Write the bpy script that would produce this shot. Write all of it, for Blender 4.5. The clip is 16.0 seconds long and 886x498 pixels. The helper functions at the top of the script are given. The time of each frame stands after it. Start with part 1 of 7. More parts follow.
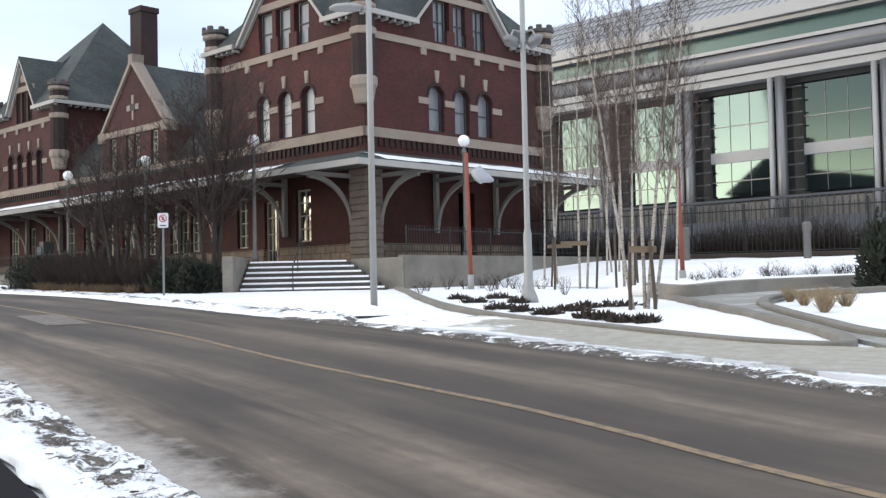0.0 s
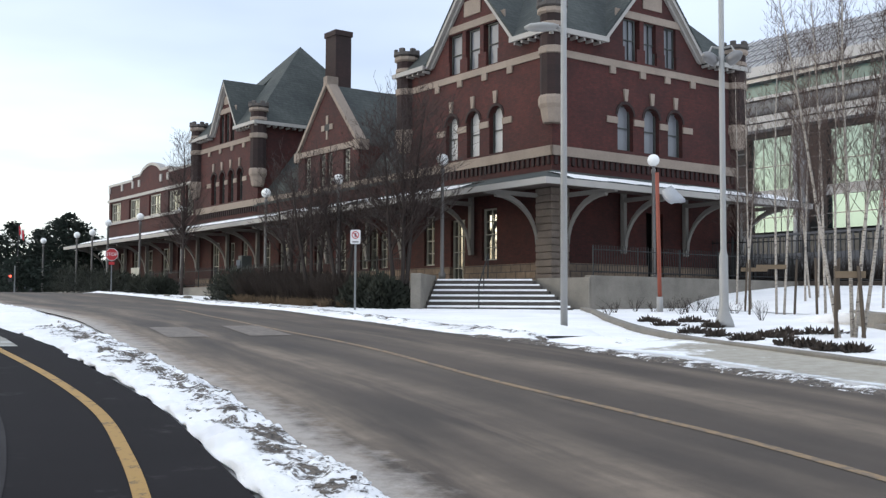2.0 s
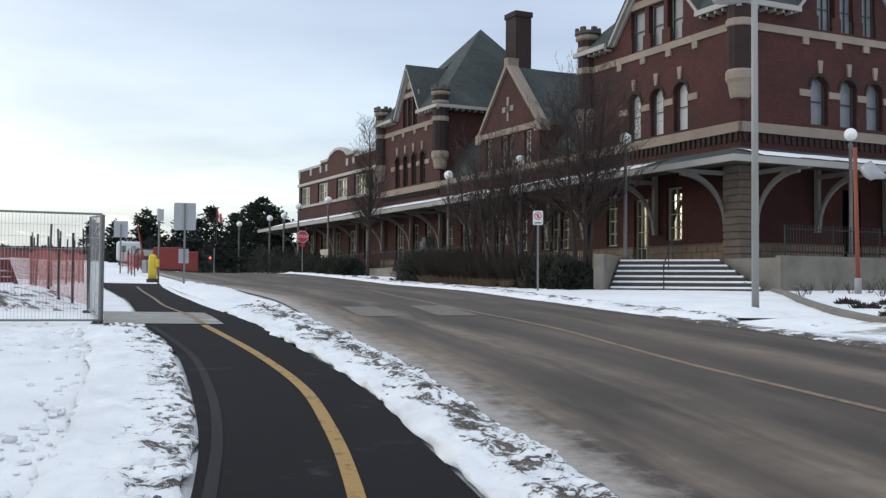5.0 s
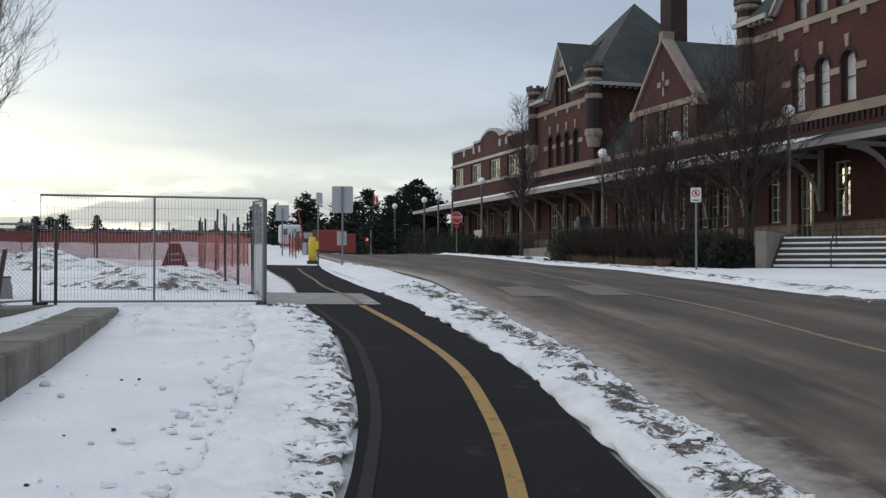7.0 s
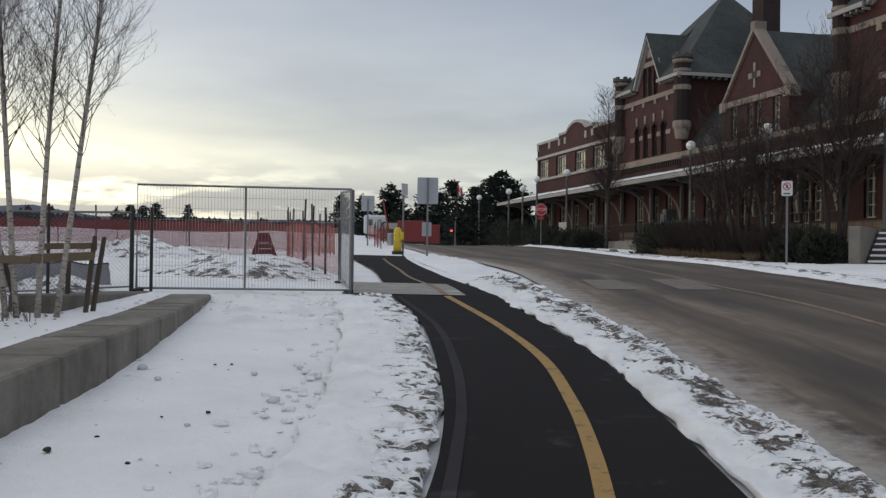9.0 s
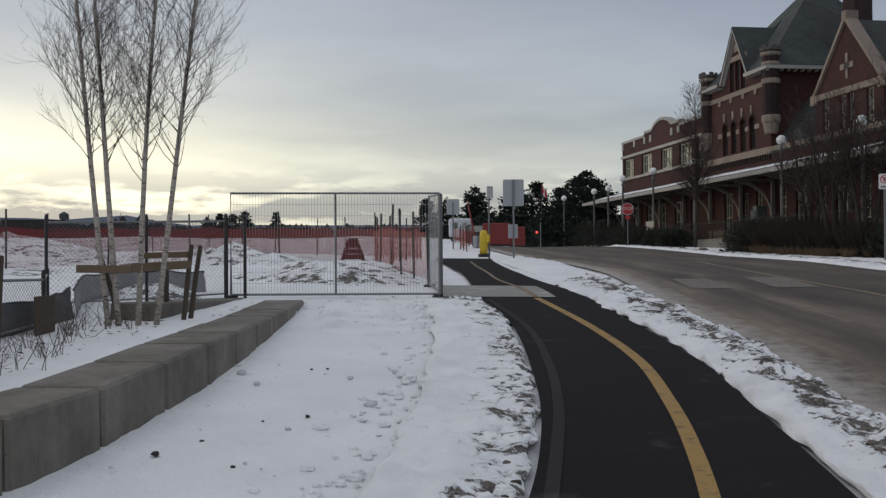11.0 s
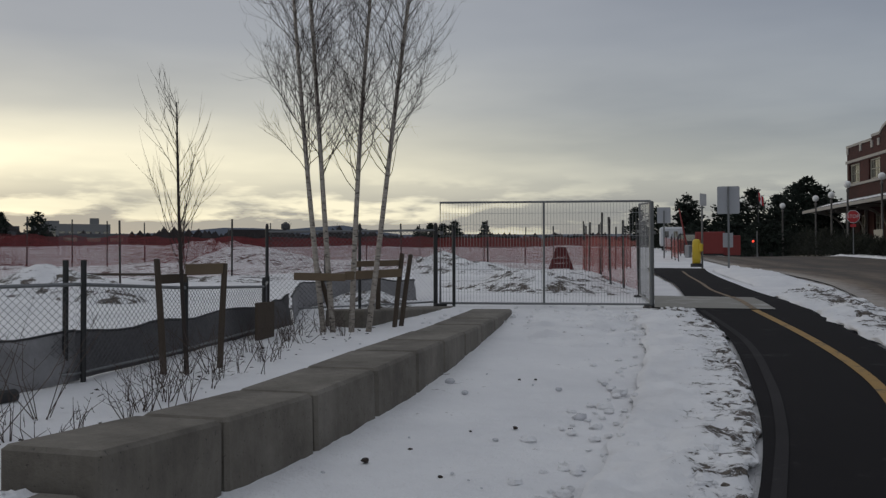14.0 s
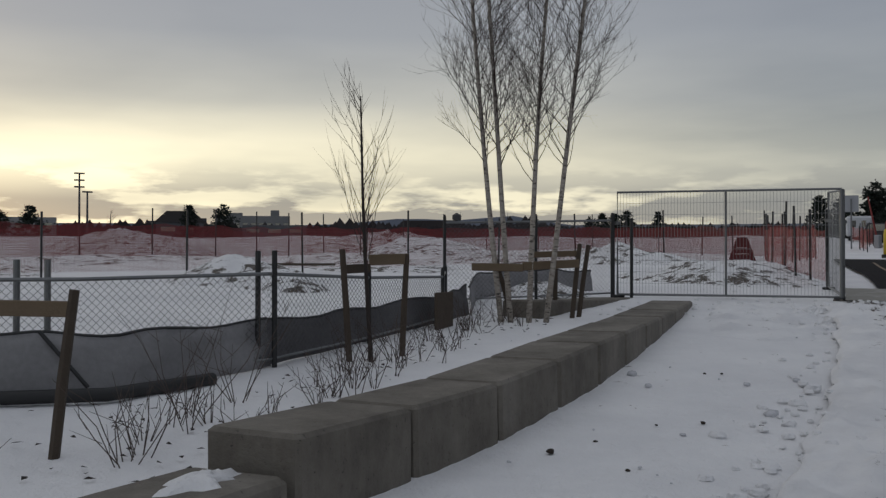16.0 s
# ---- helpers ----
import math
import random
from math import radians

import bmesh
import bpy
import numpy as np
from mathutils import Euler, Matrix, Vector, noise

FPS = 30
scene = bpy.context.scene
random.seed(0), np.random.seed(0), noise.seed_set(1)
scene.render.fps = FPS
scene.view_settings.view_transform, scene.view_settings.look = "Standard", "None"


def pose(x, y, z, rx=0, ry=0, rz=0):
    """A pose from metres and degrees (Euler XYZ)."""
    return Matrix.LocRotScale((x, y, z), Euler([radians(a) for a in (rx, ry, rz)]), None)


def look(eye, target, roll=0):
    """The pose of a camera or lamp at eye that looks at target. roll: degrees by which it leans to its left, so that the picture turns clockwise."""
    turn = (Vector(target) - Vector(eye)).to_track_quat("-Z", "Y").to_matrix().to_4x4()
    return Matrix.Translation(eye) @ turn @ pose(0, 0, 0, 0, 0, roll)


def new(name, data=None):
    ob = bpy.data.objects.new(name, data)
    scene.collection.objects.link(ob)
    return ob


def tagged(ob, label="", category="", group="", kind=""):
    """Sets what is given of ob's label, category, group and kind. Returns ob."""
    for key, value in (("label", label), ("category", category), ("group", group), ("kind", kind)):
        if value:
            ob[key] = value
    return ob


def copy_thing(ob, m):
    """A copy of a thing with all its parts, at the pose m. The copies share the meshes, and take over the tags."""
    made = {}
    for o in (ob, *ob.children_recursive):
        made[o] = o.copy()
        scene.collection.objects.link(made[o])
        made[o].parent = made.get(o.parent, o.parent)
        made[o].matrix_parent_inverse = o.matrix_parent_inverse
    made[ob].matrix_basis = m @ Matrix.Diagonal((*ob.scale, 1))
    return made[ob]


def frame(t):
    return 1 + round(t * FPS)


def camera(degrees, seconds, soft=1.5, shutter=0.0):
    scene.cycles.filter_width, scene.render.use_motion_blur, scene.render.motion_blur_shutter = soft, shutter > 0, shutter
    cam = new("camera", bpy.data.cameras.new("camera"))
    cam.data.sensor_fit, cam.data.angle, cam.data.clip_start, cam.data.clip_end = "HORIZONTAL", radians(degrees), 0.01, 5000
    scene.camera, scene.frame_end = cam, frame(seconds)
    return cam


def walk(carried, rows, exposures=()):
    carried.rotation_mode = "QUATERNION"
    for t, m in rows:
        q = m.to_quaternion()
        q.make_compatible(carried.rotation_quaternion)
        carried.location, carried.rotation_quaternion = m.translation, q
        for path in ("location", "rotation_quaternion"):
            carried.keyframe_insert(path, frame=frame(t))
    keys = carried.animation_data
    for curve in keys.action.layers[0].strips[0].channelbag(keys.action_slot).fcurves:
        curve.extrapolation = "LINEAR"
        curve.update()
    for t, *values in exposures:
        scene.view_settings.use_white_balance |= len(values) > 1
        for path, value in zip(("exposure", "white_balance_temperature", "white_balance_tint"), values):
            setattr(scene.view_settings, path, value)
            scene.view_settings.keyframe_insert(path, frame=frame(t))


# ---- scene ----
cam = camera(46.0, 16.0, soft=1.35)
# seconds, yaw, pitch, roll, and where the lens stands as the body turns and sways
PATH = [(0.0, 1.06, 2.07, 1.20, 0.130, 0.372), (0.5, 3.12, 1.75, 0.52, 0.115, 0.353), (1.0, 6.04, 2.80, 0.14, 0.018, 0.388), (1.5, 8.86, 2.70, 0.24, -0.048, 0.400),
        (2.0, 10.86, 3.21, -0.29, -0.087, 0.408), (2.5, 12.81, 2.95, -0.29, -0.109, 0.379), (3.0, 13.56, 2.71, -0.29, -0.125, 0.359), (5.5, 22.97, 1.63, 0.28, -0.153, 0.285),
        (6.0, 25.38, 0.79, 1.31, -0.145, 0.295), (6.5, 28.35, 0.75, 0.92, -0.159, 0.316), (7.0, 29.14, 0.97, -0.03, -0.169, 0.323), (7.5, 30.30, 0.88, -0.13, -0.152, 0.306),
        (8.0, 31.56, 1.11, -0.10, -0.135, 0.287), (8.5, 32.71, 0.79, -0.56, -0.141, 0.262), (11.0, 38.36, 0.60, 0.39, -0.206, 0.202), (11.5, 39.98, 0.49, 0.31, -0.232, 0.199),
        (12.0, 40.61, -0.77, 0.84, -0.266, 0.195), (12.5, 41.72, -0.89, 0.85, -0.324, 0.232), (13.0, 44.63, 1.26, 0.42, -0.319, 0.308), (13.5, 47.92, 0.83, -0.19, -0.290, 0.348),
        (14.0, 49.74, 1.15, 0.11, -0.319, 0.314), (14.5, 52.30, 1.04, 0.08, -0.361, 0.306), (15.0, 53.89, 0.68, -0.15, -0.375, 0.295), (15.5, 56.44, 0.87, 0.15, -0.385, 0.276),
        (16.0, 59.05, 0.64, -0.01, -0.386, 0.242)]

EXPO = [(0.0, 0.90, 6250, 8), (2.5, 0.63, 6150, 8), (5.5, 0.27, 6150, 7), (7.0, -0.09, 6250, 8), (8.5, -0.29, 6450, 9), (11.0, -0.54, 6450, 10), (12.5, -0.64, 6480, 10), (13.5, -0.92, 6500, 10), (16.0, -1.11, 6500, 10)]
walk(cam, [(t, pose(x, y, 1.65, 90 + pitch, roll, yaw)) for t, yaw, pitch, roll, x, y in PATH], EXPO)

# ---- world and sun ----
SUN_AZ, SUN_EL = radians(98), radians(7)  # to the left of the first view, behind low cloud
world = bpy.data.worlds.new("overcast_sky")
scene.world = world
world.use_nodes = True


class Net:
    """Short-hand for node trees."""

    def __init__(self, tree):
        self.t = tree
        tree.nodes.clear()

    def n(self, kind, props=None, **ins):
        node = self.t.nodes.new(kind)
        p = props or {}
        if "operation" in p:
            node.operation = p["operation"]
        if "use_clamp" in p:
            node.use_clamp = p["use_clamp"]
        if "data_type" in p:
            node.data_type, node.blend_type = p["data_type"], p["blend_type"]
        if "rotation_type" in p:
            node.rotation_type = p["rotation_type"]
        if "sky_type" in p:
            node.sky_type, node.sun_disc = p["sky_type"], False
            node.sun_elevation, node.sun_rotation = p["sun_elevation"], p["sun_rotation"]
            node.air_density, node.dust_density = p["air_density"], p["dust_density"]
        for k, v in ins.items():
            key = int(k[1:]) if k[0] == "i" and k[1:].isdigit() else k.replace("_", " ")
            if isinstance(v, bpy.types.NodeSocket):
                self.t.links.new(v, node.inputs[key])
            else:
                node.inputs[key].default_value = v
        return node

    def math(self, op, a, b=0.0, clamp=False):
        return self.n("ShaderNodeMath", {"operation": op, "use_clamp": clamp}, i0=a, i1=b).outputs[0]

    def mix(self, fac, a, b, mode="MIX"):
        node = self.n("ShaderNodeMix", {"data_type": "RGBA", "blend_type": mode}, i0=fac, i6=a, i7=b)
        return node.outputs[2]

    def ramp(self, fac, stops):
        node = self.n("ShaderNodeValToRGB", i0=fac)
        el = node.color_ramp.elements
        el[0].position, el[-1].position = stops[0][0], stops[-1][0]
        for p, c in stops:
            if p == stops[0][0]:
                e = el[0]
            elif p == stops[-1][0]:
                e = el[len(el) - 1]
            else:
                e = el.new(p)
            e.color = (*c, 1) if len(c) == 3 else c
        return node.outputs[0]

    def noise(self, vec, scale, detail=4.0, rough=0.55, distort=0.0):
        return self.n("ShaderNodeTexNoise", i0=vec, Scale=scale, Detail=detail, Roughness=rough, Distortion=distort).outputs[0]


w = Net(world.node_tree)
sky = w.n("ShaderNodeTexSky", {"sky_type": "NISHITA", "sun_disc": False, "sun_elevation": SUN_EL,
                              "sun_rotation": -SUN_AZ, "air_density": 1.0, "dust_density": 0.6})
way = w.n("ShaderNodeTexCoord").outputs["Generated"]
sep = w.n("ShaderNodeSeparateXYZ", i0=way)
up = w.math("MAXIMUM", sep.outputs[2], 0.0)
# clouds lie in a flat layer: stretch the pattern towards the horizon
flat = w.math("ADD", up, 0.06)
cx, cy = w.math("DIVIDE", sep.outputs[0], flat), w.math("DIVIDE", sep.outputs[1], flat)
layer = w.n("ShaderNodeCombineXYZ", i0=cx, i1=cy, i2=0.0).outputs[0]
big = w.noise(layer, 0.32, 5.0, 0.5)
base = w.ramp(up, [(0.0, (0.68, 0.68, 0.66)), (0.05, (0.76, 0.76, 0.74)), (0.10, (0.76, 0.76, 0.75)), (0.15, (0.72, 0.73, 0.76)), (0.24, (0.62, 0.63, 0.69)),
                   (0.5, (0.85, 0.84, 0.86)), (1.0, (1.16, 1.13, 1.11))])
# towards the hidden sun the lowest band glows through a gap in the cloud
toward = w.n("ShaderNodeVectorMath", {"operation": "DOT_PRODUCT"}, i0=way,
             i1=(-math.sin(SUN_AZ), math.cos(SUN_AZ), 0.0)).outputs["Value"]
warm = w.math("POWER", w.math("MAXIMUM", toward, 0.0), 2.0)
band = w.ramp(up, [(0.0, (0.6,) * 3), (0.05, (0.95,) * 3), (0.10, (0.8,) * 3), (0.15, (0.22,) * 3), (0.21, (0.0,) * 3)])
glow = w.math("MULTIPLY", warm, band)
lit = w.mix(glow, base, (2.95, 2.62, 1.80, 1))
shade = w.ramp(big, [(0.36, (0.74, 0.75, 0.79)), (0.60, (1.14, 1.12, 1.09))])
clouds = w.mix(1.0, lit, shade, "MULTIPLY")
# small grey cumulus low over the horizon
low = w.ramp(up, [(0.0, (1.0,) * 3), (0.055, (1.0,) * 3), (0.095, (0.0,) * 3)])
puffs = w.n("ShaderNodeCombineXYZ", i0=sep.outputs[0], i1=sep.outputs[1], i2=w.math("MULTIPLY", sep.outputs[2], 5.0)).outputs[0]
cumulus = w.ramp(w.noise(puffs, 7.5, 7.0, 0.58), [(0.44, (0.0,) * 3), (0.53, (0.9,) * 3)])
clouds = w.mix(w.math("MULTIPLY", cumulus, low), clouds, (0.52, 0.51, 0.53, 1))
# the side away from the sun is paler and bluer
pale = w.ramp(toward, [(-0.2, (0.82, 0.89, 0.99)), (0.25, (0.78, 0.855, 0.95)), (0.70, (0.96, 0.99, 1.02))])
clouds = w.mix(1.0, clouds, pale, "MULTIPLY")
veil = w.n("ShaderNodeBackground", Color=sky.outputs[0], Strength=0.03)
cover = w.n("ShaderNodeBackground", Color=clouds, Strength=0.92)
both = w.n("ShaderNodeAddShader", i0=veil.outputs[0], i1=cover.outputs[0])
w.n("ShaderNodeOutputWorld", Surface=both.outputs[0])

sun_data = bpy.data.lights.new("sun", "SUN")
sun_data.energy, sun_data.angle, sun_data.color = 0.45, radians(25), (1.0, 0.9, 0.75)
sun = new("sun", sun_data)
sun.matrix_world = look((0, 0, 60), (60 * math.sin(SUN_AZ) * math.cos(SUN_EL), -60 * math.cos(SUN_AZ) * math.cos(SUN_EL), 60 - 60 * math.sin(SUN_EL)))


# ---- materials ----
def material(name, build):
    m = bpy.data.materials.new(name)
    m.use_nodes = True
    net = Net(m.node_tree)
    bsdf = net.n("ShaderNodeBsdfPrincipled")
    build(net, bsdf, net.n("ShaderNodeTexCoord").outputs["Object"])
    net.n("ShaderNodeOutputMaterial", Surface=bsdf.outputs[0])
    return m


def put(net, bsdf, name, value):
    if isinstance(value, bpy.types.NodeSocket):
        net.t.links.new(value, bsdf.inputs[name])
    else:
        bsdf.inputs[name].default_value = value


def bump(net, bsdf, height, strength=0.4, distance=0.02):
    put(net, bsdf, "Normal", net.n("ShaderNodeBump", Strength=strength, Distance=distance, Height=height).outputs[0])


def plain(name, col, rough=0.7, metal=0.0, var=0.18, scale=3.0, fine=40.0, relief=0.15):
    """Paint, concrete, metal: a colour with stains at one scale and grain at another."""
    def build(net, b, co):
        rnd = net.n("ShaderNodeObjectInfo").outputs["Random"]
        s = net.noise(co, scale, 5.0, 0.6)
        g = net.noise(co, fine, 3.0)
        v = net.math("ADD", net.math("MULTIPLY", net.math("SUBTRACT", s, 0.5), 2.2 * var),
                     net.math("ADD", net.math("MULTIPLY", net.math("SUBTRACT", g, 0.5), 1.2 * var),
                              net.math("MULTIPLY", net.math("SUBTRACT", rnd, 0.5), 0.5 * var)))
        k = net.math("ADD", v, 1.0)
        c = net.n("ShaderNodeVectorMath", {"operation": "SCALE"}, i0=col, Scale=k).outputs[0]
        put(net, b, "Base Color", c)
        put(net, b, "Roughness", rough)
        put(net, b, "Metallic", metal)
        bump(net, b, g, relief, 0.01)
    return material(name, build)


YB = 47.0  # bearing of the station's long front


def wall_coords(net):
    """Along the wall and up, for walls that follow the station's two directions."""
    geo = net.n("ShaderNodeNewGeometry").outputs["Position"]
    r = net.n("ShaderNodeVectorRotate", {"rotation_type": "Z_AXIS"}, Vector=geo, Angle=radians(-YB)).outputs[0]
    s = net.n("ShaderNodeSeparateXYZ", i0=r)
    return net.n("ShaderNodeCombineXYZ", i0=net.math("ADD", s.outputs[0], s.outputs[1]), i1=s.outputs[2], i2=0.0).outputs[0], geo


def brick_mat(name, c1, c2, mortar, wid=0.22, hgt=0.075, gap=0.008):
    def build(net, b, co):
        vec, geo = wall_coords(net)
        br = net.n("ShaderNodeTexBrick", Vector=vec, Color1=(*c1, 1), Color2=(*c2, 1), Mortar=(*mortar, 1), Scale=1.0,
                   Mortar_Size=gap, Mortar_Smooth=0.2, Bias=-0.1, Brick_Width=wid, Row_Height=hgt)
        s = net.ramp(net.noise(geo, 0.45, 6.0, 0.65), [(0.28, (0.50, 0.52, 0.55)), (0.68, (1.25, 1.18, 1.12))])
        g = net.ramp(net.noise(geo, 6.0, 4.0), [(0.3, (0.8,) * 3), (0.7, (1.15,) * 3)])
        put(net, b, "Base Color", net.mix(1.0, net.mix(1.0, br.outputs[0], s, "MULTIPLY"), g, "MULTIPLY"))
        put(net, b, "Roughness", 0.85)
        bump(net, b, br.outputs["Fac"], -0.5, 0.01)
    return material(name, build)


BRICK = brick_mat("red_brick", (0.069, 0.0142, 0.0110), (0.047, 0.0106, 0.0085), (0.038, 0.0160, 0.0135))
BRICK_DARK = brick_mat("dark_brick", (0.030, 0.014, 0.013), (0.022, 0.011, 0.010), (0.022, 0.014, 0.012))
ASHLAR = brick_mat("stone_ashlar", (0.24, 0.18, 0.13), (0.19, 0.145, 0.11), (0.10, 0.08, 0.07), 0.6, 0.28, 0.02)
SLATE = brick_mat("slate", (0.050, 0.060, 0.058), (0.036, 0.045, 0.044), (0.024, 0.029, 0.028), 0.3, 0.16, 0.008)
PIERSTONE = plain("weathered_pier_stone", (0.21, 0.17, 0.14), 0.9, 0, 0.3, 2.0, 18, 0.5)
SOOTSTONE = plain("sooty_stone", (0.085, 0.075, 0.07), 0.9, 0, 0.3, 3.0)
# plain grey for the panes of the gable and side windows
GREYPANE = plain("grey_pane", (0.17, 0.175, 0.19), 0.3, 0, 0.15, 1.5)
STONE = plain("buff_stone", (0.255, 0.205, 0.165), 0.85, 0, 0.28, 1.2, 14, 0.4)
CONCRETE = plain("concrete", (0.190, 0.172, 0.146), 0.85, 0, 0.42, 1.5, 30, 0.3)
# dark brown stone; the shade on the risers is put into this tone too
STEPSTONE = plain("shaded_dark_step", (0.060, 0.052, 0.046), 0.9, 0, 0.3, 2.0, 24, 0.3)


def block_build(net, b, co):
    """Cast concrete: cloudy stains, small pits, frost lying on the tops."""
    geo = net.n("ShaderNodeNewGeometry")
    pos = geo.outputs["Position"]
    s = net.noise(pos, 1.7, 6.0, 0.68)
    run = net.noise(net.n("ShaderNodeMapping", i0=pos, Scale=(9.0, 9.0, 1.1)).outputs[0], 1.0, 4.0, 0.6)
    g = net.noise(pos, 34.0, 4.0, 0.7)
    c = net.ramp(s, [(0.30, (0.100, 0.088, 0.073)), (0.52, (0.165, 0.148, 0.124)), (0.72, (0.225, 0.206, 0.178))])
    c = net.mix(1.0, c, net.ramp(run, [(0.34, (0.90,) * 3), (0.62, (1.07,) * 3)]), "MULTIPLY")
    c = net.mix(net.ramp(g, [(0.30, (0.85,) * 3), (0.38, (0.0,) * 3)]), c, (0.035, 0.032, 0.028, 1))
    nz = net.n("ShaderNodeSeparateXYZ", i0=geo.outputs["Normal"]).outputs[2]
    frost = net.math("MULTIPLY", net.ramp(nz, [(0.75, (0,) * 3), (0.95, (1,) * 3)]),
                     net.ramp(net.noise(pos, 2.6, 7.0, 0.72), [(0.66, (0,) * 3), (0.74, (0.7,) * 3)]))
    put(net, b, "Base Color", net.mix(frost, c, (0.78, 0.79, 0.81, 1)))
    put(net, b, "Roughness", 0.92)
    bump(net, b, net.math("ADD", g, net.math("MULTIPLY", s, 1.5)), 0.6, 0.015)


BLOCK = material("cast_block", block_build)
TRIM = plain("pale_trim", (0.34, 0.32, 0.295), 0.6, 0, 0.12, 1.5)
TIMBER = plain("painted_timber", (0.24, 0.225, 0.205), 0.65, 0, 0.15, 2.0)
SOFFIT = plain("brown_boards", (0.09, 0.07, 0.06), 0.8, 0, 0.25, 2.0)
WINFRAME = plain("dark_green_paint", (0.05, 0.055, 0.05), 0.5, 0, 0.1)
WINPALE = plain("cream_sash", (0.42, 0.40, 0.33), 0.5, 0, 0.1)
BLIND = plain("window_blind", (0.52, 0.51, 0.49), 0.8, 0, 0.05)
GALV = plain("galvanised_steel", (0.19, 0.195, 0.195), 0.45, 0.6, 0.15, 4.0)
LAMPPOST = plain("dull_lamp_post", (0.13, 0.122, 0.115), 0.55, 0.1, 0.15, 2.0)
GREYPOLE = plain("grey_painted_pole", (0.30, 0.295, 0.285), 0.5, 0.1, 0.12, 2.0)
DARKPOST = plain("dark_steel_post", (0.035, 0.035, 0.035), 0.6, 0.3, 0.2, 5.0)
BLACKIRON = plain("black_iron", (0.03, 0.03, 0.03), 0.6, 0.4, 0.1)
ORANGEPOST = plain("orange_painted_post", (0.23, 0.055, 0.030), 0.6, 0, 0.15)
REDWOOD = plain("red_barricade_paint", (0.10, 0.010, 0.010), 0.6, 0, 0.2)
YELLOWPL = plain("yellow_plastic", (0.62, 0.44, 0.03), 0.5, 0, 0.1)
STOPRED = plain("sign_red", (0.42, 0.02, 0.025), 0.45, 0, 0.08)
WHITE = plain("white_sign", (0.62, 0.62, 0.62), 0.5, 0, 0.06)
SIGNBACK = plain("sign_back", (0.38, 0.39, 0.41), 0.5, 0.3, 0.1)
BLACK = plain("black_paint", (0.02, 0.02, 0.02), 0.6, 0, 0.1)
DARKWIRE = plain("dull_wire", (0.13, 0.13, 0.135), 0.55, 0.5, 0.1)
PALEWIRE = plain("zinc_wire", (0.30, 0.305, 0.31), 0.5, 0.3, 0.1)
STAKE = plain("stake_wood", (0.07, 0.052, 0.037), 0.85, 0, 0.3, 4.0, 60, 0.4)
PLANK = plain("tie_board", (0.155, 0.112, 0.070), 0.85, 0, 0.25, 3.0, 60, 0.4)
MULCH = plain("dark_soil", (0.045, 0.034, 0.027), 0.95, 0, 0.4, 8.0, 60, 0.8)
BARKDARK = plain("dark_bark", (0.038, 0.029, 0.025), 0.9, 0, 0.3, 8.0, 60, 0.5)
TWIGRED = plain("reddish_twig", (0.070, 0.046, 0.037), 0.9, 0, 0.3, 5.0)
TWIGDARK = plain("dark_twig", (0.040, 0.027, 0.023), 0.9, 0, 0.3, 5.0)
TWIGBIRCH = plain("birch_twig", (0.085, 0.064, 0.054), 0.9, 0, 0.3, 5.0)
NEEDLE = plain("conifer_needles", (0.012, 0.020, 0.013), 0.9, 0, 0.5, 1.0, 8.0)
SHRUBGREEN = plain("juniper", (0.018, 0.022, 0.0135), 0.9, 0, 0.5, 2.0, 12.0)
HEDGETWIG = plain("hedge_twig", (0.030, 0.021, 0.016), 0.95, 0, 0.4, 2.0)
PALESTRAW = plain("bleached_grass", (0.30, 0.225, 0.135), 0.95, 0, 0.35, 3.0)
STRAW = plain("dry_grass", (0.13, 0.088, 0.050), 0.95, 0, 0.35, 3.0)
SILT = plain("silt_fabric", (0.092, 0.088, 0.09), 0.75, 0, 0.6, 2.6, 20.0, 0.5)
SILTMID = plain("grey_silt_fabric", (0.225, 0.22, 0.222), 0.75, 0, 0.35, 1.6, 20.0, 0.4)
SILTPALE = plain("pale_silt_fabric", (0.26, 0.255, 0.26), 0.75, 0, 0.3, 2.0, 20.0, 0.4)
STEELTUBE = plain("steel_cladding", (0.19, 0.185, 0.185), 0.35, 0.55, 0.12, 0.6)
PALECLAD = plain("pale_cladding", (0.34, 0.33, 0.325), 0.5, 0.2, 0.1, 0.5)
DARKVOID = plain("shaded_void", (0.02, 0.02, 0.02), 0.7, 0, 0.2)
# darkness inside the buildings, put into the colour
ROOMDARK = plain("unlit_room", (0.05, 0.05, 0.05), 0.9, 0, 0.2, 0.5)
REDBOX = plain("red_container", (0.21, 0.028, 0.024), 0.55, 0, 0.15, 1.0)
WHITEVAN = plain("white_vehicle", (0.55, 0.56, 0.58), 0.35, 0, 0.08)
TYRE = plain("tyre", (0.02, 0.02, 0.02), 0.8)
FARDARK = plain("far_building", (0.07, 0.07, 0.075), 0.9, 0, 0.3, 0.05)
FARWOOD = plain("far_woods", (0.035, 0.03, 0.03), 0.95, 0, 0.4, 0.1)
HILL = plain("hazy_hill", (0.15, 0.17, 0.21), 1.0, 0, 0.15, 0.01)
FLAGRED = plain("flag_red", (0.45, 0.02, 0.03), 0.8)


def birch_build(net, b, co):
    st = net.n("ShaderNodeMapping", i0=co, Scale=(13.0, 13.0, 44.0)).outputs[0]
    m = net.ramp(net.noise(st, 1.0, 4.0, 0.6), [(0.36, (0.06, 0.048, 0.042)), (0.44, (0.30, 0.265, 0.225)), (0.8, (0.50, 0.45, 0.395))])
    put(net, b, "Base Color", m)
    put(net, b, "Roughness", 0.8)


BIRCH = material("birch_bark", birch_build)


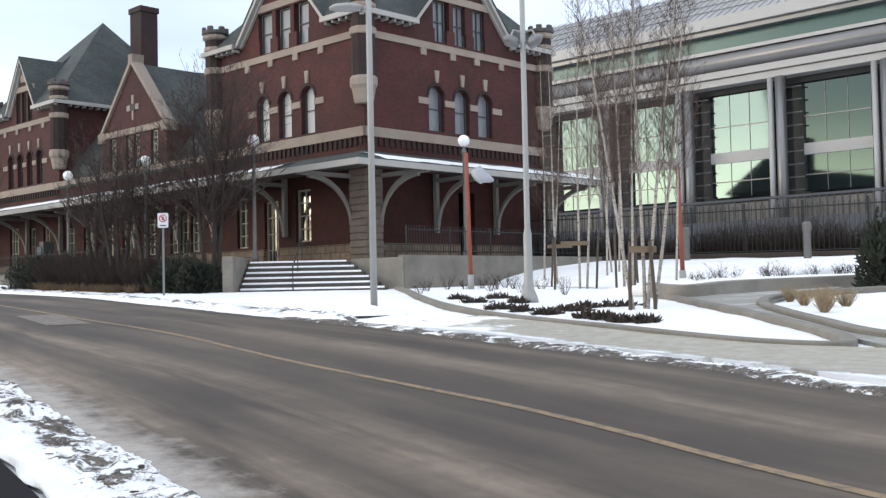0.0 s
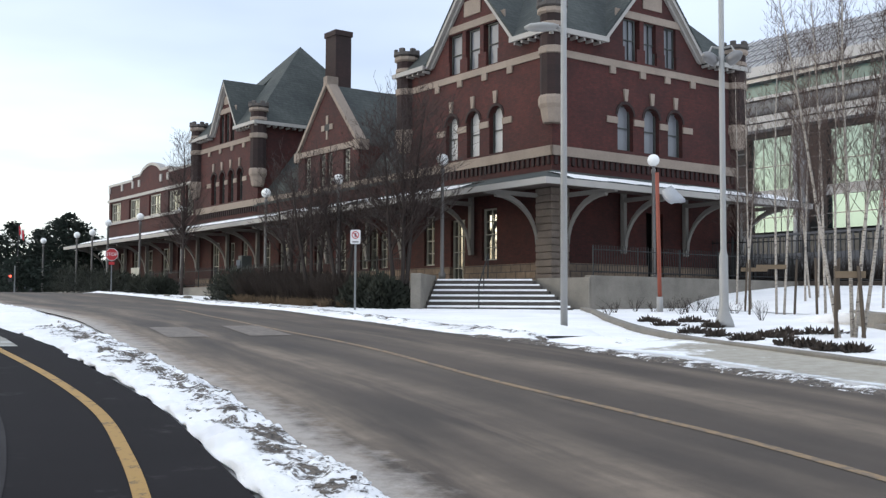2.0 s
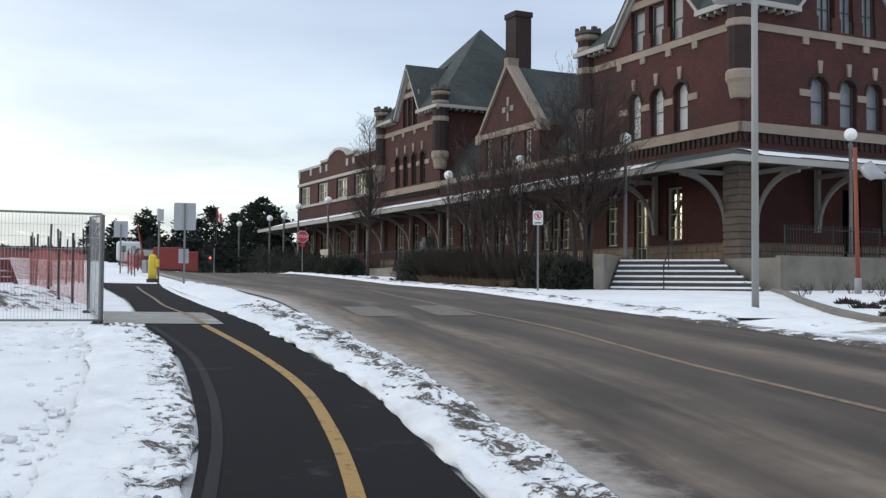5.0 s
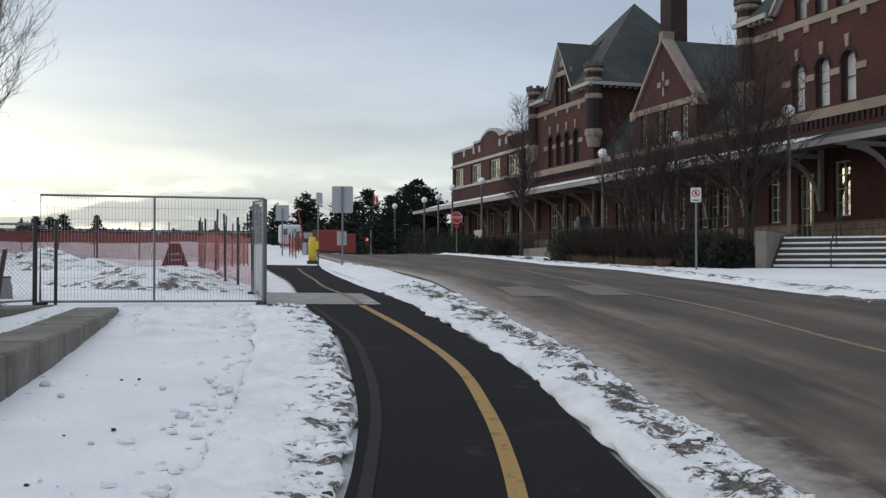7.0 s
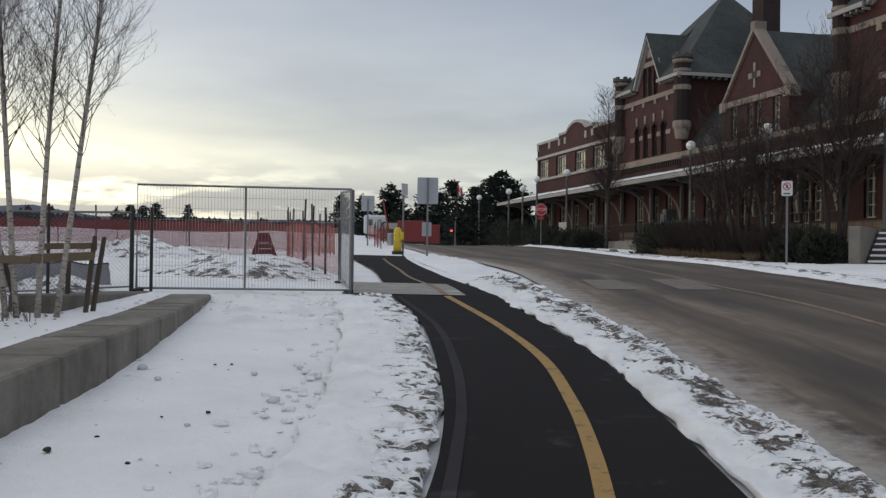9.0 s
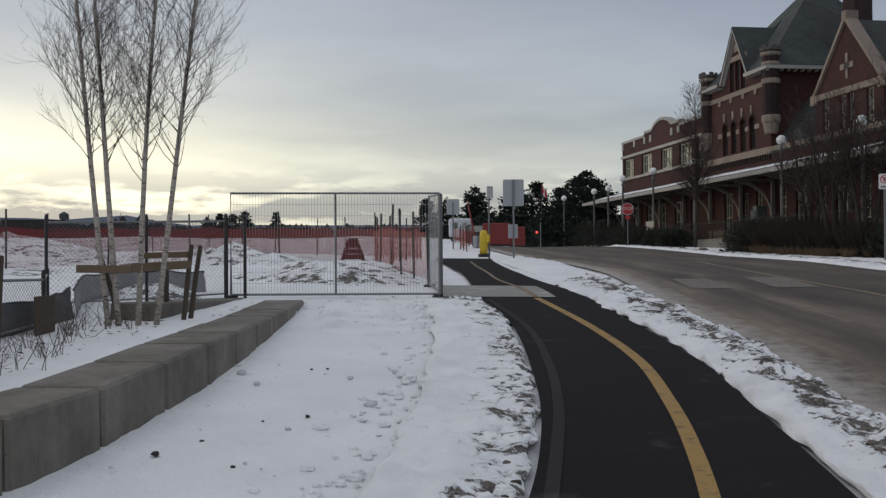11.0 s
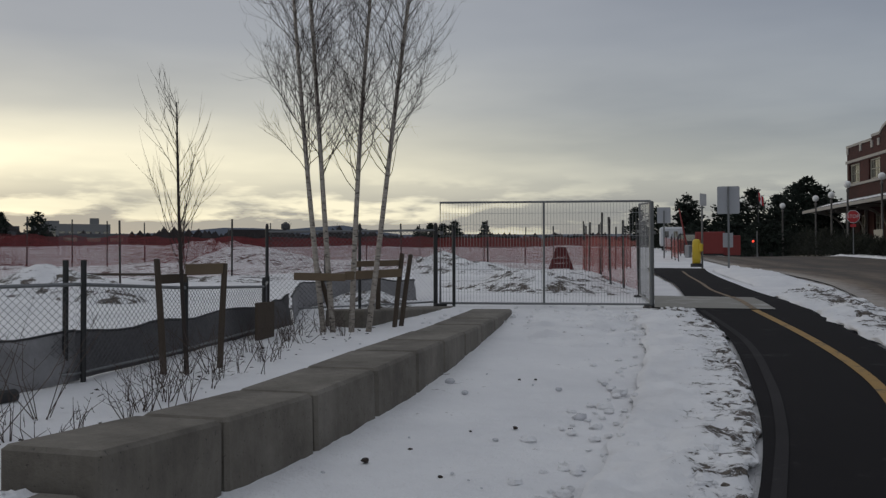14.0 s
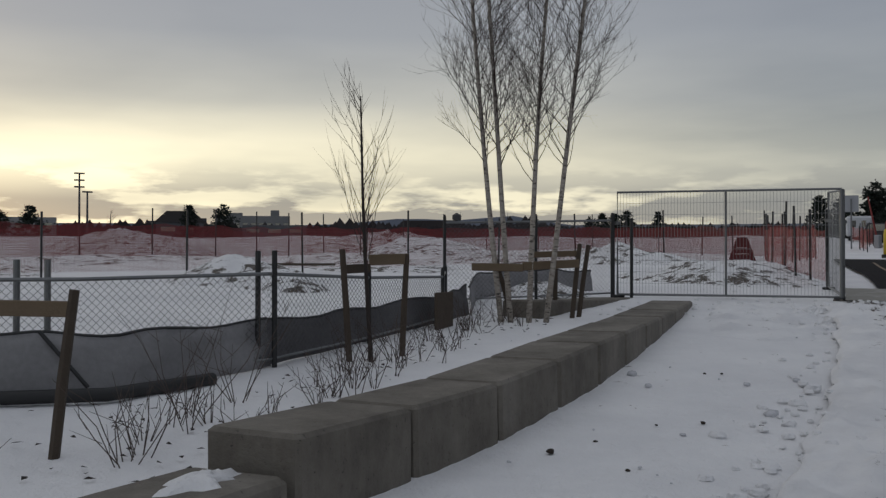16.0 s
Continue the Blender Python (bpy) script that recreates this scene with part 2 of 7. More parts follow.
def snow_build(net, b, co):
    s = net.noise(co, 0.55, 6.0, 0.62)
    g = net.noise(co, 7.0, 6.0, 0.7)
    f = net.noise(co, 60.0, 3.0)
    c = net.ramp(s, [(0.3, (0.76, 0.755, 0.765)), (0.65, (0.90, 0.893, 0.892))])
    # thin places where trampled soil shows
    d = net.ramp(net.math("MULTIPLY", g, net.math("ADD", s, 0.48)), [(0.685, (0.0,) * 3), (0.76, (0.85,) * 3)])
    put(net, b, "Base Color", net.mix(d, c, (0.20, 0.165, 0.135, 1)))
    put(net, b, "Roughness", 0.75)
    put(net, b, "Subsurface Weight", 0.0)
    m = net.noise(co, 2.3, 5.0, 0.6)
    h = net.math("ADD", net.math("ADD", net.math("MULTIPLY", g, 1.0), net.math("MULTIPLY", m, 2.2)), net.math("MULTIPLY", f, 0.3))
    bump(net, b, h, 0.75, 0.05)


SNOW = material("trodden_snow", snow_build)


def dirty_snow(name, along=None):
    """Broken snow crust with soil showing; along: the soil gathers on one side of the strip."""
    def build(net, b, co):
        s = net.noise(co, 1.3, 6.0, 0.62)
        g = net.noise(co, 3.4, 8.0, 0.76, 0.6)
        f = net.noise(co, 22.0, 5.0, 0.7)
        c = net.ramp(s, [(0.3, (0.75, 0.745, 0.755)), (0.6, (0.90, 0.893, 0.892))])
        k = net.math("ADD", net.math("MULTIPLY", g, 0.75), net.math("MULTIPLY", f, 0.25))
        if along:
            v = net.n("ShaderNodeSeparateXYZ", i0=net.n("ShaderNodeTexCoord").outputs["UV"]).outputs[1]
            w_ = net.ramp(v, [(p, (q,) * 3) for p, q in along])
        else:
            w_ = net.ramp(s, [(0.38, (0.42,) * 3), (0.60, (1.05,) * 3)])
        k = net.math("ADD", k, net.math("MULTIPLY", net.math("SUBTRACT", w_, 0.7), 0.17))
        d = net.ramp(k, [(0.535, (0.0,) * 3), (0.570, (1.0,) * 3)])
        soil = net.ramp(f, [(0.38, (0.022, 0.018, 0.015)), (0.62, (0.17, 0.14, 0.115))])
        put(net, b, "Base Color", net.mix(d, c, soil))
        put(net, b, "Roughness", 0.85)
        bump(net, b, net.math("SUBTRACT", k, net.math("MULTIPLY", d, 0.25)), 0.8, 0.07)
    return material(name, build)


DIRTYSNOW = dirty_snow("dirty_snow", ((0.0, 0.10), (0.3, 0.62), (0.62, 1.10), (0.85, 0.88), (1.0, 0.80)))
TRAMPLED = dirty_snow("trampled_snow", ((0.0, 0.0), (0.4, 0.30), (0.7, 0.80), (1.0, 0.92)))
ROUGHSNOW = dirty_snow("rough_trodden_snow", ((0.0, 0.0), (0.3, 0.38), (0.7, 0.38), (1.0, 0.0)))
SOILSNOW = dirty_snow("soil_and_snow")
SLUSH = dirty_snow("brown_slush", ((0.0, 0.75), (0.3, 0.95), (0.6, 1.2), (1.0, 1.35)))


def asphalt(name, col, salt=0.0, tracks=False):
    def build(net, b, co):
        s = net.noise(co, 0.5, 5.0, 0.6)
        g = net.noise(co, 90.0, 3.0)
        c = net.mix(net.ramp(s, [(0.3, (0,) * 3), (0.7, (1,) * 3)]), (*[v * 0.8 for v in col], 1), (*[v * 1.25 for v in col], 1))
        if tracks:
            uv = net.n("ShaderNodeTexCoord").outputs["UV"]
            q = net.n("ShaderNodeSeparateXYZ", i0=uv)
            st = net.n("ShaderNodeCombineXYZ", i0=net.math("MULTIPLY", q.outputs[0], 0.16), i1=net.math("MULTIPLY", q.outputs[1], 6.5), i2=0.0).outputs[0]
            streak = net.noise(st, 1.0, 5.0, 0.52, 0.3)
            thin = net.noise(net.n("ShaderNodeCombineXYZ", i0=net.math("MULTIPLY", q.outputs[0], 0.45), i1=net.math("MULTIPLY", q.outputs[1], 34.0), i2=2.0).outputs[0], 1.0, 4.0, 0.6, 0.2)
            streak = net.math("ADD", net.math("MULTIPLY", streak, 0.72), net.math("MULTIPLY", thin, 0.28))
            # salt stays between the wheel paths and along the gutters
            wave = net.ramp(q.outputs[1], [(0.0, (1.0,) * 3), (0.07, (1.0,) * 3), (0.13, (0.75,) * 3), (0.20, (0.12,) * 3), (0.28, (0.75,) * 3), (0.40, (0.12,) * 3),
                                           (0.5, (0.35,) * 3), (0.62, (0.12,) * 3), (0.73, (0.6,) * 3), (0.84, (0.1,) * 3), (0.91, (0.45,) * 3), (0.95, (0.08,) * 3), (1.0, (0.05,) * 3)])
            k = net.math("MULTIPLY", wave, net.ramp(streak, [(0.41, (0.05,) * 3), (0.58, (1.0,) * 3)]))
            k = net.math("MULTIPLY", k, net.ramp(net.noise(co, 3.0, 5.0, 0.7), [(0.25, (0.5,) * 3), (0.7, (1.0,) * 3)]))
            c = net.mix(net.math("MULTIPLY", k, salt), c, (0.455, 0.365, 0.28, 1))
            # frozen slush and grit thinning out from the snow verge
            fringe = net.math("ADD", net.ramp(q.outputs[1], [(0.0, (0.62,) * 3), (0.035, (0.5,) * 3), (0.12, (0.0,) * 3)]), net.math("MULTIPLY", net.noise(co, 4.5, 6.0, 0.7), 0.9))
            c = net.mix(net.ramp(fringe, [(0.62, (0.0,) * 3), (1.0, (0.75,) * 3)]), c, (0.50, 0.455, 0.41, 1))
            put(net, b, "Specular IOR Level", 0.25)
            put(net, b, "Roughness", net.math("ADD", 0.7, net.math("MULTIPLY", k, 0.3)))
        else:
            k = net.ramp(net.noise(co, 1.6, 6.0, 0.7), [(0.60, (0,) * 3), (0.75, (1,) * 3)])
            c = net.mix(net.math("MULTIPLY", k, salt), c, (0.2, 0.19, 0.19, 1))
            put(net, b, "Roughness", 0.85)
            put(net, b, "Specular IOR Level", 0.08)
        put(net, b, "Base Color", net.mix(net.math("MULTIPLY", g, 0.4), c, (0.02, 0.02, 0.02, 1)))
        bump(net, b, g, 0.35, 0.006)
    return material(name, build)


ROADMAT = asphalt("salted_asphalt", (0.060, 0.045, 0.034), 0.74, True)
PATHMAT = asphalt("new_asphalt", (0.0128, 0.0108, 0.0118), 0.26)
EDGEMAT = asphalt("grey_asphalt_edge", (0.036, 0.033, 0.034), 0.3)


def worn_paint(name, col, keep, under=(0.075, 0.068, 0.06)):
    def build(net, b, co):
        k = net.ramp(net.noise(co, 7.0, 6.0, 0.75), [(keep - 0.06, (0,) * 3), (keep + 0.08, (1,) * 3)])
        put(net, b, "Base Color", net.mix(k, (*col, 1), (*under, 1)))
        put(net, b, "Roughness", 0.7)
    return material(name, build)


YELLOWLINE = worn_paint("yellow_line_fresh", (0.32, 0.185, 0.042), 0.60, (0.03, 0.026, 0.02))
YELLOWWORN = worn_paint("yellow_line_worn", (0.22, 0.145, 0.072), 0.53, (0.10, 0.078, 0.059))
WHITEWORN = worn_paint("white_bar_worn", (0.165, 0.136, 0.108), 0.47, (0.110, 0.088, 0.069))


def pavement_build(net, b, co):
    s = net.noise(co, 1.3, 6.0, 0.65)
    k = net.ramp(s, [(0.50, (0,) * 3), (0.68, (1,) * 3)])
    put(net, b, "Base Color", net.mix(net.math("MULTIPLY", k, 0.6), (0.24, 0.228, 0.20, 1), (0.50, 0.495, 0.48, 1)))
    put(net, b, "Roughness", 0.8)
    bump(net, b, net.noise(co, 30.0), 0.3, 0.01)


PAVE = material("thin_snow_on_concrete", pavement_build)


def apron_build(net, b, co):
    """Concrete on which blown snow thins out away from its snowy end."""
    u = net.n("ShaderNodeSeparateXYZ", i0=net.n("ShaderNodeTexCoord").outputs["UV"])
    far = net.ramp(net.math("DIVIDE", u.outputs[0], 10.0), [(0.0, (0.55,) * 3), (0.16, (0.22,) * 3), (0.4, (0.0,) * 3)])
    edge = net.ramp(u.outputs[1], [(0.0, (0.32,) * 3), (0.14, (0.05,) * 3), (0.3, (0.0,) * 3)])
    k = net.ramp(net.math("ADD", net.noise(co, 1.5, 7.0, 0.7), net.math("ADD", far, edge)), [(0.67, (0,) * 3), (0.80, (0.9,) * 3)])
    d = net.ramp(net.noise(co, 5.0, 6.0, 0.7), [(0.35, (0.27, 0.245, 0.20)), (0.65, (0.36, 0.335, 0.285))])
    put(net, b, "Base Color", net.mix(k, d, (0.84, 0.845, 0.86, 1)))
    put(net, b, "Roughness", 0.8)
    bump(net, b, net.noise(co, 30.0), 0.3, 0.01)


APRON = material("snow_blown_apron", apron_build)


def glass_build(net, b, co):
    put(net, b, "Base Color", (0.20, 0.20, 0.18, 1))
    put(net, b, "Metallic", 0.7)
    put(net, b, "Roughness", 0.04)
    put(net, b, "Specular IOR Level", 1.0)
    put(net, b, "IOR", 2.5)
    bump(net, b, net.noise(co, 1.2, 2.0), 0.03, 0.05)


GLASS = material("dark_window_glass", glass_build)


def curtain_glass_build(net, b, co):
    put(net, b, "Base Color", (0.070, 0.097, 0.096, 1))
    put(net, b, "Metallic", 0.9)
    put(net, b, "Roughness", 0.04)
    bump(net, b, net.noise(co, 0.5, 2.0), 0.02, 0.05)


TEALGLASS = plain("teal_clerestory", (0.055, 0.105, 0.10), 0.25, 0.2, 0.2, 0.3)
MIRRORGLASS = material("reflective_glazing", curtain_glass_build)


def globe_build(net, b, co):
    put(net, b, "Base Color", (0.82, 0.82, 0.80, 1))
    put(net, b, "Roughness", 0.25)


GLOBE = material("opal_globe", globe_build)


def mesh_build(col, cell, wire, diag):
    def build(net, b, co):
        """Netting: strands with open holes between them."""
        u = net.n("ShaderNodeTexCoord").outputs["UV"]
        q = net.n("ShaderNodeSeparateXYZ", i0=u)
        x, y = q.outputs[0], q.outputs[1]
        if diag:
            x, y = net.math("ADD", x, y), net.math("SUBTRACT", x, y)
        fx = net.math("ABSOLUTE", net.math("SUBTRACT", net.math("FRACT", net.math("DIVIDE", x, cell[0])), 0.5))
        fy = net.math("ABSOLUTE", net.math("SUBTRACT", net.math("FRACT", net.math("DIVIDE", y, cell[1])), 0.5))
        a = net.math("MAXIMUM", net.math("GREATER_THAN", fx, 0.5 - wire / cell[0] / 2), net.math("GREATER_THAN", fy, 0.5 - wire / cell[1] / 2))
        put(net, b, "Base Color", (*col, 1))
        put(net, b, "Roughness", 0.6)
        put(net, b, "Alpha", a)
    return build


FARNET = material("far_orange_net", mesh_build((0.17, 0.017, 0.018), (0.028, 0.024), 0.0082, False))
ORANGENET = material("orange_net", mesh_build((0.28, 0.022, 0.020), (0.026, 0.022), 0.0062, False))
THINNET = material("thin_orange_net", mesh_build((0.22, 0.022, 0.024), (0.028, 0.024), 0.0040, False))
CHAINLINK = material("chain_link", mesh_build((0.20, 0.20, 0.205), (0.085, 0.085), 0.012, True))
WELDMESH = material("weld_mesh", mesh_build((0.27, 0.28, 0.28), (0.055, 0.30), 0.007, False))


# ---- mesh helpers ----
class MB:
    """Collects vertices and faces of one mesh."""

    def __init__(self):
        self.v, self.f, self.uv = [], [], {}

    def add(self, verts, faces):
        n = len(self.v)
        self.v.extend([tuple(p) for p in verts])
        self.f.extend([tuple(i + n for i in fc) for fc in faces])
        return self

    def hexa(self, p):
        """Eight corners: bottom four round, top four round."""
        return self.add(p, [(3, 2, 1, 0), (4, 5, 6, 7), (0, 1, 5, 4), (1, 2, 6, 5), (2, 3, 7, 6), (3, 0, 4, 7)])

    def box(self, c, s, m=None, bev=0.0):
        x, y, z = [a / 2 for a in s]
        if bev:
            b = min(bev, x * .9, y * .9, z * .9)
            pts, fc = [], []
            ring = [(-x + b, -y), (x - b, -y), (x, -y + b), (x, y - b), (x - b, y), (-x + b, y), (-x, y - b), (-x, -y + b)]
            rin = [(px * (1 - b / x), py * (1 - b / y)) for px, py in ring]
            for rr, zz in ((rin, -z), (ring, -z + b), (ring, z - b), (rin, z)):
                pts += [(a, d, zz) for a, d in rr]
            for k in range(3):
                for i in range(8):
                    j = (i + 1) % 8
                    fc.append((k * 8 + i, k * 8 + j, k * 8 + 8 + j, k * 8 + 8 + i))
            fc += [tuple(range(7, -1, -1)), tuple(range(24, 32))]
        else:
            pts = [(-x, -y, -z), (x, -y, -z), (x, y, -z), (-x, y, -z), (-x, -y, z), (x, -y, z), (x, y, z), (-x, y, z)]
            fc = [(3, 2, 1, 0), (4, 5, 6, 7), (0, 1, 5, 4), (1, 2, 6, 5), (2, 3, 7, 6), (3, 0, 4, 7)]
        q = Matrix.Translation(c) @ (m or Matrix.Identity(4))
        return self.add([q @ Vector(p) for p in pts], fc)

    def prism(self, poly, a, b):
        """poly: points; extruded from offset vector a to offset vector b."""
        n = len(poly)
        a, b = Vector(a), Vector(b)
        pts = [Vector(p) + a for p in poly] + [Vector(p) + b for p in poly]
        fc = [tuple(range(n - 1, -1, -1)), tuple(range(n, 2 * n))] + [(i, (i + 1) % n, n + (i + 1) % n, n + i) for i in range(n)]
        return self.add(pts, fc)

    def tube(self, pts, rad, n=6, cap=True):
        pts = [Vector(p) for p in pts]
        rr = rad if isinstance(rad, (list, tuple)) else [rad] * len(pts)
        out, fc = [], []
        for i, p in enumerate(pts):
            d = (pts[min(i + 1, len(pts) - 1)] - pts[max(i - 1, 0)])
            d = d.normalized() if d.length > 1e-9 else Vector((0, 0, 1))
            a = d.cross(Vector((0, 0, 1)) if abs(d.z) < 0.9 else Vector((1, 0, 0))).normalized()
            b = d.cross(a)
            for k in range(n):
                t = 2 * math.pi * k / n
                out.append(p + (a * math.cos(t) + b * math.sin(t)) * rr[i])
        for i in range(len(pts) - 1):
            for k in range(n):
                j = (k + 1) % n
                fc.append((i * n + k, i * n + j, (i + 1) * n + j, (i + 1) * n + k))
        if cap:
            fc += [tuple(range(n - 1, -1, -1)), tuple(range((len(pts) - 1) * n, len(pts) * n))]
        return self.add(out, fc)

    def lathe(self, prof, c=(0, 0, 0), n=16):
        """prof: (radius, z) from bottom to top."""
        out, fc = [], []
        for r, z in prof:
            out += [(c[0] + r * math.cos(2 * math.pi * k / n), c[1] + r * math.sin(2 * math.pi * k / n), c[2] + z) for k in range(n)]
        for i in range(len(prof) - 1):
            for k in range(n):
                j = (k + 1) % n
                fc.append((i * n + k, i * n + j, (i + 1) * n + j, (i + 1) * n + k))
        fc += [tuple(range(n - 1, -1, -1)), tuple(range((len(prof) - 1) * n, len(prof) * n))]
        return self.add(out, fc)

    def data(self, name, mat, smooth=False, origin=(0, 0, 0), fix=True):
        me = bpy.data.meshes.new(name)
        o = Vector(origin)
        me.from_pydata([Vector(p) - o for p in self.v], [], self.f)
        if fix and len(self.f) < 60000:
            bm = bmesh.new()
            bm.from_mesh(me)
            bmesh.ops.recalc_face_normals(bm, faces=bm.faces)
            bm.to_mesh(me)
            bm.free()
        for m in (mat if isinstance(mat, (list, tuple)) else [mat]):
            me.materials.append(m)
        if smooth:
            me.polygons.foreach_set("use_smooth", [True] * len(me.polygons))
        return me


def thing(name, at, label, category, group="", kind=""):
    """An Empty at a thing's base."""
    ob = new(name)
    ob.empty_display_size = 0.2
    ob.matrix_world = at if isinstance(at, Matrix) else Matrix.Translation(at)
    return tagged(ob, label, category, group, kind)


def part(name, mb, mat, parent, label="", smooth=False, fix=True):
    """One mesh under a thing or a part; its vertices stand in the parent's own space."""
    ob = new(name, mb.data(name, mat, smooth, fix=fix))
    ob.parent = parent
    return tagged(ob, label)


def parts(name, mb, mat, parent):
    """Each separate piece of the mesh as a part of its own."""
    root = list(range(len(mb.v)))

    def find(i):
        while root[i] != i:
            root[i] = root[root[i]]
            i = root[i]
        return i

    for fc in mb.f:
        for i in fc[1:]:
            root[find(i)] = find(fc[0])
    groups = {}
    for fc in mb.f:
        groups.setdefault(find(fc[0]), []).append(fc)
    for faces in groups.values():
        ids = sorted({i for fc in faces for i in fc})
        at = {i: k for k, i in enumerate(ids)}
        part(name, MB().add([mb.v[i] for i in ids], [tuple(at[i] for i in fc) for fc in faces]), mat, parent)


def solid(name, mb, mat, label, category, group="", kind="", smooth=False, origin=(0, 0, 0), fix=True):
    """A thing of one mesh."""
    ob = new(name, mb.data(name, mat, smooth, origin, fix))
    ob.location = origin
    return tagged(ob, label, category, group, kind)


def spline(pts, per=8):
    """A smooth line through plan points."""
    p = [np.array(q, float) for q in pts]
    p = [2 * p[0] - p[1]] + p + [2 * p[-1] - p[-2]]
    out = []
    for i in range(1, len(p) - 2):
        for k in range(per):
            t = k / per
            out.append(0.5 * (2 * p[i] + (p[i + 1] - p[i - 1]) * t + (2 * p[i - 1] - 5 * p[i] + 4 * p[i + 1] - p[i + 2]) * t * t
                              + (3 * p[i] - p[i - 1] - 3 * p[i + 1] + p[i + 2]) * t ** 3))
    out.append(p[-2])
    return out


# ---- ground ----
NEAR_RISE = ((0, 0), (4, .20), (8, .46), (13, .78), (18, 1.08), (23, 1.29), (30, 1.5), (40, 1.68), (60, 2.3))
STREET = list(zip(*(NEAR_RISE + ((80, 2.5), (400, 2.5), (4000, 2.5)))))
FIELD = list(zip(*(NEAR_RISE + ((80, 3.2), (200, 5.9), (400, 9.0), (4000, 9.0)))))


def ter(x, y):
    """Height of the ground: it climbs from the camera to the station and, further left, to the yards."""
    d, az = math.hypot(x, y), math.degrees(math.atan2(-x, y))
    k = min(1.0, max(0.0, (az - 33) / 6)) * min(1.0, max(0.0, (175 - az) / 20))
    k = k * k * (3 - 2 * k)
    a = np.interp(d, STREET[0], STREET[1])
    return float(a + (np.interp(d, FIELD[0], FIELD[1]) - a) * k)


def on(x, y, dz=0.0):
    return Vector((x, y, ter(x, y) + dz))


def rough(x, y, s):
    return noise.noise((x * s, y * s, 3.1))


def strip(left, right, across, lift, per=8, crown=0.0, lump=0.0, ragged=0.0):
    """A sheet between two plan lines that follows the ground. UV: metres along, 0 to 1 across."""
    a, b = spline(left, per), spline(right, per)
    mb, uvs, run = MB(), [], 0.0
    rows = []
    for i, (p, q) in enumerate(zip(a, b)):
        if i:
            run += float(np.linalg.norm((p + q - a[i - 1] - b[i - 1]) / 2))
        for k in range(across + 1):
            t = k / across
            if ragged and k in (0, across):
                t += (1 if k else -1) * ragged * rough(p[0] * 1.0 + k, p[1], 2.3)
            x, y = p + (q - p) * t
            c = max(0.0, 1 - (2 * t - 1) ** 2)
            z = ter(x, y) + lift + crown * math.sqrt(c) + lump * (rough(x, y, 1.7) + 0.6 * rough(x, y, 5.0) + 0.35 * rough(x, y, 11.0)) * min(1, 0.3 + c * 3)
            if crown:
                z -= 0.16 * max(0.0, 1 - min(i, len(a) - 1 - i) / (0.5 * per))
            if ragged and k in (0, across):
                z = ter(x, y) + lift - 0.02
            rows.append((x, y, z))
            uvs.append((run, k / across))
    n = across + 1
    fc = [(i * n + k, i * n + k + 1, (i + 1) * n + k + 1, (i + 1) * n + k) for i in range(len(a) - 1) for k in range(across)]
    mb.add(rows, fc)
    mb.uvs = uvs
    return mb


def sheet(name, mb, mat, label, category, smooth=True):
    me = mb.data(name, mat, smooth, fix=False)
    layer_uv = me.uv_layers.new(name="UVMap")
    for lp in me.loops:
        layer_uv.data[lp.index].uv = mb.uvs[lp.vertex_index]
    ob = new(name, me)
    return tagged(ob, label, category, kind="structure")


# the snow-covered ground, fine near the camera and coarse far off
mb = MB()
radii = [0.4]
while radii[-1] < 3600:
    radii.append(radii[-1] * (1.016 if 4 < radii[-1] < 26 else 1.05 if radii[-1] < 90 else 1.25))
SEG = 360
for r in radii:
    for k in range(SEG):
        # finer over the side that the camera sees
        s = k / SEG
        a = radians(-40 + 140 * (s / 0.8) if s < 0.8 else 100 + 220 * (s - 0.8) / 0.2)
        x, y = -math.sin(a) * r, math.cos(a) * r
        h = 0.0
        if r < 60:
            h = 0.022 * rough(x, y, 0.9) + 0.012 * rough(x, y, 3.7) + (0.008 * rough(x, y, 9.0) if r < 25 else 0)
        if math.degrees(a) > 39 and r > 15:
            h += (0.25 if r < 60 else 0.5) * max(0, rough(x, y, 0.13)) * min(1, (r - 15) / 10)
        mb.v.append((x, y, ter(x, y) + h))
nr = len(radii)
for i in range(nr - 1):
    for k in range(SEG):
        j = (k + 1) % SEG
        mb.f.append((i * SEG + k, i * SEG + j, (i + 1) * SEG + j, (i + 1) * SEG + k))
mb.f.append(tuple(range(SEG - 1, -1, -1)))
solid("ground", mb, SNOW, "trodden snow over ground, with soil showing through", "ground", kind="structure", smooth=True, fix=False)

ROAD_NEAR = [(7.0, -5.0), (2.8, 0.5), (0.7, 3.5), (-0.7, 5.25), (-1.72, 6.75), (-2.76, 8.25), (-4.4, 10.6), (-6.3, 13.0), (-8.2, 15.6), (-11.7, 20.4), (-15.0, 24.4), (-19.7, 29.8), (-28.0, 39.5), (-40.0, 53.5)]
ROAD_FAR = [(12.5, -1.0), (8.0, 4.0), (5.6, 7.1), (4.4, 8.8), (3.4, 10.4), (2.4, 12.0), (1.0, 13.9), (-0.9, 16.4), (-3.0, 18.6), (-6.4, 23.0), (-10.4, 29.0), (-15.4, 36.0), (-24.5, 47.5), (-37.0, 61.0)]
sheet("road", strip(ROAD_NEAR, ROAD_FAR, 24, 0.045, 20), ROADMAT, "salt-streaked grey asphalt street with wheel tracks", "road")


def between(a, b, t0, t1):
    return [tuple(np.array(p) + (np.array(q) - np.array(p)) * t0) for p, q in zip(a, b)], [tuple(np.array(p) + (np.array(q) - np.array(p)) * t1) for p, q in zip(a, b)]


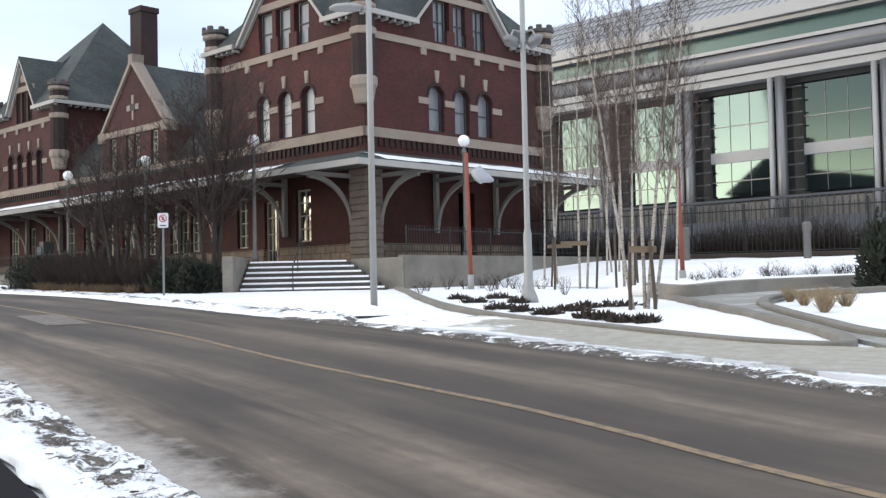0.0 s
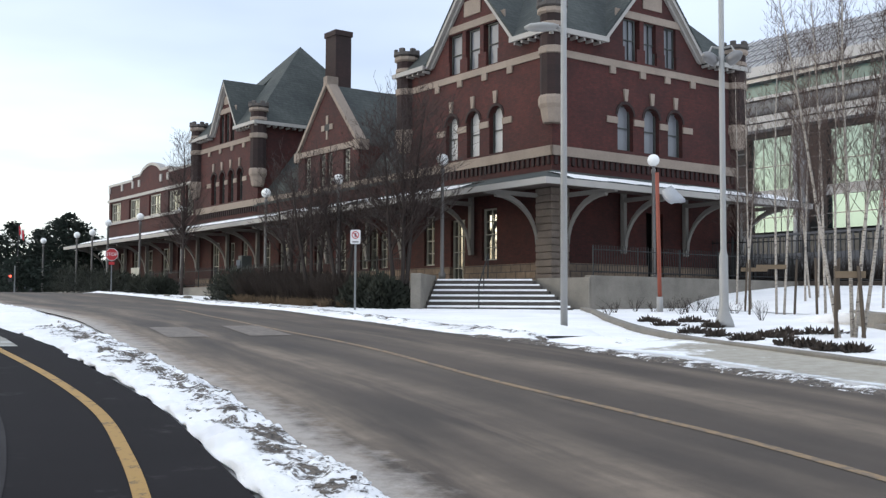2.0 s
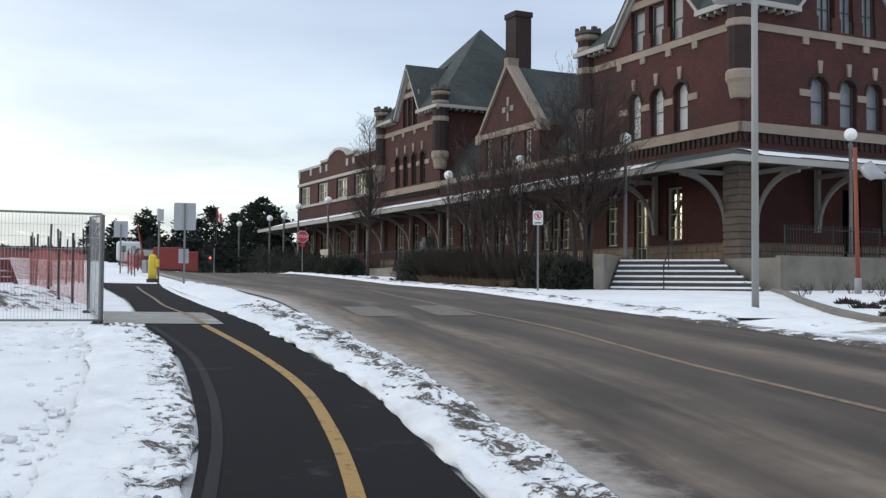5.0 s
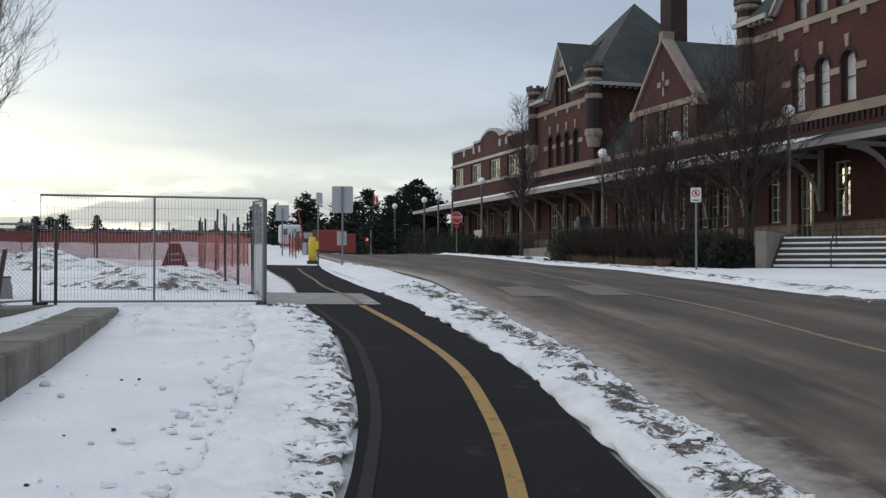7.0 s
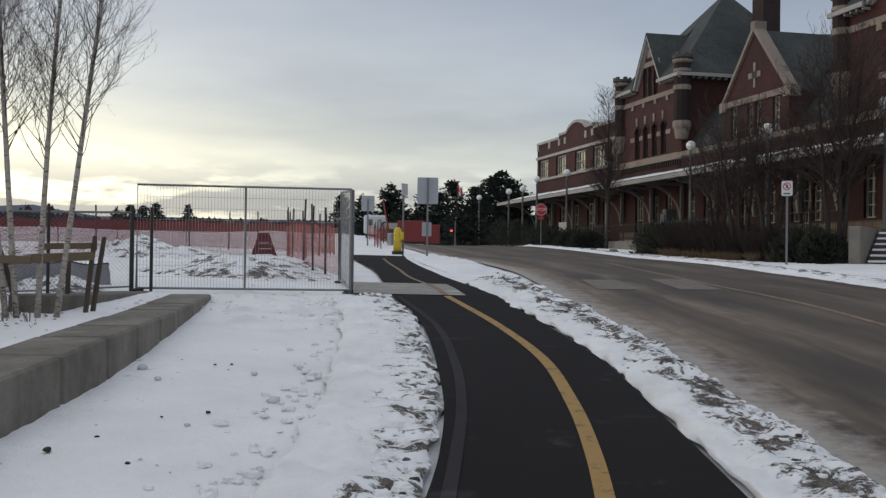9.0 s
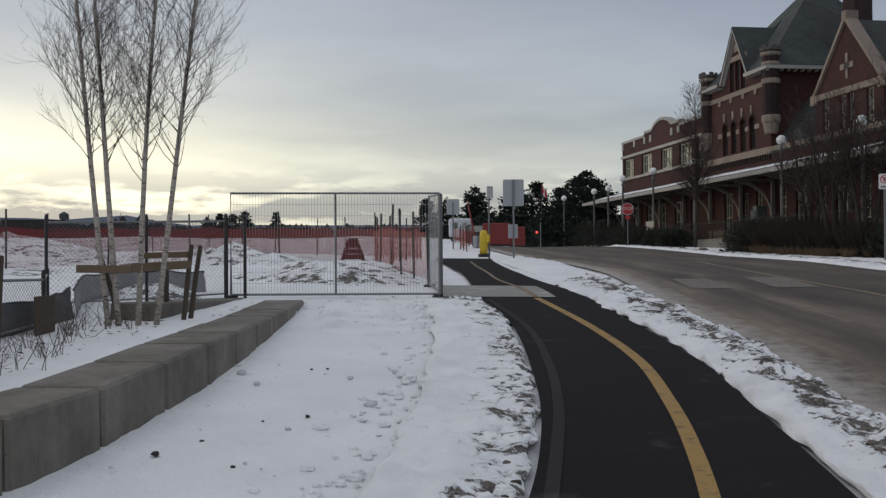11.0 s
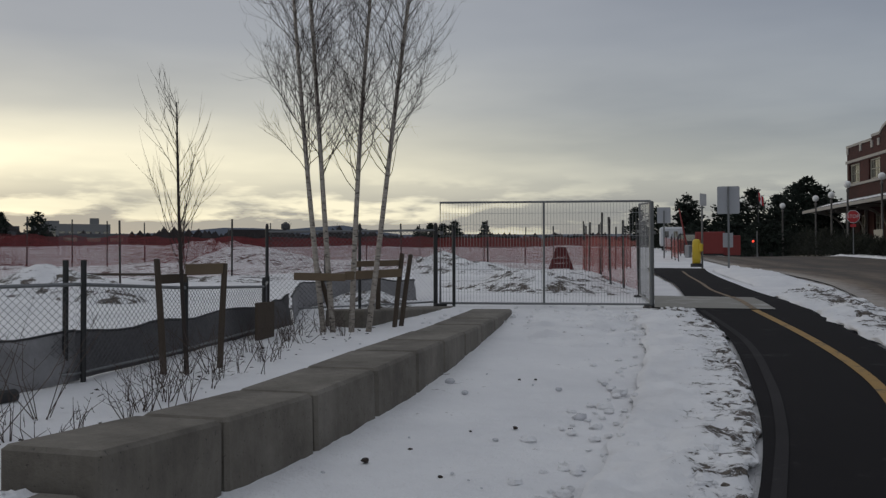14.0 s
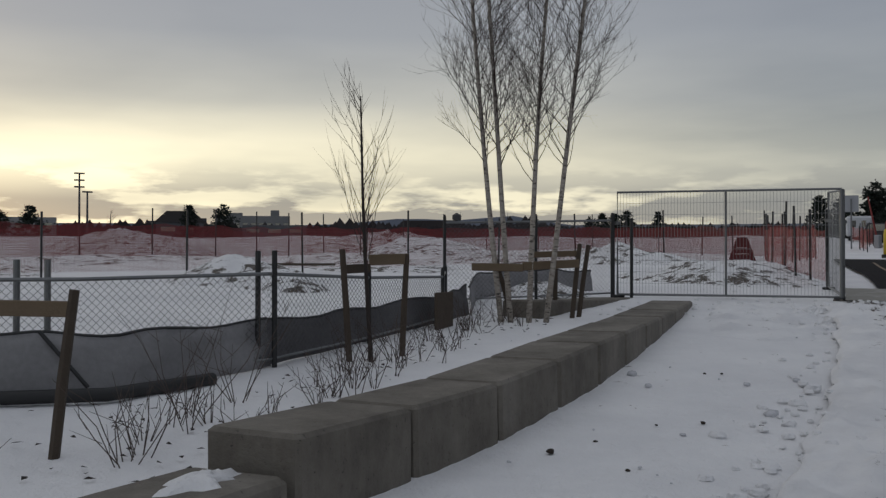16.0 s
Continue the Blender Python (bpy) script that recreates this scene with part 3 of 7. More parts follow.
CENTRE = [(9.3, -2.9), (5.3, 1.9), (3.2, 5.1), (2.05, 6.95), (1.27, 8.34), (0.54, 9.49), (-0.46, 10.8), (-1.84, 12.56), (-2.85, 14.0), (-4.1, 15.75), (-6.3, 18.4), (-9.5, 22.7), (-13.1, 28.1)]


def offset(line, d):
    out = []
    for i, p in enumerate(line):
        t = np.array(line[min(i + 1, len(line) - 1)]) - np.array(line[max(i - 1, 0)])
        t = t / np.linalg.norm(t)
        out.append((p[0] - t[1] * d, p[1] + t[0] * d))
    return out


sheet("centre_line", strip(offset(CENTRE, 0.05), offset(CENTRE, -0.05), 1, 0.0495, 24), YELLOWWORN, "worn yellow centre line painted on the street", "road marking")

PATH_L = [(1.6, -3.4), (0.0, -0.6), (-1.7, 2.0), (-2.8, 3.9), (-3.8, 5.7), (-5.1, 7.65), (-7.55, 10.85), (-9.85, 13.35), (-11.4, 15.2), (-14.5, 18.9), (-19.6, 24.6), (-24.5, 30.5)]
PATH_R = [(3.2, -2.4), (1.5, 0.5), (-0.1, 3.05), (-1.15, 4.7), (-2.15, 6.2), (-3.15, 7.65), (-4.68, 9.8), (-7.35, 12.95), (-8.6, 14.45), (-12.3, 18.3), (-17.4, 24.4), (-22.0, 30.5)]
sheet("cycle_path", strip(PATH_L, PATH_R, 8, 0.05, 20), PATHMAT, "smooth black new asphalt cycle path", "path")
PATH_MID = [(2.2, -3.0), (0.7, 0.0), (-0.9, 2.6), (-2.0, 4.45), (-2.95, 6.15), (-3.84, 7.6), (-5.05, 9.35), (-6.82, 11.4), (-9.15, 13.85)]
sheet("path_line", strip(offset(PATH_MID, 0.055), offset(PATH_MID, -0.055), 1, 0.0555, 24), YELLOWLINE, "solid yellow line on the black path", "road marking")
EDGE = [(1.6, -3.2), (0.1, -0.4), (-1.6, 2.2), (-2.75, 4.1), (-3.78, 5.85), (-4.52, 7.05), (-5.58, 8.58), (-7.25, 10.72), (-9.7, 13.3)]
sheet("path_edge", strip(offset(EDGE, 0.03), offset(EDGE, -0.055), 2, 0.0565, 20), EDGEMAT, "grey asphalt edging along the path", "path edge")
mb = strip([(-10.5, 13.2), (-11.2, 14.1), (-12.0, 15.05)], [(-8.95, 14.1), (-9.7, 14.95), (-10.42, 15.75)], 6, 0.060)
sheet("concrete_crossing", mb, PAVE, "pale concrete slab crossing the path", "pavement")

LINE_SLAB = [(-9.2, 13.9), (-9.95, 14.75), (-10.75, 15.6)]
sheet("path_line", strip(offset(LINE_SLAB, 0.05), offset(LINE_SLAB, -0.05), 1, 0.0655, 24), YELLOWWORN, "faint worn yellow line over the slab", "road marking")
LINE_FAR = [(-10.85, 15.7), (-12.3, 17.2), (-14.4, 19.7), (-17.0, 22.8), (-19.4, 25.8)]
sheet("path_line", strip(offset(LINE_FAR, 0.035), offset(LINE_FAR, -0.035), 1, 0.0575, 24), YELLOWWORN, "faint worn line further along the path", "road marking")

# snow verge between path and street, raked up and dirty
VERGE_A = [(3.3, -2.3), (1.55, 0.55), (-0.05, 3.1), (-1.12, 4.75), (-2.12, 6.25), (-3.12, 7.7), (-4.66, 9.85), (-5.95, 11.4), (-7.35, 13.0), (-8.8, 14.65), (-11.5, 17.45)]
VERGE_B = [(6.9, -4.8), (2.9, 0.7), (0.8, 3.6), (-0.6, 5.35), (-1.62, 6.85), (-2.66, 8.35), (-4.35, 10.8), (-5.6, 12.4), (-6.95, 14.05), (-8.3, 15.8), (-12.2, 20.5)]
sheet("snow_verge", strip(offset(VERGE_A, 0.03), offset(VERGE_B, 0.03), 36, 0.060, 40, 0.04, 0.075, 0.11), DIRTYSNOW, "lumpy dirty snow verge with soil and grit", "snow bank")
V2A = [(-12.0, 18.6), (-14.5, 21.4), (-18.0, 25.6), (-22.5, 31.5)]
V2B = [(-12.6, 21.2), (-15.2, 24.5), (-19.6, 29.7), (-24.0, 35.0)]
sheet("snow_island", strip(V2A, V2B, 14, 0.01, 20, 0.12, 0.05), SNOW, "clean snow on the island between path and street", "snow bank")
# snow bank along the far kerb
FARA = [(-1.5, 17.75), (-3.0, 18.7), (-6.4, 23.1), (-10.4, 29.1), (-15.4, 36.1), (-24.5, 47.6), (-36.0, 60.0)]
FARB = [(-1.4, 17.85), (-2.4, 19.7), (-5.7, 23.8), (-9.6, 29.8), (-14.6, 36.8), (-23.6, 48.4), (-35.2, 60.8)]
sheet("kerb_snow", strip(offset(FARA, 0.15), FARB, 10, 0.0, 30, 0.12, 0.06), DIRTYSNOW, "ploughed snow along the kerb", "snow bank")
# ragged trodden edge between the snow field and the path
RAGA = [(-2.3, 1.7), (-3.5, 3.6), (-4.6, 5.4), (-5.9, 7.3), (-8.2, 10.3), (-9.7, 12.0), (-10.7, 13.2)]
RAGB = [(-1.75, 1.95), (-2.87, 3.85), (-3.87, 5.65), (-5.17, 7.62), (-7.6, 10.8), (-9.0, 12.35), (-9.95, 13.3)]
sheet("trampled_edge", strip(offset(RAGA, 0.12), offset(RAGB, -0.05), 24, 0.058, 40, 0.035, 0.06, 0.10), TRAMPLED, "trampled crumbly snow and soil beside the path", "snow bank")

sheet("trodden_patch", strip([(-12.6, 12.3), (-10.4, 10.2), (-8.0, 8.0)], [(-11.2, 13.5), (-9.4, 11.6), (-7.1, 9.2)], 26, -0.035, 50, 0.06, 0.075), ROUGHSNOW, "patch of trodden rough snow before the fence", "snow patch")

# pale apron on the station side, and the kerbed bed behind it
def skirt(mb, across, drop=0.2):
    """Turns the edges of a sheet down into the ground."""
    n = across + 1
    m = len(mb.v) // n
    ring = [k for k in range(n)] + [i * n + across for i in range(1, m)] + [(m - 1) * n + k for k in range(across - 1, -1, -1)] + [i * n for i in range(m - 2, 0, -1)]
    base = len(mb.v)
    mb.v += [(mb.v[i][0], mb.v[i][1], mb.v[i][2] - drop) for i in ring]
    mb.uvs += [mb.uvs[i] for i in ring]
    c = len(ring)
    mb.f += [(ring[j], ring[(j + 1) % c], base + (j + 1) % c, base + j) for j in range(c)]
    return mb


APR_A = [(-1.0, 17.2), (0.8, 14.9), (2.0, 13.2), (3.1, 11.7), (4.1, 10.1), (6.0, 7.4), (9.4, 3.2)]
APR_B = [(-0.4, 18.9), (0.9, 17.75), (1.95, 15.98), (3.0, 14.3), (4.5, 12.66), (8.0, 10.2), (12.5, 6.2)]
mb = strip(APR_A, APR_B, 8, 0.055)
mb.v = [(x, y, z - 0.06 * max(0.0, 1 - (i // 9) / 5)) for i, (x, y, z) in enumerate(mb.v)]
sheet("pavement", skirt(mb, 8), APRON, "pale concrete apron dusted with blown snow", "pavement")
GUTTER = [(-3.6, 19.4), (-2.0, 17.75), (-0.8, 16.55), (1.05, 14.1), (2.45, 12.2), (3.4, 10.6), (4.4, 9.0), (6.2, 6.6)]
sheet("gutter_snow", strip(offset(GUTTER, 0.16), offset(GUTTER, -0.42), 12, 0.026, 30, 0.04, 0.032), SLUSH,
      "thin brown slush along the gutter", "snow bank")


def kerb(name, line, width, height, label, mat=None, per=8, category="kerb"):
    pts = spline(line, per)
    n = np.gradient(np.array(pts), axis=0)
    mb = MB()
    rows = []
    for p, t in zip(pts, n):
        t = t / np.linalg.norm(t)
        s = np.array([-t[1], t[0]]) * width / 2
        z = ter(*p)
        for q, h in ((p - s, -0.15), (p - s, height - 0.02), (p - s * 0.8, height), (p + s * 0.8, height), (p + s, height - 0.02), (p + s, -0.15)):
            rows.append((q[0], q[1], z + h))
    fc = [(i * 6 + k, i * 6 + (k + 1) % 6, i * 6 + 6 + (k + 1) % 6, i * 6 + 6 + k) for i in range(len(pts) - 1) for k in range(6)]
    fc += [(5, 4, 3, 2, 1, 0), tuple(range(len(rows) - 6, len(rows)))]
    mb.add(rows, fc)
    return solid(name, mb, mat or CONCRETE, label, category, kind="structure")


kerb("bed_kerb", [(-2.0, 34.6), (-1.55, 31.0), (-0.56, 22.95), (0.55, 18.65), (1.5, 16.9), (2.3, 15.7), (2.97, 14.55), (3.7, 13.45), (4.5, 12.8), (4.85, 13.4), (4.86, 15.1), (4.74, 16.9), (4.66, 18.6), (4.55, 20.9), (4.5, 22.6)], 0.20, 0.10, "curved concrete kerb round the planting bed")
SEAT = [(4.42, 24.2), (4.44, 22.9), (4.72, 22.25), (5.2, 22.6), (6.1, 24.0), (7.0, 24.65), (8.2, 25.1), (9.4, 25.6), (12.0, 26.9)]
kerb("curved_wall", SEAT, 0.30, 0.31, "curved low concrete seat wall in snow", category="low wall")
# the snow behind the seat wall lies level with its top and falls away to the back
BACK = [(3.4, 25.0), (3.2, 26.5), (3.4, 29.0), (4.2, 32.0), (6.0, 35.0), (8.0, 36.0), (10.0, 37.0), (12.0, 38.0), (16.0, 39.0)]
mb = strip(SEAT, BACK, 20, 0.25, 8, 0.0, 0.02)
mb.v = [(x, y, z - 0.36 * max(0.0, (i % 21) / 20 - 0.35) / 0.65 - 0.32 * max(0.0, 1 - (i // 21) / 7)) for i, (x, y, z) in enumerate(mb.v)]
sheet("raised_snow", mb, SNOW, "deep even snow behind the curved seat wall", "snow bank")
kerb("ramp_kerb", [(9.2, 23.0), (7.3, 22.0), (6.2, 20.75), (5.62, 19.6), (5.3, 18.2), (5.2, 16.8), (5.22, 15.2), (5.3, 13.6), (5.9, 12.2), (7.4, 11.1)], 0.20, 0.13, "low concrete kerb along the curved ramp", category="low wall")
sheet("curved_ramp", skirt(strip([(4.75, 22.2), (4.65, 20.9), (4.76, 18.6), (4.84, 16.9), (4.96, 15.1), (4.95, 13.4), (5.0, 12.3)], [(9.2, 25.3), (7.3, 22.1), (5.5, 19.2), (5.2, 17.2), (5.15, 15.2), (5.25, 13.6), (6.0, 12.0)], 6, 0.058), 6), PAVE, "pale curved concrete ramp between low walls", "pavement")

# worn white crossing bars on the street
for p, q, wd in (((-8.95, 18.9), (-7.5, 16.68), 0.68), ((-7.9, 19.9), (-6.36, 17.5), 0.72)):
    sheet("crossing_bar", strip(offset([p, q], wd / 2), offset([p, q], -wd / 2), 2, 0.052), WHITEWORN, "faded white crossing bar on asphalt", "road marking")


# ---- the station ----
CX, CY = -3.5, 40.27  # the tower's street corner
SB, CB = math.sin(radians(YB)), math.cos(radians(YB))
FLOOR = 2.65  # terrace level


def W(u, v, z):
    """u along the long front, v back from it."""
    return Vector((CX - SB * u + CB * v, CY + CB * u + SB * v, z))


def front(v0=0.0):
    """A wall map for the long front: s along, d into the building."""
    return lambda s, d, z: W(s, v0 + d, z)


def side(u0=0.0):
    """A wall map for the end that faces the bed."""
    return lambda s, d, z: W(u0 + d, s, z)


def block(mb, P, s0, s1, d0, d1, z0, z1):
    return mb.hexa([P(s0, d0, z0), P(s1, d0, z0), P(s1, d1, z0), P(s0, d1, z0), P(s0, d0, z1), P(s1, d0, z1), P(s1, d1, z1), P(s0, d1, z1)])


def pierced(mb, P, s0, s1, z0, z1, th, holes, top=None):
    """A wall with real openings. holes: s0, s1, z0, z1, arched."""
    cuts = sorted({s0, s1, *[h[0] for h in holes], *[h[1] for h in holes]})
    for a, b in zip(cuts, cuts[1:]):
        spans, z = [], z0
        for h in sorted((h for h in holes if h[0] <= a + 1e-6 and h[1] >= b - 1e-6), key=lambda h: h[2]):
            if h[2] > z:
                spans.append((z, h[2]))
            z = h[3]
        if z < z1:
            spans.append((z, z1))
        for q, w_ in spans:
            block(mb, P, a, b, 0, th, q, w_)
    for a, b, q, t, arch in holes:
        if not arch:
            continue
        r, m = (b - a) / 2, (a + b) / 2
        rise = min(r, t - q)
        for sg in (-1, 1):
            arc = [(m + sg * r * math.cos(k * math.pi / 12), t - rise + rise * math.sin(k * math.pi / 12)) for k in range(7)]
            corner = (m + sg * r, t)
            for (x1, y1), (x2, y2) in zip(arc, arc[1:]):
                tri = [(x1, y1), (x2, y2), corner]
                pts = [P(x, 0, y) for x, y in tri] + [P(x, th, y) for x, y in tri]
                mb.add(pts, [(0, 1, 2), (5, 4, 3), (0, 1, 4, 3), (1, 2, 5, 4), (2, 0, 3, 5)])
    return mb


def slab(mb, pts, th):
    """A roof plane with thickness below it."""
    return mb.prism(pts, (0, 0, 0), (0, 0, -th))


def window(parent, P, a, b, q, t, arch, glass=None, bars=1, uprights=0, inset=0.14, frame_mat=None, fw=0.06):
    """Frame with sash bars, and the pane, set back in its opening."""
    win = new("window")
    win.parent = parent
    tagged(win)
    fr = MB()
    block(fr, P, a, a + fw, inset, inset + 0.08, q, t)
    block(fr, P, b - fw, b, inset, inset + 0.08, q, t)
    block(fr, P, a + fw, b - fw, inset, inset + 0.08, q, q + fw)
    block(fr, P, a + fw, b - fw, inset, inset + 0.08, t - fw, t)
    for k in range(bars):
        z = q + (t - q) * (k + 1) / (bars + 1)
        block(fr, P, a + fw, b - fw, inset + 0.01, inset + 0.07, z - 0.018, z + 0.018)
    for k in range(uprights):
        s = a + (b - a) * (k + 1) / (uprights + 1)
        block(fr, P, s - 0.018, s + 0.018, inset + 0.012, inset + 0.068, q + fw, t - fw)
    part("frame", fr, frame_mat or WINFRAME, win)
    part("pane", block(MB(), P, a + 0.02, b - 0.02, inset + 0.085, inset + 0.10, q + 0.02, t - 0.02), glass or GLASS, win)
    return win


def arch_ring(mb, P, a, b, t, w_=0.12, proud=0.04):
    """Voussoirs over an arched window."""
    r, m = (b - a) / 2, (a + b) / 2
    n = 8
    for k in range(n):
        f0, f1 = k * math.pi / n, (k + 1) * math.pi / n
        q = [(m + rr * math.cos(f), t - r + rr * math.sin(f)) for rr, f in ((r + .01, f0), (r + .01, f1), (r + w_, f1), (r + w_, f0))]
        mb.hexa([*[P(x, -proud, y) for x, y in q], *[P(x, 0.1, y) for x, y in q]])


station = thing("railway_station", W(0, 0, FLOOR), "old red-brick railway station with slate roofs, stone bands and timber canopy", "station building")
station.matrix_world = Matrix.Identity(4)

EAVE, COURSE, SILL, SILLB = 12.35, 11.55, 7.9, 7.52


def tower(u0, u1, depth, right_side=True, half=2.95, apex=15.75, peak_z=18.6):
    """A three-storey corner tower with gabled dormers, a hipped slate roof and corner turrets."""
    c = (u0 + u1) / 2
    F, S = front(0.0), side(u0)
    n_win = 3 if right_side else 4
    pitch_w = 1.52 if right_side else 1.26
    wd = 0.86 if right_side else 0.74
    cols = [c - 0.05 + (k - (n_win - 1) / 2) * pitch_w for k in range(n_win)]
    holes = [(x - wd / 2, x + wd / 2, 8.0, 9.95, True) for x in cols]
    gap_w, gw = (1.28, 0.38) if right_side else (0.78, 0.27)
    gcols = [c + k * gap_w for k in (-1, 0, 1)]
    gholes = [(x - gw, x + gw, 11.75, 13.5, False) for x in gcols]
    ground = [(3.35, 4.35, 3.6, 5.75, False), (5.5, 6.5, FLOOR, 5.4, False), (7.7, 8.5, 3.5, 5.7, False)] if right_side else \
        [(u0 + 1.2, u0 + 2.0, 3.4, 5.5, False), (u0 + 3.0, u0 + 3.8, 3.4, 5.5, False), (u0 + 5.2, u0 + 6.4, FLOOR, 5.6, False)]
    walls = MB()
    pierced(walls, F, u0, u1, FLOOR + 0.75, 11.7, 0.4, [g if g[2] > FLOOR + 0.75 else (g[0], g[1], FLOOR + 0.75, g[3], False) for g in ground if g[3] > 0] + holes)
    pierced(walls, F, u0, u1, 11.7, EAVE, 0.4, [(g[0], g[1], 11.75, EAVE, False) for g in gholes])
    # gable head over the eave, cut as a triangle round the upper part of its windows
    for x0 in np.arange(c - half, c + half - 1e-6, half / 12):
        x1 = x0 + half / 12
        z0, z1 = [12.35 + (apex - 12.35) * (1 - abs(x - c) / half) for x in (x0, x1)]
        mid = (x0 + x1) / 2
        lo = 13.5 if any(g[0] - 0.05 < mid < g[1] + 0.05 for g in gholes) else EAVE
        if max(z0, z1) > lo:
            walls.hexa([F(x0, 0, lo), F(x1, 0, lo), F(x1, .4, lo), F(x0, .4, lo), F(x0, 0, max(z0, lo)), F(x1, 0, max(z1, lo)), F(x1, .4, max(z1, lo)), F(x0, .4, max(z0, lo))])
    scol = [5.45 + k * 1.5 - 1.3 for k in (0, 1, 2)]
    sc = 5.6
    sholes, sgholes = [], []
    if right_side:
        sholes = [(x - 0.45, x + 0.45, 8.05, 9.95, True) for x in (4.0, 5.55, 7.0)]
        sgholes = [(x - 0.36, x + 0.36, 11.8, 13.55, False) for x in (4.35, 5.55, 6.75)]
        pierced(walls, S, 0.4, depth, FLOOR + 0.75, 11.7, 0.4, sholes + [(5.2, 6.2, FLOOR + 0.75, 5.6, False)])
        pierced(walls, S, 0.4, depth, 11.7, EAVE, 0.4, [(g[0], g[1], 11.8, EAVE, False) for g in sgholes])
        for x0 in np.arange(sc - half, sc + half - 1e-6, half / 12):
            x1 = x0 + half / 12
            z0, z1 = [12.35 + (apex - 12.35) * (1 - abs(x - sc) / half) for x in (x0, x1)]
            mid = (x0 + x1) / 2
            lo = 13.55 if any(g[0] - 0.05 < mid < g[1] + 0.05 for g in sgholes) else EAVE
            if max(z0, z1) > lo:
                walls.hexa([S(x0, 0, lo), S(x1, 0, lo), S(x1, .4, lo), S(x0, .4, lo), S(x0, 0, max(z0, lo)), S(x1, 0, max(z1, lo)), S(x1, .4, max(z1, lo)), S(x0, .4, max(z0, lo))])
    else:
        pierced(walls, S, 0.4, depth, FLOOR, EAVE, 0.4, [])
    block(walls, F, u1 - 0.4, u1, 0.4, depth, FLOOR, EAVE)
    block(walls, F, u0, u1, depth - 0.4, depth, FLOOR, EAVE)
    part("wall", walls, BRICK, station)
    # inner floors and backs added, room gloom in their colour; no daylight falls through
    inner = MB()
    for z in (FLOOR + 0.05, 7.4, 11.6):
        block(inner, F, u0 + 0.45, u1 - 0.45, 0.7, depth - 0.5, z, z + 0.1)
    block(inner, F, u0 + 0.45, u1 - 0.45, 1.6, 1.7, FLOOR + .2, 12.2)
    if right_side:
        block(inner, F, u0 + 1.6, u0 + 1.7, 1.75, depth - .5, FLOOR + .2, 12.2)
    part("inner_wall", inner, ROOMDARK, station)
    # stone: plinth, bands, arches, keystones
    for PP, a, b, hh in ((F, u0, u1, holes), (S, 0.0, depth, sholes)):
        if PP is S and not right_side:
            continue
        pl = MB()
        gaps = [(g[0], g[1]) for g in ground if g[2] <= FLOOR + 0.1] if PP is F else [(5.2, 6.2)]
        x = a - 0.06
        for g0, g1 in sorted(gaps) + [(b, b)]:
            block(pl, PP, x, g0, -0.07, 0.42 if PP is F else 0.4, FLOOR, FLOOR + 0.75)
            x = g1
        part("plinth", pl, ASHLAR, station)
        band = MB()
        block(band, PP, a - 0.10, b + 0.05, -0.10, 0.0, SILLB, SILL)
        part("sill_band", band, STONE, station)
        band = MB()
        block(band, PP, a + 0.5, b - 0.4, -0.07, 0.0, COURSE - 0.14, COURSE + 0.14)
        part("string_course", band, STONE, station)
        dent = MB()
        x = a + 0.1
        while x < b - 0.15:
            block(dent, PP, x, x + 0.14, -0.07, 0.0, SILLB - 0.34, SILLB - 0.004)
            x += 0.30
        parts("dentil", dent, BRICK_DARK, station)
        trim_ = MB()
        ring = MB()
        for h in hh:
            arch_ring(ring, PP, h[0], h[1], h[3])
            m_ = (h[0] + h[1]) / 2
            trim_.hexa([*[PP(x, -0.08, z) for x, z in ((m_ - 0.07, h[3] + 0.12), (m_ + 0.07, h[3] + 0.12), (m_ + 0.13, h[3] + 0.62), (m_ - 0.13, h[3] + 0.62))],
                        *[PP(x, 0.05, z) for x, z in ((m_ - 0.07, h[3] + 0.12), (m_ + 0.07, h[3] + 0.12), (m_ + 0.13, h[3] + 0.62), (m_ - 0.13, h[3] + 0.62))]])
        edges = [(hh[0][0] - 0.62, hh[0][0] - 0.02)] + [(p[1] + 0.03, q[0] - 0.03) for p, q in zip(hh, hh[1:])] + [(hh[-1][1] + 0.02, hh[-1][1] + 0.62)]
        for x0, x1 in edges:
            block(trim_, PP, x0, x1, -0.05, 0.02, 9.12, 9.38)
        for x in ([c - 2.5, c - 0.85, c + 0.85, c + 2.5] if PP is F else [3.25, 5.0, 6.5, 8.1]):
            block(trim_, PP, x - 0.16, x + 0.16, -0.075, 0.0, COURSE - 0.42, COURSE - 0.144)
        parts("keystone", trim_, STONE, station)
        parts("voussoir", ring, BRICK_DARK, station)
    blind = random.Random(4)
    for h in holes:
        window(station, F, h[0], h[1], h[2], h[3], True, BLIND if right_side and blind.random() < 0.75 else GLASS, 1, 0, 0.2)
    for g in gholes:
        window(station, F, g[0], g[1], g[2], g[3], False, GREYPANE, 1)
    for h in sholes:
        window(station, S, h[0], h[1], h[2], h[3], True, GREYPANE, 1, 0, 0.2)
    for g in sgholes:
        window(station, S, g[0], g[1], g[2], g[3], False, GREYPANE, 1, 1)
    for g in ground:
        if g[2] <= FLOOR + 0.1:
            window(station, F, g[0], g[1], g[2], g[3], False, GLASS, 3, 2, frame_mat=WINPALE)
        else:
            window(station, F, g[0], g[1], max(g[2], FLOOR + 0.75), g[3], False, GLASS, 3, 1, frame_mat=WINPALE)
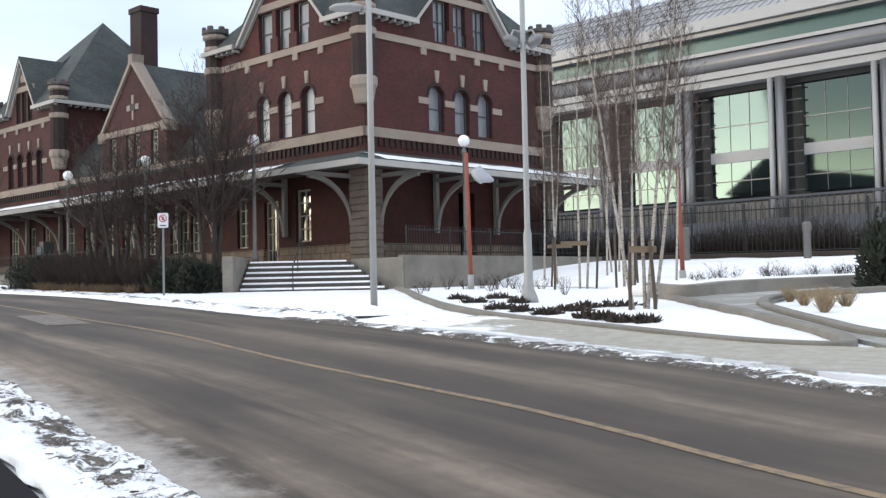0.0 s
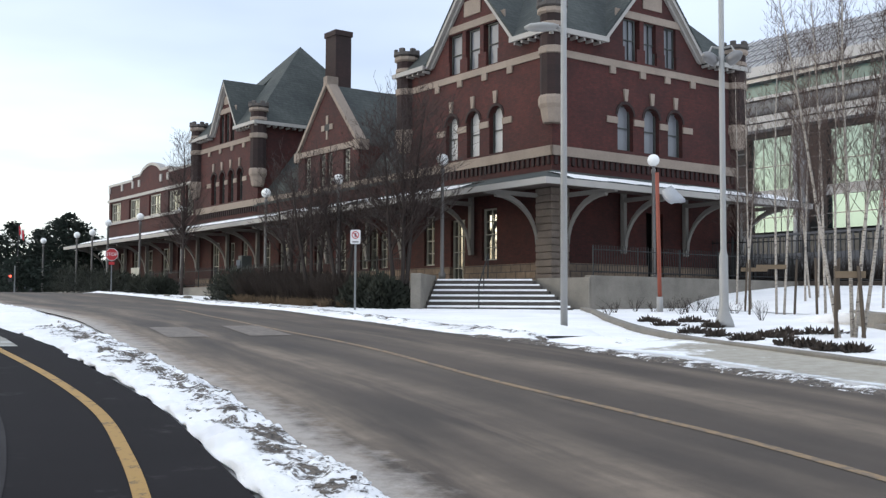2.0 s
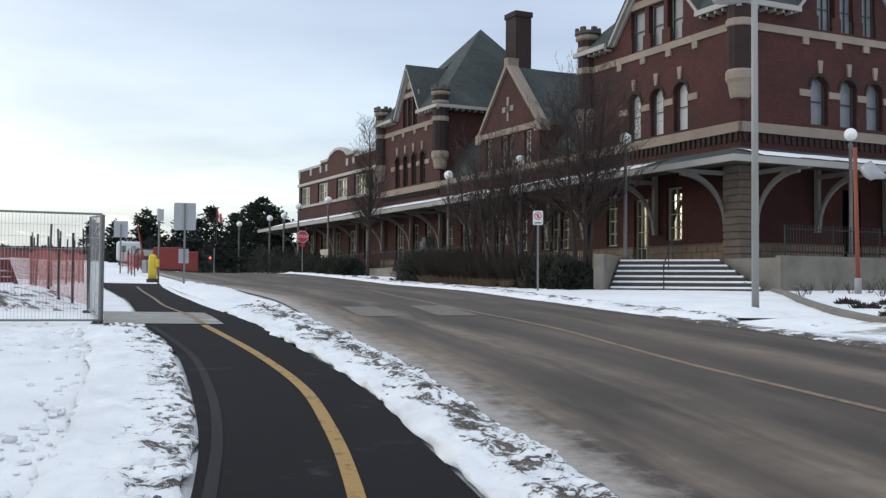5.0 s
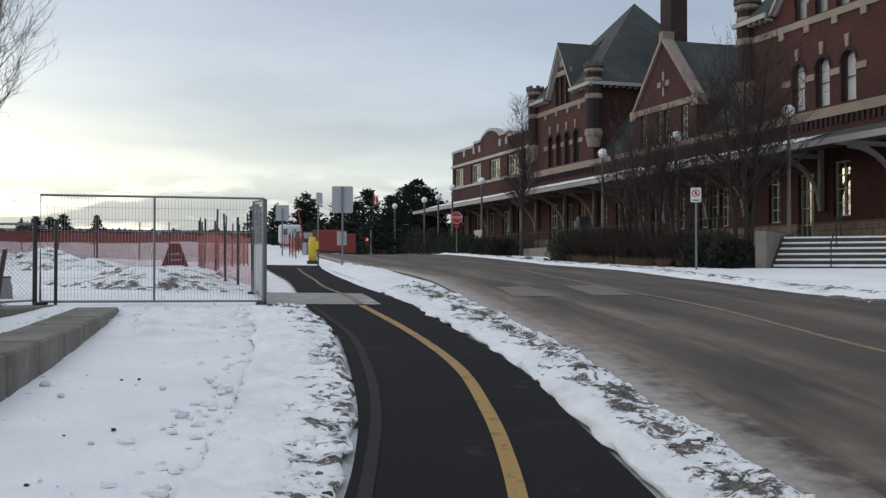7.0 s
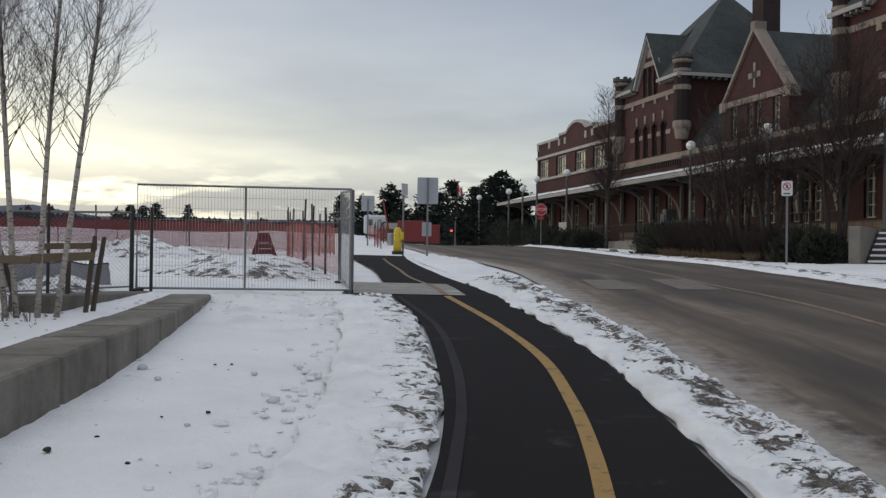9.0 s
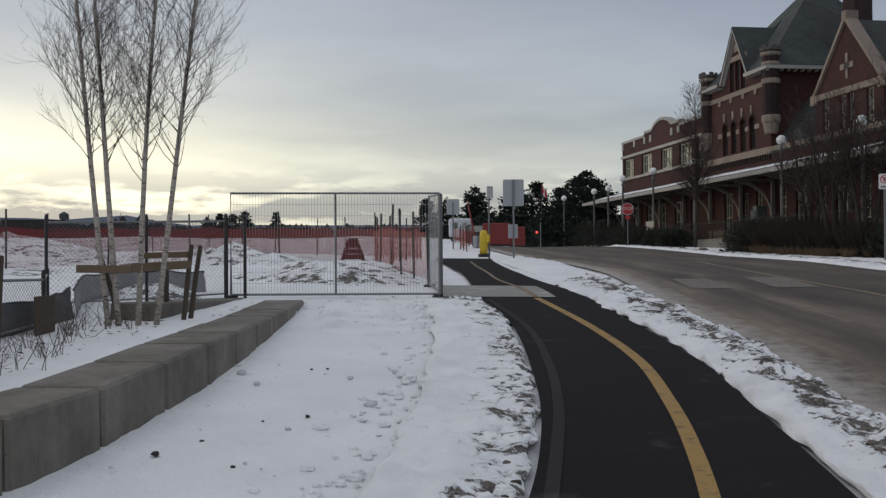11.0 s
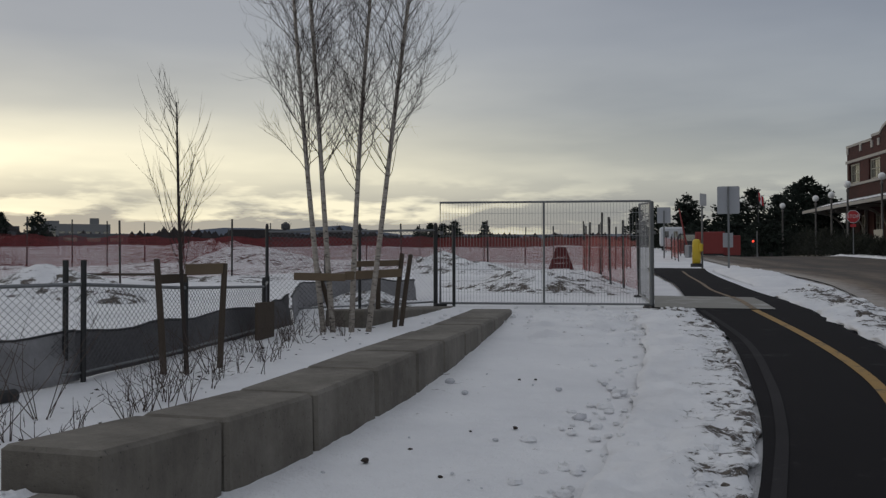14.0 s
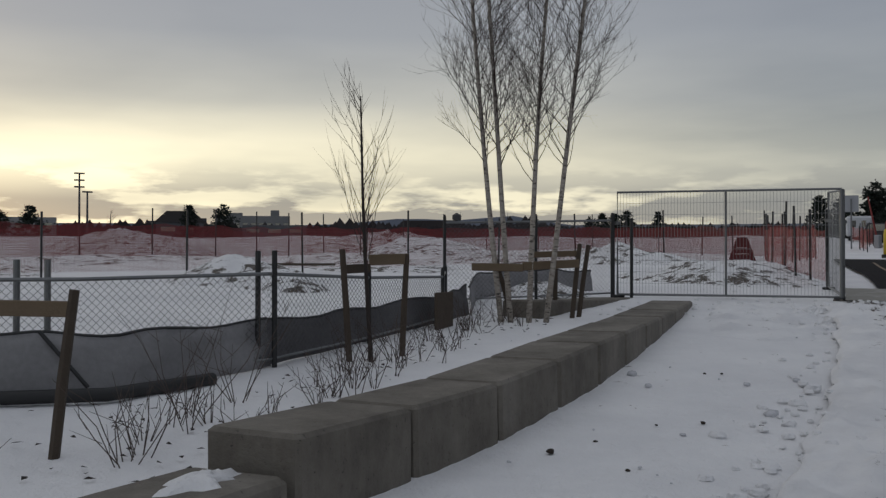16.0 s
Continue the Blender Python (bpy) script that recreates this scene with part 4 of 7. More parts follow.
    # lintels over gable windows and barge boards along the gables
    for PP, cc, ok in ((F, c, True), (S, sc, right_side)):
        if not ok:
            continue
        st = MB()
        block(st, PP, cc - 0.74 * half, cc + 0.74 * half, -0.06, 0.0, 13.55, 13.85)
        block(st, PP, cc - 0.19 * half, cc + 0.19 * half, -0.055, 0.0, 14.1, 14.1 + 0.4 * (apex - 14.1))
        parts("gable_stone", st, STONE, station)
        bb = MB()
        for sg in (-1, 1):
            q = [(cc + sg * (half + 0.25), 12.28), (cc + sg * (half + 0.02), 12.28), (cc, apex), (cc, apex + 0.3)]
            bb.hexa([*[PP(x, -0.30, z) for x, z in q], *[PP(x, -0.12, z) for x, z in q]])
            q = [(cc + sg * (half + 0.06), 12.25), (cc + sg * (half - 0.12), 12.3), (cc, apex - 0.2), (cc, apex + 0.01)]
            bb.hexa([*[PP(x, -0.12, z) for x, z in q], *[PP(x, 0.0, z) for x, z in q]])
        parts("barge_board", bb, TRIM, station)
    # roofs
    roof = MB()
    e = 0.45
    pv = 5.6 if right_side else 5.0
    peak = W(c - 0.2 if right_side else c, pv, peak_z)
    ring = [W(u0 - e, -e, EAVE), W(u1 + e, -e, EAVE), W(u1 + e, depth + e, EAVE), W(u0 - e, depth + e, EAVE)]
    vy = 3.0
    meet = W(c, vy, EAVE + (peak_z - EAVE) * (vy + e) / (pv + e))
    slab(roof, [ring[0], W(c - half - 0.25, -e, EAVE), meet, peak], 0.12)
    slab(roof, [W(c + half + 0.25, -e, EAVE), ring[1], peak, meet], 0.12)
    slab(roof, [ring[1], ring[2], peak], 0.12)
    slab(roof, [ring[2], ring[3], peak], 0.12)
    if right_side:
        uy = u0 + 2.55
        meet = W(uy, sc, EAVE + (peak_z - EAVE) * (uy - u0 + e) / (c - 0.2 - u0 + e))
        slab(roof, [ring[3], W(u0 - e, sc + half + 0.25, EAVE), meet, peak], 0.12)
        slab(roof, [W(u0 - e, sc - half - 0.25, EAVE), ring[0], peak, meet], 0.12)
    else:
        slab(roof, [ring[3], ring[0], peak], 0.12)
    for PP, cc, ok in ((F, c, True), (S, sc, right_side)):
        if ok:
            for sg in (-1, 1):
                slab(roof, [PP(cc, -0.32, apex + 0.3), PP(cc + sg * (half + 0.3), -0.32, 12.3), PP(cc + sg * (half + 0.3), 1.0, 12.3), PP(cc, 3.9, apex + 0.3)], 0.12)
    parts("roof_plane", roof, SLATE, station)
    eaves = MB()
    for PP, a, b, cc, ok in ((F, u0, u1, c, True), (S, 0.0, depth, sc, True)):
        segs = ((a - e, cc - half - 0.05), (cc + half + 0.05, b + e)) if (PP is F or right_side) else ((a - e, b + e),)
        for x0, x1 in segs:
            block(eaves, PP, x0, x1, -e - 0.06, -e + 0.06, EAVE - 0.14, EAVE + 0.06)
            x = x0 + 0.1
            while x < x1 - 0.1:
                block(eaves, PP, x, x + 0.1, -e + 0.07, -0.02, EAVE - 0.24, EAVE - 0.13)
                x += 0.42
    parts("eave_piece", eaves, TRIM, station)
    # turrets on the corners
    for uu, vv in ((u0, 0.0), (u1, 0.0), (u0, depth)):
        base = W(uu, vv, 0)
        low = 8.75 if right_side else 8.6
        t1 = MB().lathe([(0.34, low), (0.38, low + .1), (0.46, low + .55), (0.54, low + .7), (0.54, low + .95), (0.50, low + 1.05)], base, 10)
        part("corbel", t1, STONE, station)
        t2 = MB().lathe([(0.47, low + 1.05), (0.47, 13.0), (0.47, 13.02)], base, 10)
        part("turret", t2, BRICK_DARK, station)
        t3 = MB().lathe([(0.48, COURSE - 0.15), (0.53, COURSE - 0.12), (0.53, COURSE + 0.12), (0.48, COURSE + 0.15)], base, 10)
        t3.lathe([(0.48, 12.95), (0.58, 13.02), (0.58, 13.16), (0.5, 13.2)], base, 10)
        t3.lathe([(0.485, 12.45), (0.52, 12.47), (0.52, 12.62), (0.485, 12.64)], base, 10)
        parts("turret_band", t3, STONE, station)
        t4 = MB().lathe([(0.52, 13.2), (0.62, 13.26), (0.62, 13.38), (0.48, 13.42), (0.48, 13.38)], base, 10)
        for k in range(6):
            a = k * math.pi / 3 + 0.3
            t4.box(base + Vector((0.5 * math.cos(a), 0.5 * math.sin(a), 13.46)), (0.26, 0.18, 0.2), Matrix.Rotation(a + math.pi / 2, 4, "Z"), 0.03)
        part("battlement", t4, SOOTSTONE, station)
    return c


tower(0.0, 10.0, 11.0, True)
tower(25.35, 34.05, 9.5, False, 1.85, 15.3, 18.45)

# middle range between the towers: a low wall, slate roof, and a stone-coped gable
F = front(0.0)
mid_holes = [(11.5, 12.22, 3.5, 5.3, True), (12.34, 13.14, FLOOR + .75, 5.5, True), (13.26, 13.98, 3.5, 5.3, True), (15.3, 16.1, 3.5, 5.5, True), (17.6, 18.5, 3.4, 5.5, True),
             (19.4, 20.3, 3.4, 5.5, True), (21.6, 22.6, 3.4, 5.5, True), (23.6, 24.5, 3.4, 5.5, True)]
up_holes = [(15.0, 15.65, 7.95, 9.6, False), (16.75, 17.3, 7.95, 9.6, False), (17.5, 18.05, 7.95, 9.6, False), (19.05, 19.7, 7.95, 9.6, False)]
mb = MB()
pierced(mb, F, 10.0, 25.7, FLOOR + 0.75, 7.55, 0.4, mid_holes)
pierced(mb, F, 14.2, 20.4, 7.55, 9.75, 0.4, up_holes)
gc = 17.3
mb.prism([F(gc - 2.95, 0, 9.9), F(gc + 2.95, 0, 9.9), F(gc, 0, 13.15)], (0, 0, 0), F(0, .4, 0) - F(0, 0, 0))
part("wall", mb, BRICK, station)
mb = MB()
block(mb, F, 10.0, 25.7, -0.07, 0.4, FLOOR, FLOOR + 0.74)
part("plinth", mb, ASHLAR, station)
mb = MB()
block(mb, F, 10.06, 25.6, -0.09, 0.0, SILLB, SILL - 0.02)
part("sill_band", mb, STONE, station)
mb = MB()
block(mb, F, 14.05, 20.55, -0.1, 0.41, 9.62, 9.92)
for sg in (-1, 1):
    q = [(gc + sg * 3.2, 9.9), (gc + sg * 2.98, 9.9), (gc, 13.15), (gc, 13.45)]
    mb.hexa([*[F(x, -0.14, z) for x, z in q], *[F(x, 0.45, z) for x, z in q]])
    block(mb, F, gc + sg * 3.08 - 0.32, gc + sg * 3.08 + 0.32, -0.13, 0.45, 9.45, 9.95)
block(mb, F, gc - 0.2, gc + 0.2, -0.16, 0.5, 13.2, 13.62)
for x, z, a, b in ((gc, 11.35, 0.10, 0.22), (gc, 10.55, 0.08, 0.22), (gc - 0.42, 10.95, 0.16, 0.14), (gc + 0.42, 10.95, 0.16, 0.14)):
    block(mb, F, x - a, x + a, -0.05, 0.0, z - b, z + b)
parts("coping_stone", mb, STONE, station)
oculus = MB()
oculus.prism([F(gc + 0.26 * math.cos(k * math.pi / 4), -0.03, 10.95 + 0.26 * math.sin(k * math.pi / 4)) for k in range(8)], (0, 0, 0), F(0, .03, 0) - F(0, 0, 0))
part("oculus", oculus, DARKVOID, station)
for h in up_holes:
    window(station, F, h[0], h[1], h[2], h[3], False, GLASS, 4, 1, frame_mat=WINPALE)
for h in mid_holes:
    window(station, F, h[0], h[1], h[2], h[3], h[4], GLASS, 3, 1, frame_mat=WINPALE)
mb = MB()
for sg in (-1, 1):
    slab(mb, [F(gc, 0.3, 13.2), F(gc + sg * 3.1, 0.3, 9.8), F(gc + sg * 3.1, 2.6, 9.8), F(gc, 5.6, 13.2)], 0.12)
slab(mb, [F(10.0, -0.1, 7.6), F(25.7, -0.1, 7.6), F(25.7, 5.6, 15.0), F(10.0, 5.6, 11.9)], 0.15)
slab(mb, [F(10.0, 11.3, 7.6), F(25.7, 11.3, 7.6), F(25.7, 5.6, 15.0), F(10.0, 5.6, 11.9)], 0.15)
parts("roof_plane", mb, SLATE, station)
# dark backs stand in for the unlit rooms; the last block closes the rear
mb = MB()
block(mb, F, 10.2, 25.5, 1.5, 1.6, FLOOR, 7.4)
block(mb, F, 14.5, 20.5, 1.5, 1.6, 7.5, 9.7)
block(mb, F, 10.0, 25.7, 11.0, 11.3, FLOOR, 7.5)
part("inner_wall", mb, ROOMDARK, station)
# dormer cheeks of the gable
mb = MB()
for x in (14.2, 20.0):
    block(mb, F, x, x + 0.4, 0.4, 2.4, 7.55, 9.75)
parts("dormer_wall", mb, BRICK, station)

mb = MB()
block(mb, F, 25.15, 26.4, 5.0, 6.1, 12.0, 18.3)
block(mb, F, 25.08, 26.47, 4.93, 6.17, 18.3, 18.62)
part("chimney", mb, BRICK_DARK, station, "tall dark brick chimney")

# the far flat-roofed wing with its stepped parapet
wing_holes, x = [], 36.9
for x in (35.1,):
    wing_holes.append((34.7, 36.0, 7.6, 9.75, False))
for x in (36.9, 40.5, 44.6, 48.7):
    wing_holes.append((x, x + 2.25, 8.1, 9.55, False))
low_holes = [(36.0 + 2.9 * k, 37.2 + 2.9 * k, 3.5, 5.6, False) for k in range(5)]
mb = MB()
pierced(mb, F, 34.1, 51.4, FLOOR, 10.6, 0.4, wing_holes + low_holes)
for a, b, z in ((34.1, 39.0, 10.85), (39.0, 40.6, 11.1), (44.6, 46.2, 11.1), (46.2, 51.4, 10.85)):
    block(mb, F, a, b, 0.0, 0.4, 10.6, z)
mb.prism([F(40.6, 0, 10.6), F(40.6, 0, 11.1), F(41.2, 0, 11.45), F(42.0, 0, 11.65), F(42.6, 0, 11.7), F(43.2, 0, 11.65), F(44.0, 0, 11.45), F(44.6, 0, 11.1), F(44.6, 0, 10.6)], (0, 0, 0), F(0, .4, 0) - F(0, 0, 0))
block(mb, F, 51.0, 51.4, 0.4, 10.0, FLOOR, 10.85)
block(mb, F, 34.1, 51.4, 9.6, 10.0, FLOOR, 10.85)
part("wall", mb, BRICK, station)
mb = MB()
for a, b, z in ((34.1, 39.0, 10.85), (39.0, 40.6, 11.1), (44.6, 46.2, 11.1), (46.2, 51.45, 10.85)):
    block(mb, F, a, b, -0.06, 0.46, z, z + 0.18)
arc = [(40.6, 11.1), (41.2, 11.45), (42.0, 11.65), (42.6, 11.7), (43.2, 11.65), (44.0, 11.45), (44.6, 11.1)]
for (x0, z0), (x1, z1) in zip(arc, arc[1:]):
    mb.hexa([F(x0, -.06, z0), F(x1, -.06, z1), F(x1, .46, z1), F(x0, .46, z0), F(x0, -.06, z0 + .2), F(x1, -.06, z1 + .2), F(x1, .46, z1 + .2), F(x0, .46, z0 + .2)])
for x in (39.0, 40.3, 44.6, 45.9, 48.2, 51.0):
    block(mb, F, x, x + 0.35, -0.075, 0.3, 10.35, 10.85)
parts("parapet_coping", mb, TRIM, station)
mb = MB()
block(mb, F, 34.2, 51.5, -0.1, 0.0, 9.65, 9.85)
part("upper_band", mb, TRIM, station)
mb = MB()
block(mb, F, 36.2, 51.5, -0.12, 0.0, 7.88, 8.06)
part("lower_band", mb, TRIM, station)
mb = MB()
block(mb, F, 34.1, 51.4, 0.4, 10.0, 10.3, 10.5)
part("flat_roof", mb, SNOW, station)
for h in wing_holes:
    window(station, F, h[0], h[1], h[2], h[3], False, GLASS, 1, 3, frame_mat=WINPALE, fw=0.1)
for h in low_holes:
    window(station, F, h[0], h[1], h[2], h[3], False, GLASS, 2, 1, frame_mat=WINPALE)
# one dark sheet behind the wing's windows, its colour the unlit interior
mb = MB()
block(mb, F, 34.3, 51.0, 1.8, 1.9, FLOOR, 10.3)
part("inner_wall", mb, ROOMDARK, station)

# ---- canopy all round ----
OUT, EZ, TZ = 3.0, 6.02, 6.95
mb = MB()
slab(mb, [W(-OUT, -OUT, EZ + .16), W(52.5, -OUT, EZ + .16), W(52.5, 0.0, TZ), W(0, 0.0, TZ)], 0.1)
slab(mb, [W(-OUT, -OUT, EZ + .16), W(0, 0, TZ), W(0, 12.2, TZ), W(-OUT, 12.2, EZ + .16)], 0.1)
parts("canopy_roof", mb, SLATE, station)
mb = MB()
block(mb, front(0), -OUT - .06, 52.6, -OUT - .06, -OUT + .06, EZ - 0.08, EZ + 0.14)
block(mb, side(0), -OUT + .06, 12.2, -OUT - .06, -OUT + .06, EZ - 0.08, EZ + 0.14)
parts("canopy_fascia", mb, TRIM, station)
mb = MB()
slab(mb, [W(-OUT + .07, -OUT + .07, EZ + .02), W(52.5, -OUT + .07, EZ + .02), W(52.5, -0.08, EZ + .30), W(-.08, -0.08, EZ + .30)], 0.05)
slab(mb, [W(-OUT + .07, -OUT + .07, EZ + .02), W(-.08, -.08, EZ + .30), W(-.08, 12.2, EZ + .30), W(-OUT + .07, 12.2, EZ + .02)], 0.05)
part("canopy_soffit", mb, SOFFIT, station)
mb = MB()


def drift(a, b, P):
    """Thin snow lying on the canopy."""
    rows, n = [], 26
    for i in range(n + 1):
        s = a + (b - a) * i / n
        lo = 0.05 + 0.25 * abs(rough(s, 3.0, 0.7))
        hi = 0.62 + 0.5 * rough(s, 9.0, 0.45)
        for k in range(5):
            t = lo + (hi - lo) * k / 4
            d = -OUT + OUT * t
            z = EZ + .16 + (TZ - EZ - .16) * t + 0.012 + 0.05 * math.sin(math.pi * k / 4)
            rows.append(P(s, d, z))
    fc = [(i * 5 + k, i * 5 + k + 1, i * 5 + 6 + k, i * 5 + 5 + k) for i in range(n) for k in range(4)]
    mb.add(rows, fc)


for a, b in ((2.5, 9.5), (11.0, 16.5), (17.5, 31.0), (33.0, 50.0)):
    drift(a, b, front(0))
drift(-1.5, 12.0, side(0))
part("canopy_snow", mb, SNOW, station, "thin snow lying on the canopy")


def bracket(P, s):
    """An upright, a beam and a curved brace under the canopy."""
    br = MB()
    block(br, P, s - 0.09, s + 0.09, -0.26, -0.08, FLOOR + 1.2, EZ + 0.26)
    block(br, P, s - 0.08, s + 0.08, -OUT + .15, -0.26, EZ - 0.12, EZ + 0.04)
    pts = []
    for k in range(9):
        a = k / 8 * math.pi / 2
        pts.append((-0.30 - 2.05 * (1 - math.cos(a)), FLOOR + 1.5 + (EZ - 0.14 - FLOOR - 1.5) * math.sin(a)))
    for (d0, z0), (d1, z1) in zip(pts, pts[1:]):
        br.hexa([P(s - .08, d0, z0 - .07), P(s + .08, d0, z0 - .07), P(s + .08, d1, z1 - .07), P(s - .08, d1, z1 - .07),
                 P(s - .08, d0 - .02, z0 + .12), P(s + .08, d0 - .02, z0 + .12), P(s + .08, d1 - .02, z1 + .12), P(s - .08, d1 - .02, z1 + .12)])
    part("bracket", br, TIMBER, station)


for s in (0.55, 4.85, 10.0, 13.0, 16.9, 21.0, 24.9, 29.0, 33.5, 38.0, 42.5, 47.0, 51.0):
    bracket(front(0), s)
for s in (0.55, 3.7, 7.4, 11.0):
    bracket(side(0), s)
mb = MB()
for k in range(13):
    z = FLOOR + 0.02 + k * 0.275
    g = 0.02 if k % 2 else 0.0
    mb.box(W(0.14, 0.14, z + 0.135), (0.95 - g, 0.95 - g, 0.262), Matrix.Rotation(radians(YB), 4, "Z"), 0.03)
parts("pier_stone", mb, PIERSTONE, station)

# ---- terrace and steps ----
TL = -4.9
terr = thing("terrace", (0, 0, 0), "concrete terrace with retaining walls round the station", "terrace", kind="structure")
A1, A2, A3 = Vector((-2.0, 36.2, 0)), Vector((-3.7, 37.45, 0)), Vector((-7.45, 37.45, 0))
mb = MB()
poly = [W(-4.0, 12.4, 0), W(-4.0, -1.9, 0), A2, A3, W(1.2, TL, 0), W(56, TL, 0), W(56, 0.4, 0), W(0.4, 0.4, 0), W(0.4, 12.4, 0)]
mb.prism(poly, (0, 0, FLOOR - 0.25), (0, 0, FLOOR))
part("floor_slab", mb, CONCRETE, terr)
for nm, a, b, h in (("retaining_wall", W(-4.0, -2.0, 0), W(-4.0, 12.4, 0), FLOOR + 0.12), ("retaining_wall", A3, W(56, TL, 0), FLOOR - 0.1)):
    t = (b - a).normalized()
    n_ = Vector((-t.y, t.x, 0)) * 0.15
    mb = MB()
    mb.prism([a - n_, b - n_, b + n_, a + n_], (0, 0, 0.6), (0, 0, h))
    part(nm, mb, CONCRETE, terr, "stained cast concrete")
mb = MB()  # wing wall beside the steps, falling with them
t = Vector((A1 - A2)).normalized()
n_ = Vector((-t.y, t.x, 0)) * 0.15
mb.prism([A2 - n_, A1 + t * .25 - n_, A1 + t * .25 + n_, A2 + n_], (0, 0, 0.8), (0, 0, FLOOR + 0.05))
part("wing_wall", mb, CONCRETE, terr)
mb = MB().box(Vector((-7.62, 36.1, 1.95)), (0.36, 2.7, 1.7), None, 0.02)
part("end_wall", mb, CONCRETE, terr)

steps = thing("entrance_steps", (-5.5, 36.3, 1.5), "broad concrete entrance steps with snow on the treads", "steps", kind="structure")
for k in range(6):
    zt = -0.02 + 0.19 * k + 0.18
    wide = 2.45 - 0.12 * k
    x0, x1 = -1.92, 3.1 - 0.29 * k
    st = MB().box(Vector(((x0 + x1) / 2, -1.0 + 0.34 * k + 1.0 / 2 + 0.1, zt - 0.5 + 0.0)), (x1 - x0, 1.2, 1.0), None, 0.02)
    part("step", st, STEPSTONE, steps)
    sn = MB()
    rows = []
    for i in range(25):
        x = x0 + 0.08 + (x1 - x0 - 0.16) * i / 24
        y0 = -1.0 + 0.34 * k + 0.02 + 0.05 * rough(x, k, 2.0)
        for q, h in ((0.03, .002), (0.05, .055), (0.16, .065), (0.33, .07)):
            rows.append((x, y0 + q, zt + h))
    sn.add(rows, [(i * 4 + j, i * 4 + j + 1, i * 4 + 5 + j, i * 4 + 4 + j) for i in range(24) for j in range(3)])
    part("tread_snow", sn, SNOW, steps, "snow on the tread")


def railing(name, pts, z, h, label, gap=0.13, spears=True):
    r = thing(name, pts[0], label, "railing")
    r.matrix_world = Matrix.Identity(4)
    rails = MB()
    for a, b in zip(pts, pts[1:]):
        a, b = Vector((*a[:2], z)), Vector((*b[:2], z))
        for hh in (0.12, h - 0.08):
            rails.tube([a + Vector((0, 0, hh)), b + Vector((0, 0, hh))], 0.018, 5)
        n = max(1, int((b - a).length / gap))
        bars = MB()
        for k in range(n):
            p = a.lerp(b, k / n)
            bars.tube([p + Vector((0, 0, .05)), p + Vector((0, 0, h + (0.08 if spears else 0)))], [0.011, 0.011], 4)
        tagged(part("bar_run", bars, BLACKIRON, r), kind="stuff")
        for k in range(int((b - a).length / 2.2) + 1):
            p = a.lerp(b, min(1, k * 2.2 / (b - a).length))
            part("post", MB().tube([p, p + Vector((0, 0, h + .05))], 0.03, 6), BLACKIRON, r)
    parts("rail", rails, BLACKIRON, r)
    return r


railing("iron_railing", [W(-3.85, -1.6, 0), W(-3.85, 12.0, 0)], FLOOR + 0.15, 0.95, "black iron railing with spear tops on the terrace wall")
railing("iron_railing", [W(3.0, TL + .3, 0), W(30.0, TL + .3, 0)], FLOOR, 0.95, "black iron railing along the terrace edge", 0.15)
hr = thing("handrail", (-5.55, 35.4, 1.5), "thin steel handrail in the middle of the steps", "handrail")
part("rail", MB().tube([(0, -0.1, 0.0), (0, -0.1, 0.9), (0, 2.0, 2.05), (0, 2.0, 1.1)], 0.025, 6), BLACKIRON, hr)
part("post", MB().tube([(0, 1.0, 0.5), (0, 1.0, 1.5)], 0.02, 6), BLACKIRON, hr)


# ---- glass hall behind the bed ----
hall = thing("glass_hall", Matrix.Translation((0, 0, 1.65 * (1 - 1.33))) @ Matrix.Scale(1.33, 4), "modern hall with reflective glazing, steel columns and pale metal eaves", "building")
H = front(30.0)
HB, HU0, HU1 = 1.6, -30.0, 19.0
mb = MB()
block(mb, H, HU0, HU1, 1.2, 14.0, HB, 6.35)
part("base_wall", mb, CONCRETE, hall)
mb = MB()
block(mb, H, HU0, HU1, 2.6, 14.0, 6.35, 17.0)
part("core", mb, ROOMDARK, hall)
for nm, d0, d1, z0, z1, mt, lb in (("beam", -0.3, 1.0, 13.35, 13.75, PALECLAD, "pale metal eaves"), ("beam", -0.5, 1.0, 13.8, 14.2, PALECLAD, ""),
                                   ("cornice", -0.6, 1.2, 15.25, 15.45, PALECLAD, ""), ("clerestory_sill", -0.2, 1.2, 15.46, 15.56, STEELTUBE, ""),
                                   ("cornice", -0.4, 1.2, 16.5, 16.75, STEELTUBE, ""), ("cornice", -0.7, 1.2, 16.8, 17.45, PALECLAD, "")):
    part(nm, block(MB(), H, HU0, HU1, d0, d1, z0, z1), mt, hall, lb)
part("clerestory", block(MB(), H, HU0, HU1, 0.3, 0.4, 15.56, 16.5), TEALGLASS, hall, "green glazed band")
part("round_gutter", MB().tube([H(HU0, -0.35, 14.72), H(HU1, -0.35, 14.72)], 0.5, 14), STEELTUBE, hall, "big round steel tube", smooth=True)
# sloping glazed roof with close bars
mb = MB()
slab(mb, [H(HU0, -0.4, 17.5), H(HU1, -0.4, 17.5), H(HU1, 6.0, 21.2), H(HU0, 6.0, 21.2)], 0.08)
part("roof_glazing", mb, PALECLAD, hall)
mb = MB()
x = HU0
while x < HU1:
    mb.tube([H(x, -0.42, 17.56), H(x, 6.0, 21.28)], 0.028, 4)
    x += 0.55
for k in range(1, 5):
    mb.tube([H(HU0, -0.4 + 1.28 * k, 17.56 + 0.74 * k), H(HU1, -0.4 + 1.28 * k, 17.56 + 0.74 * k)], 0.03, 4)
tagged(part("roof_lattice", mb, STEELTUBE, hall), kind="stuff")
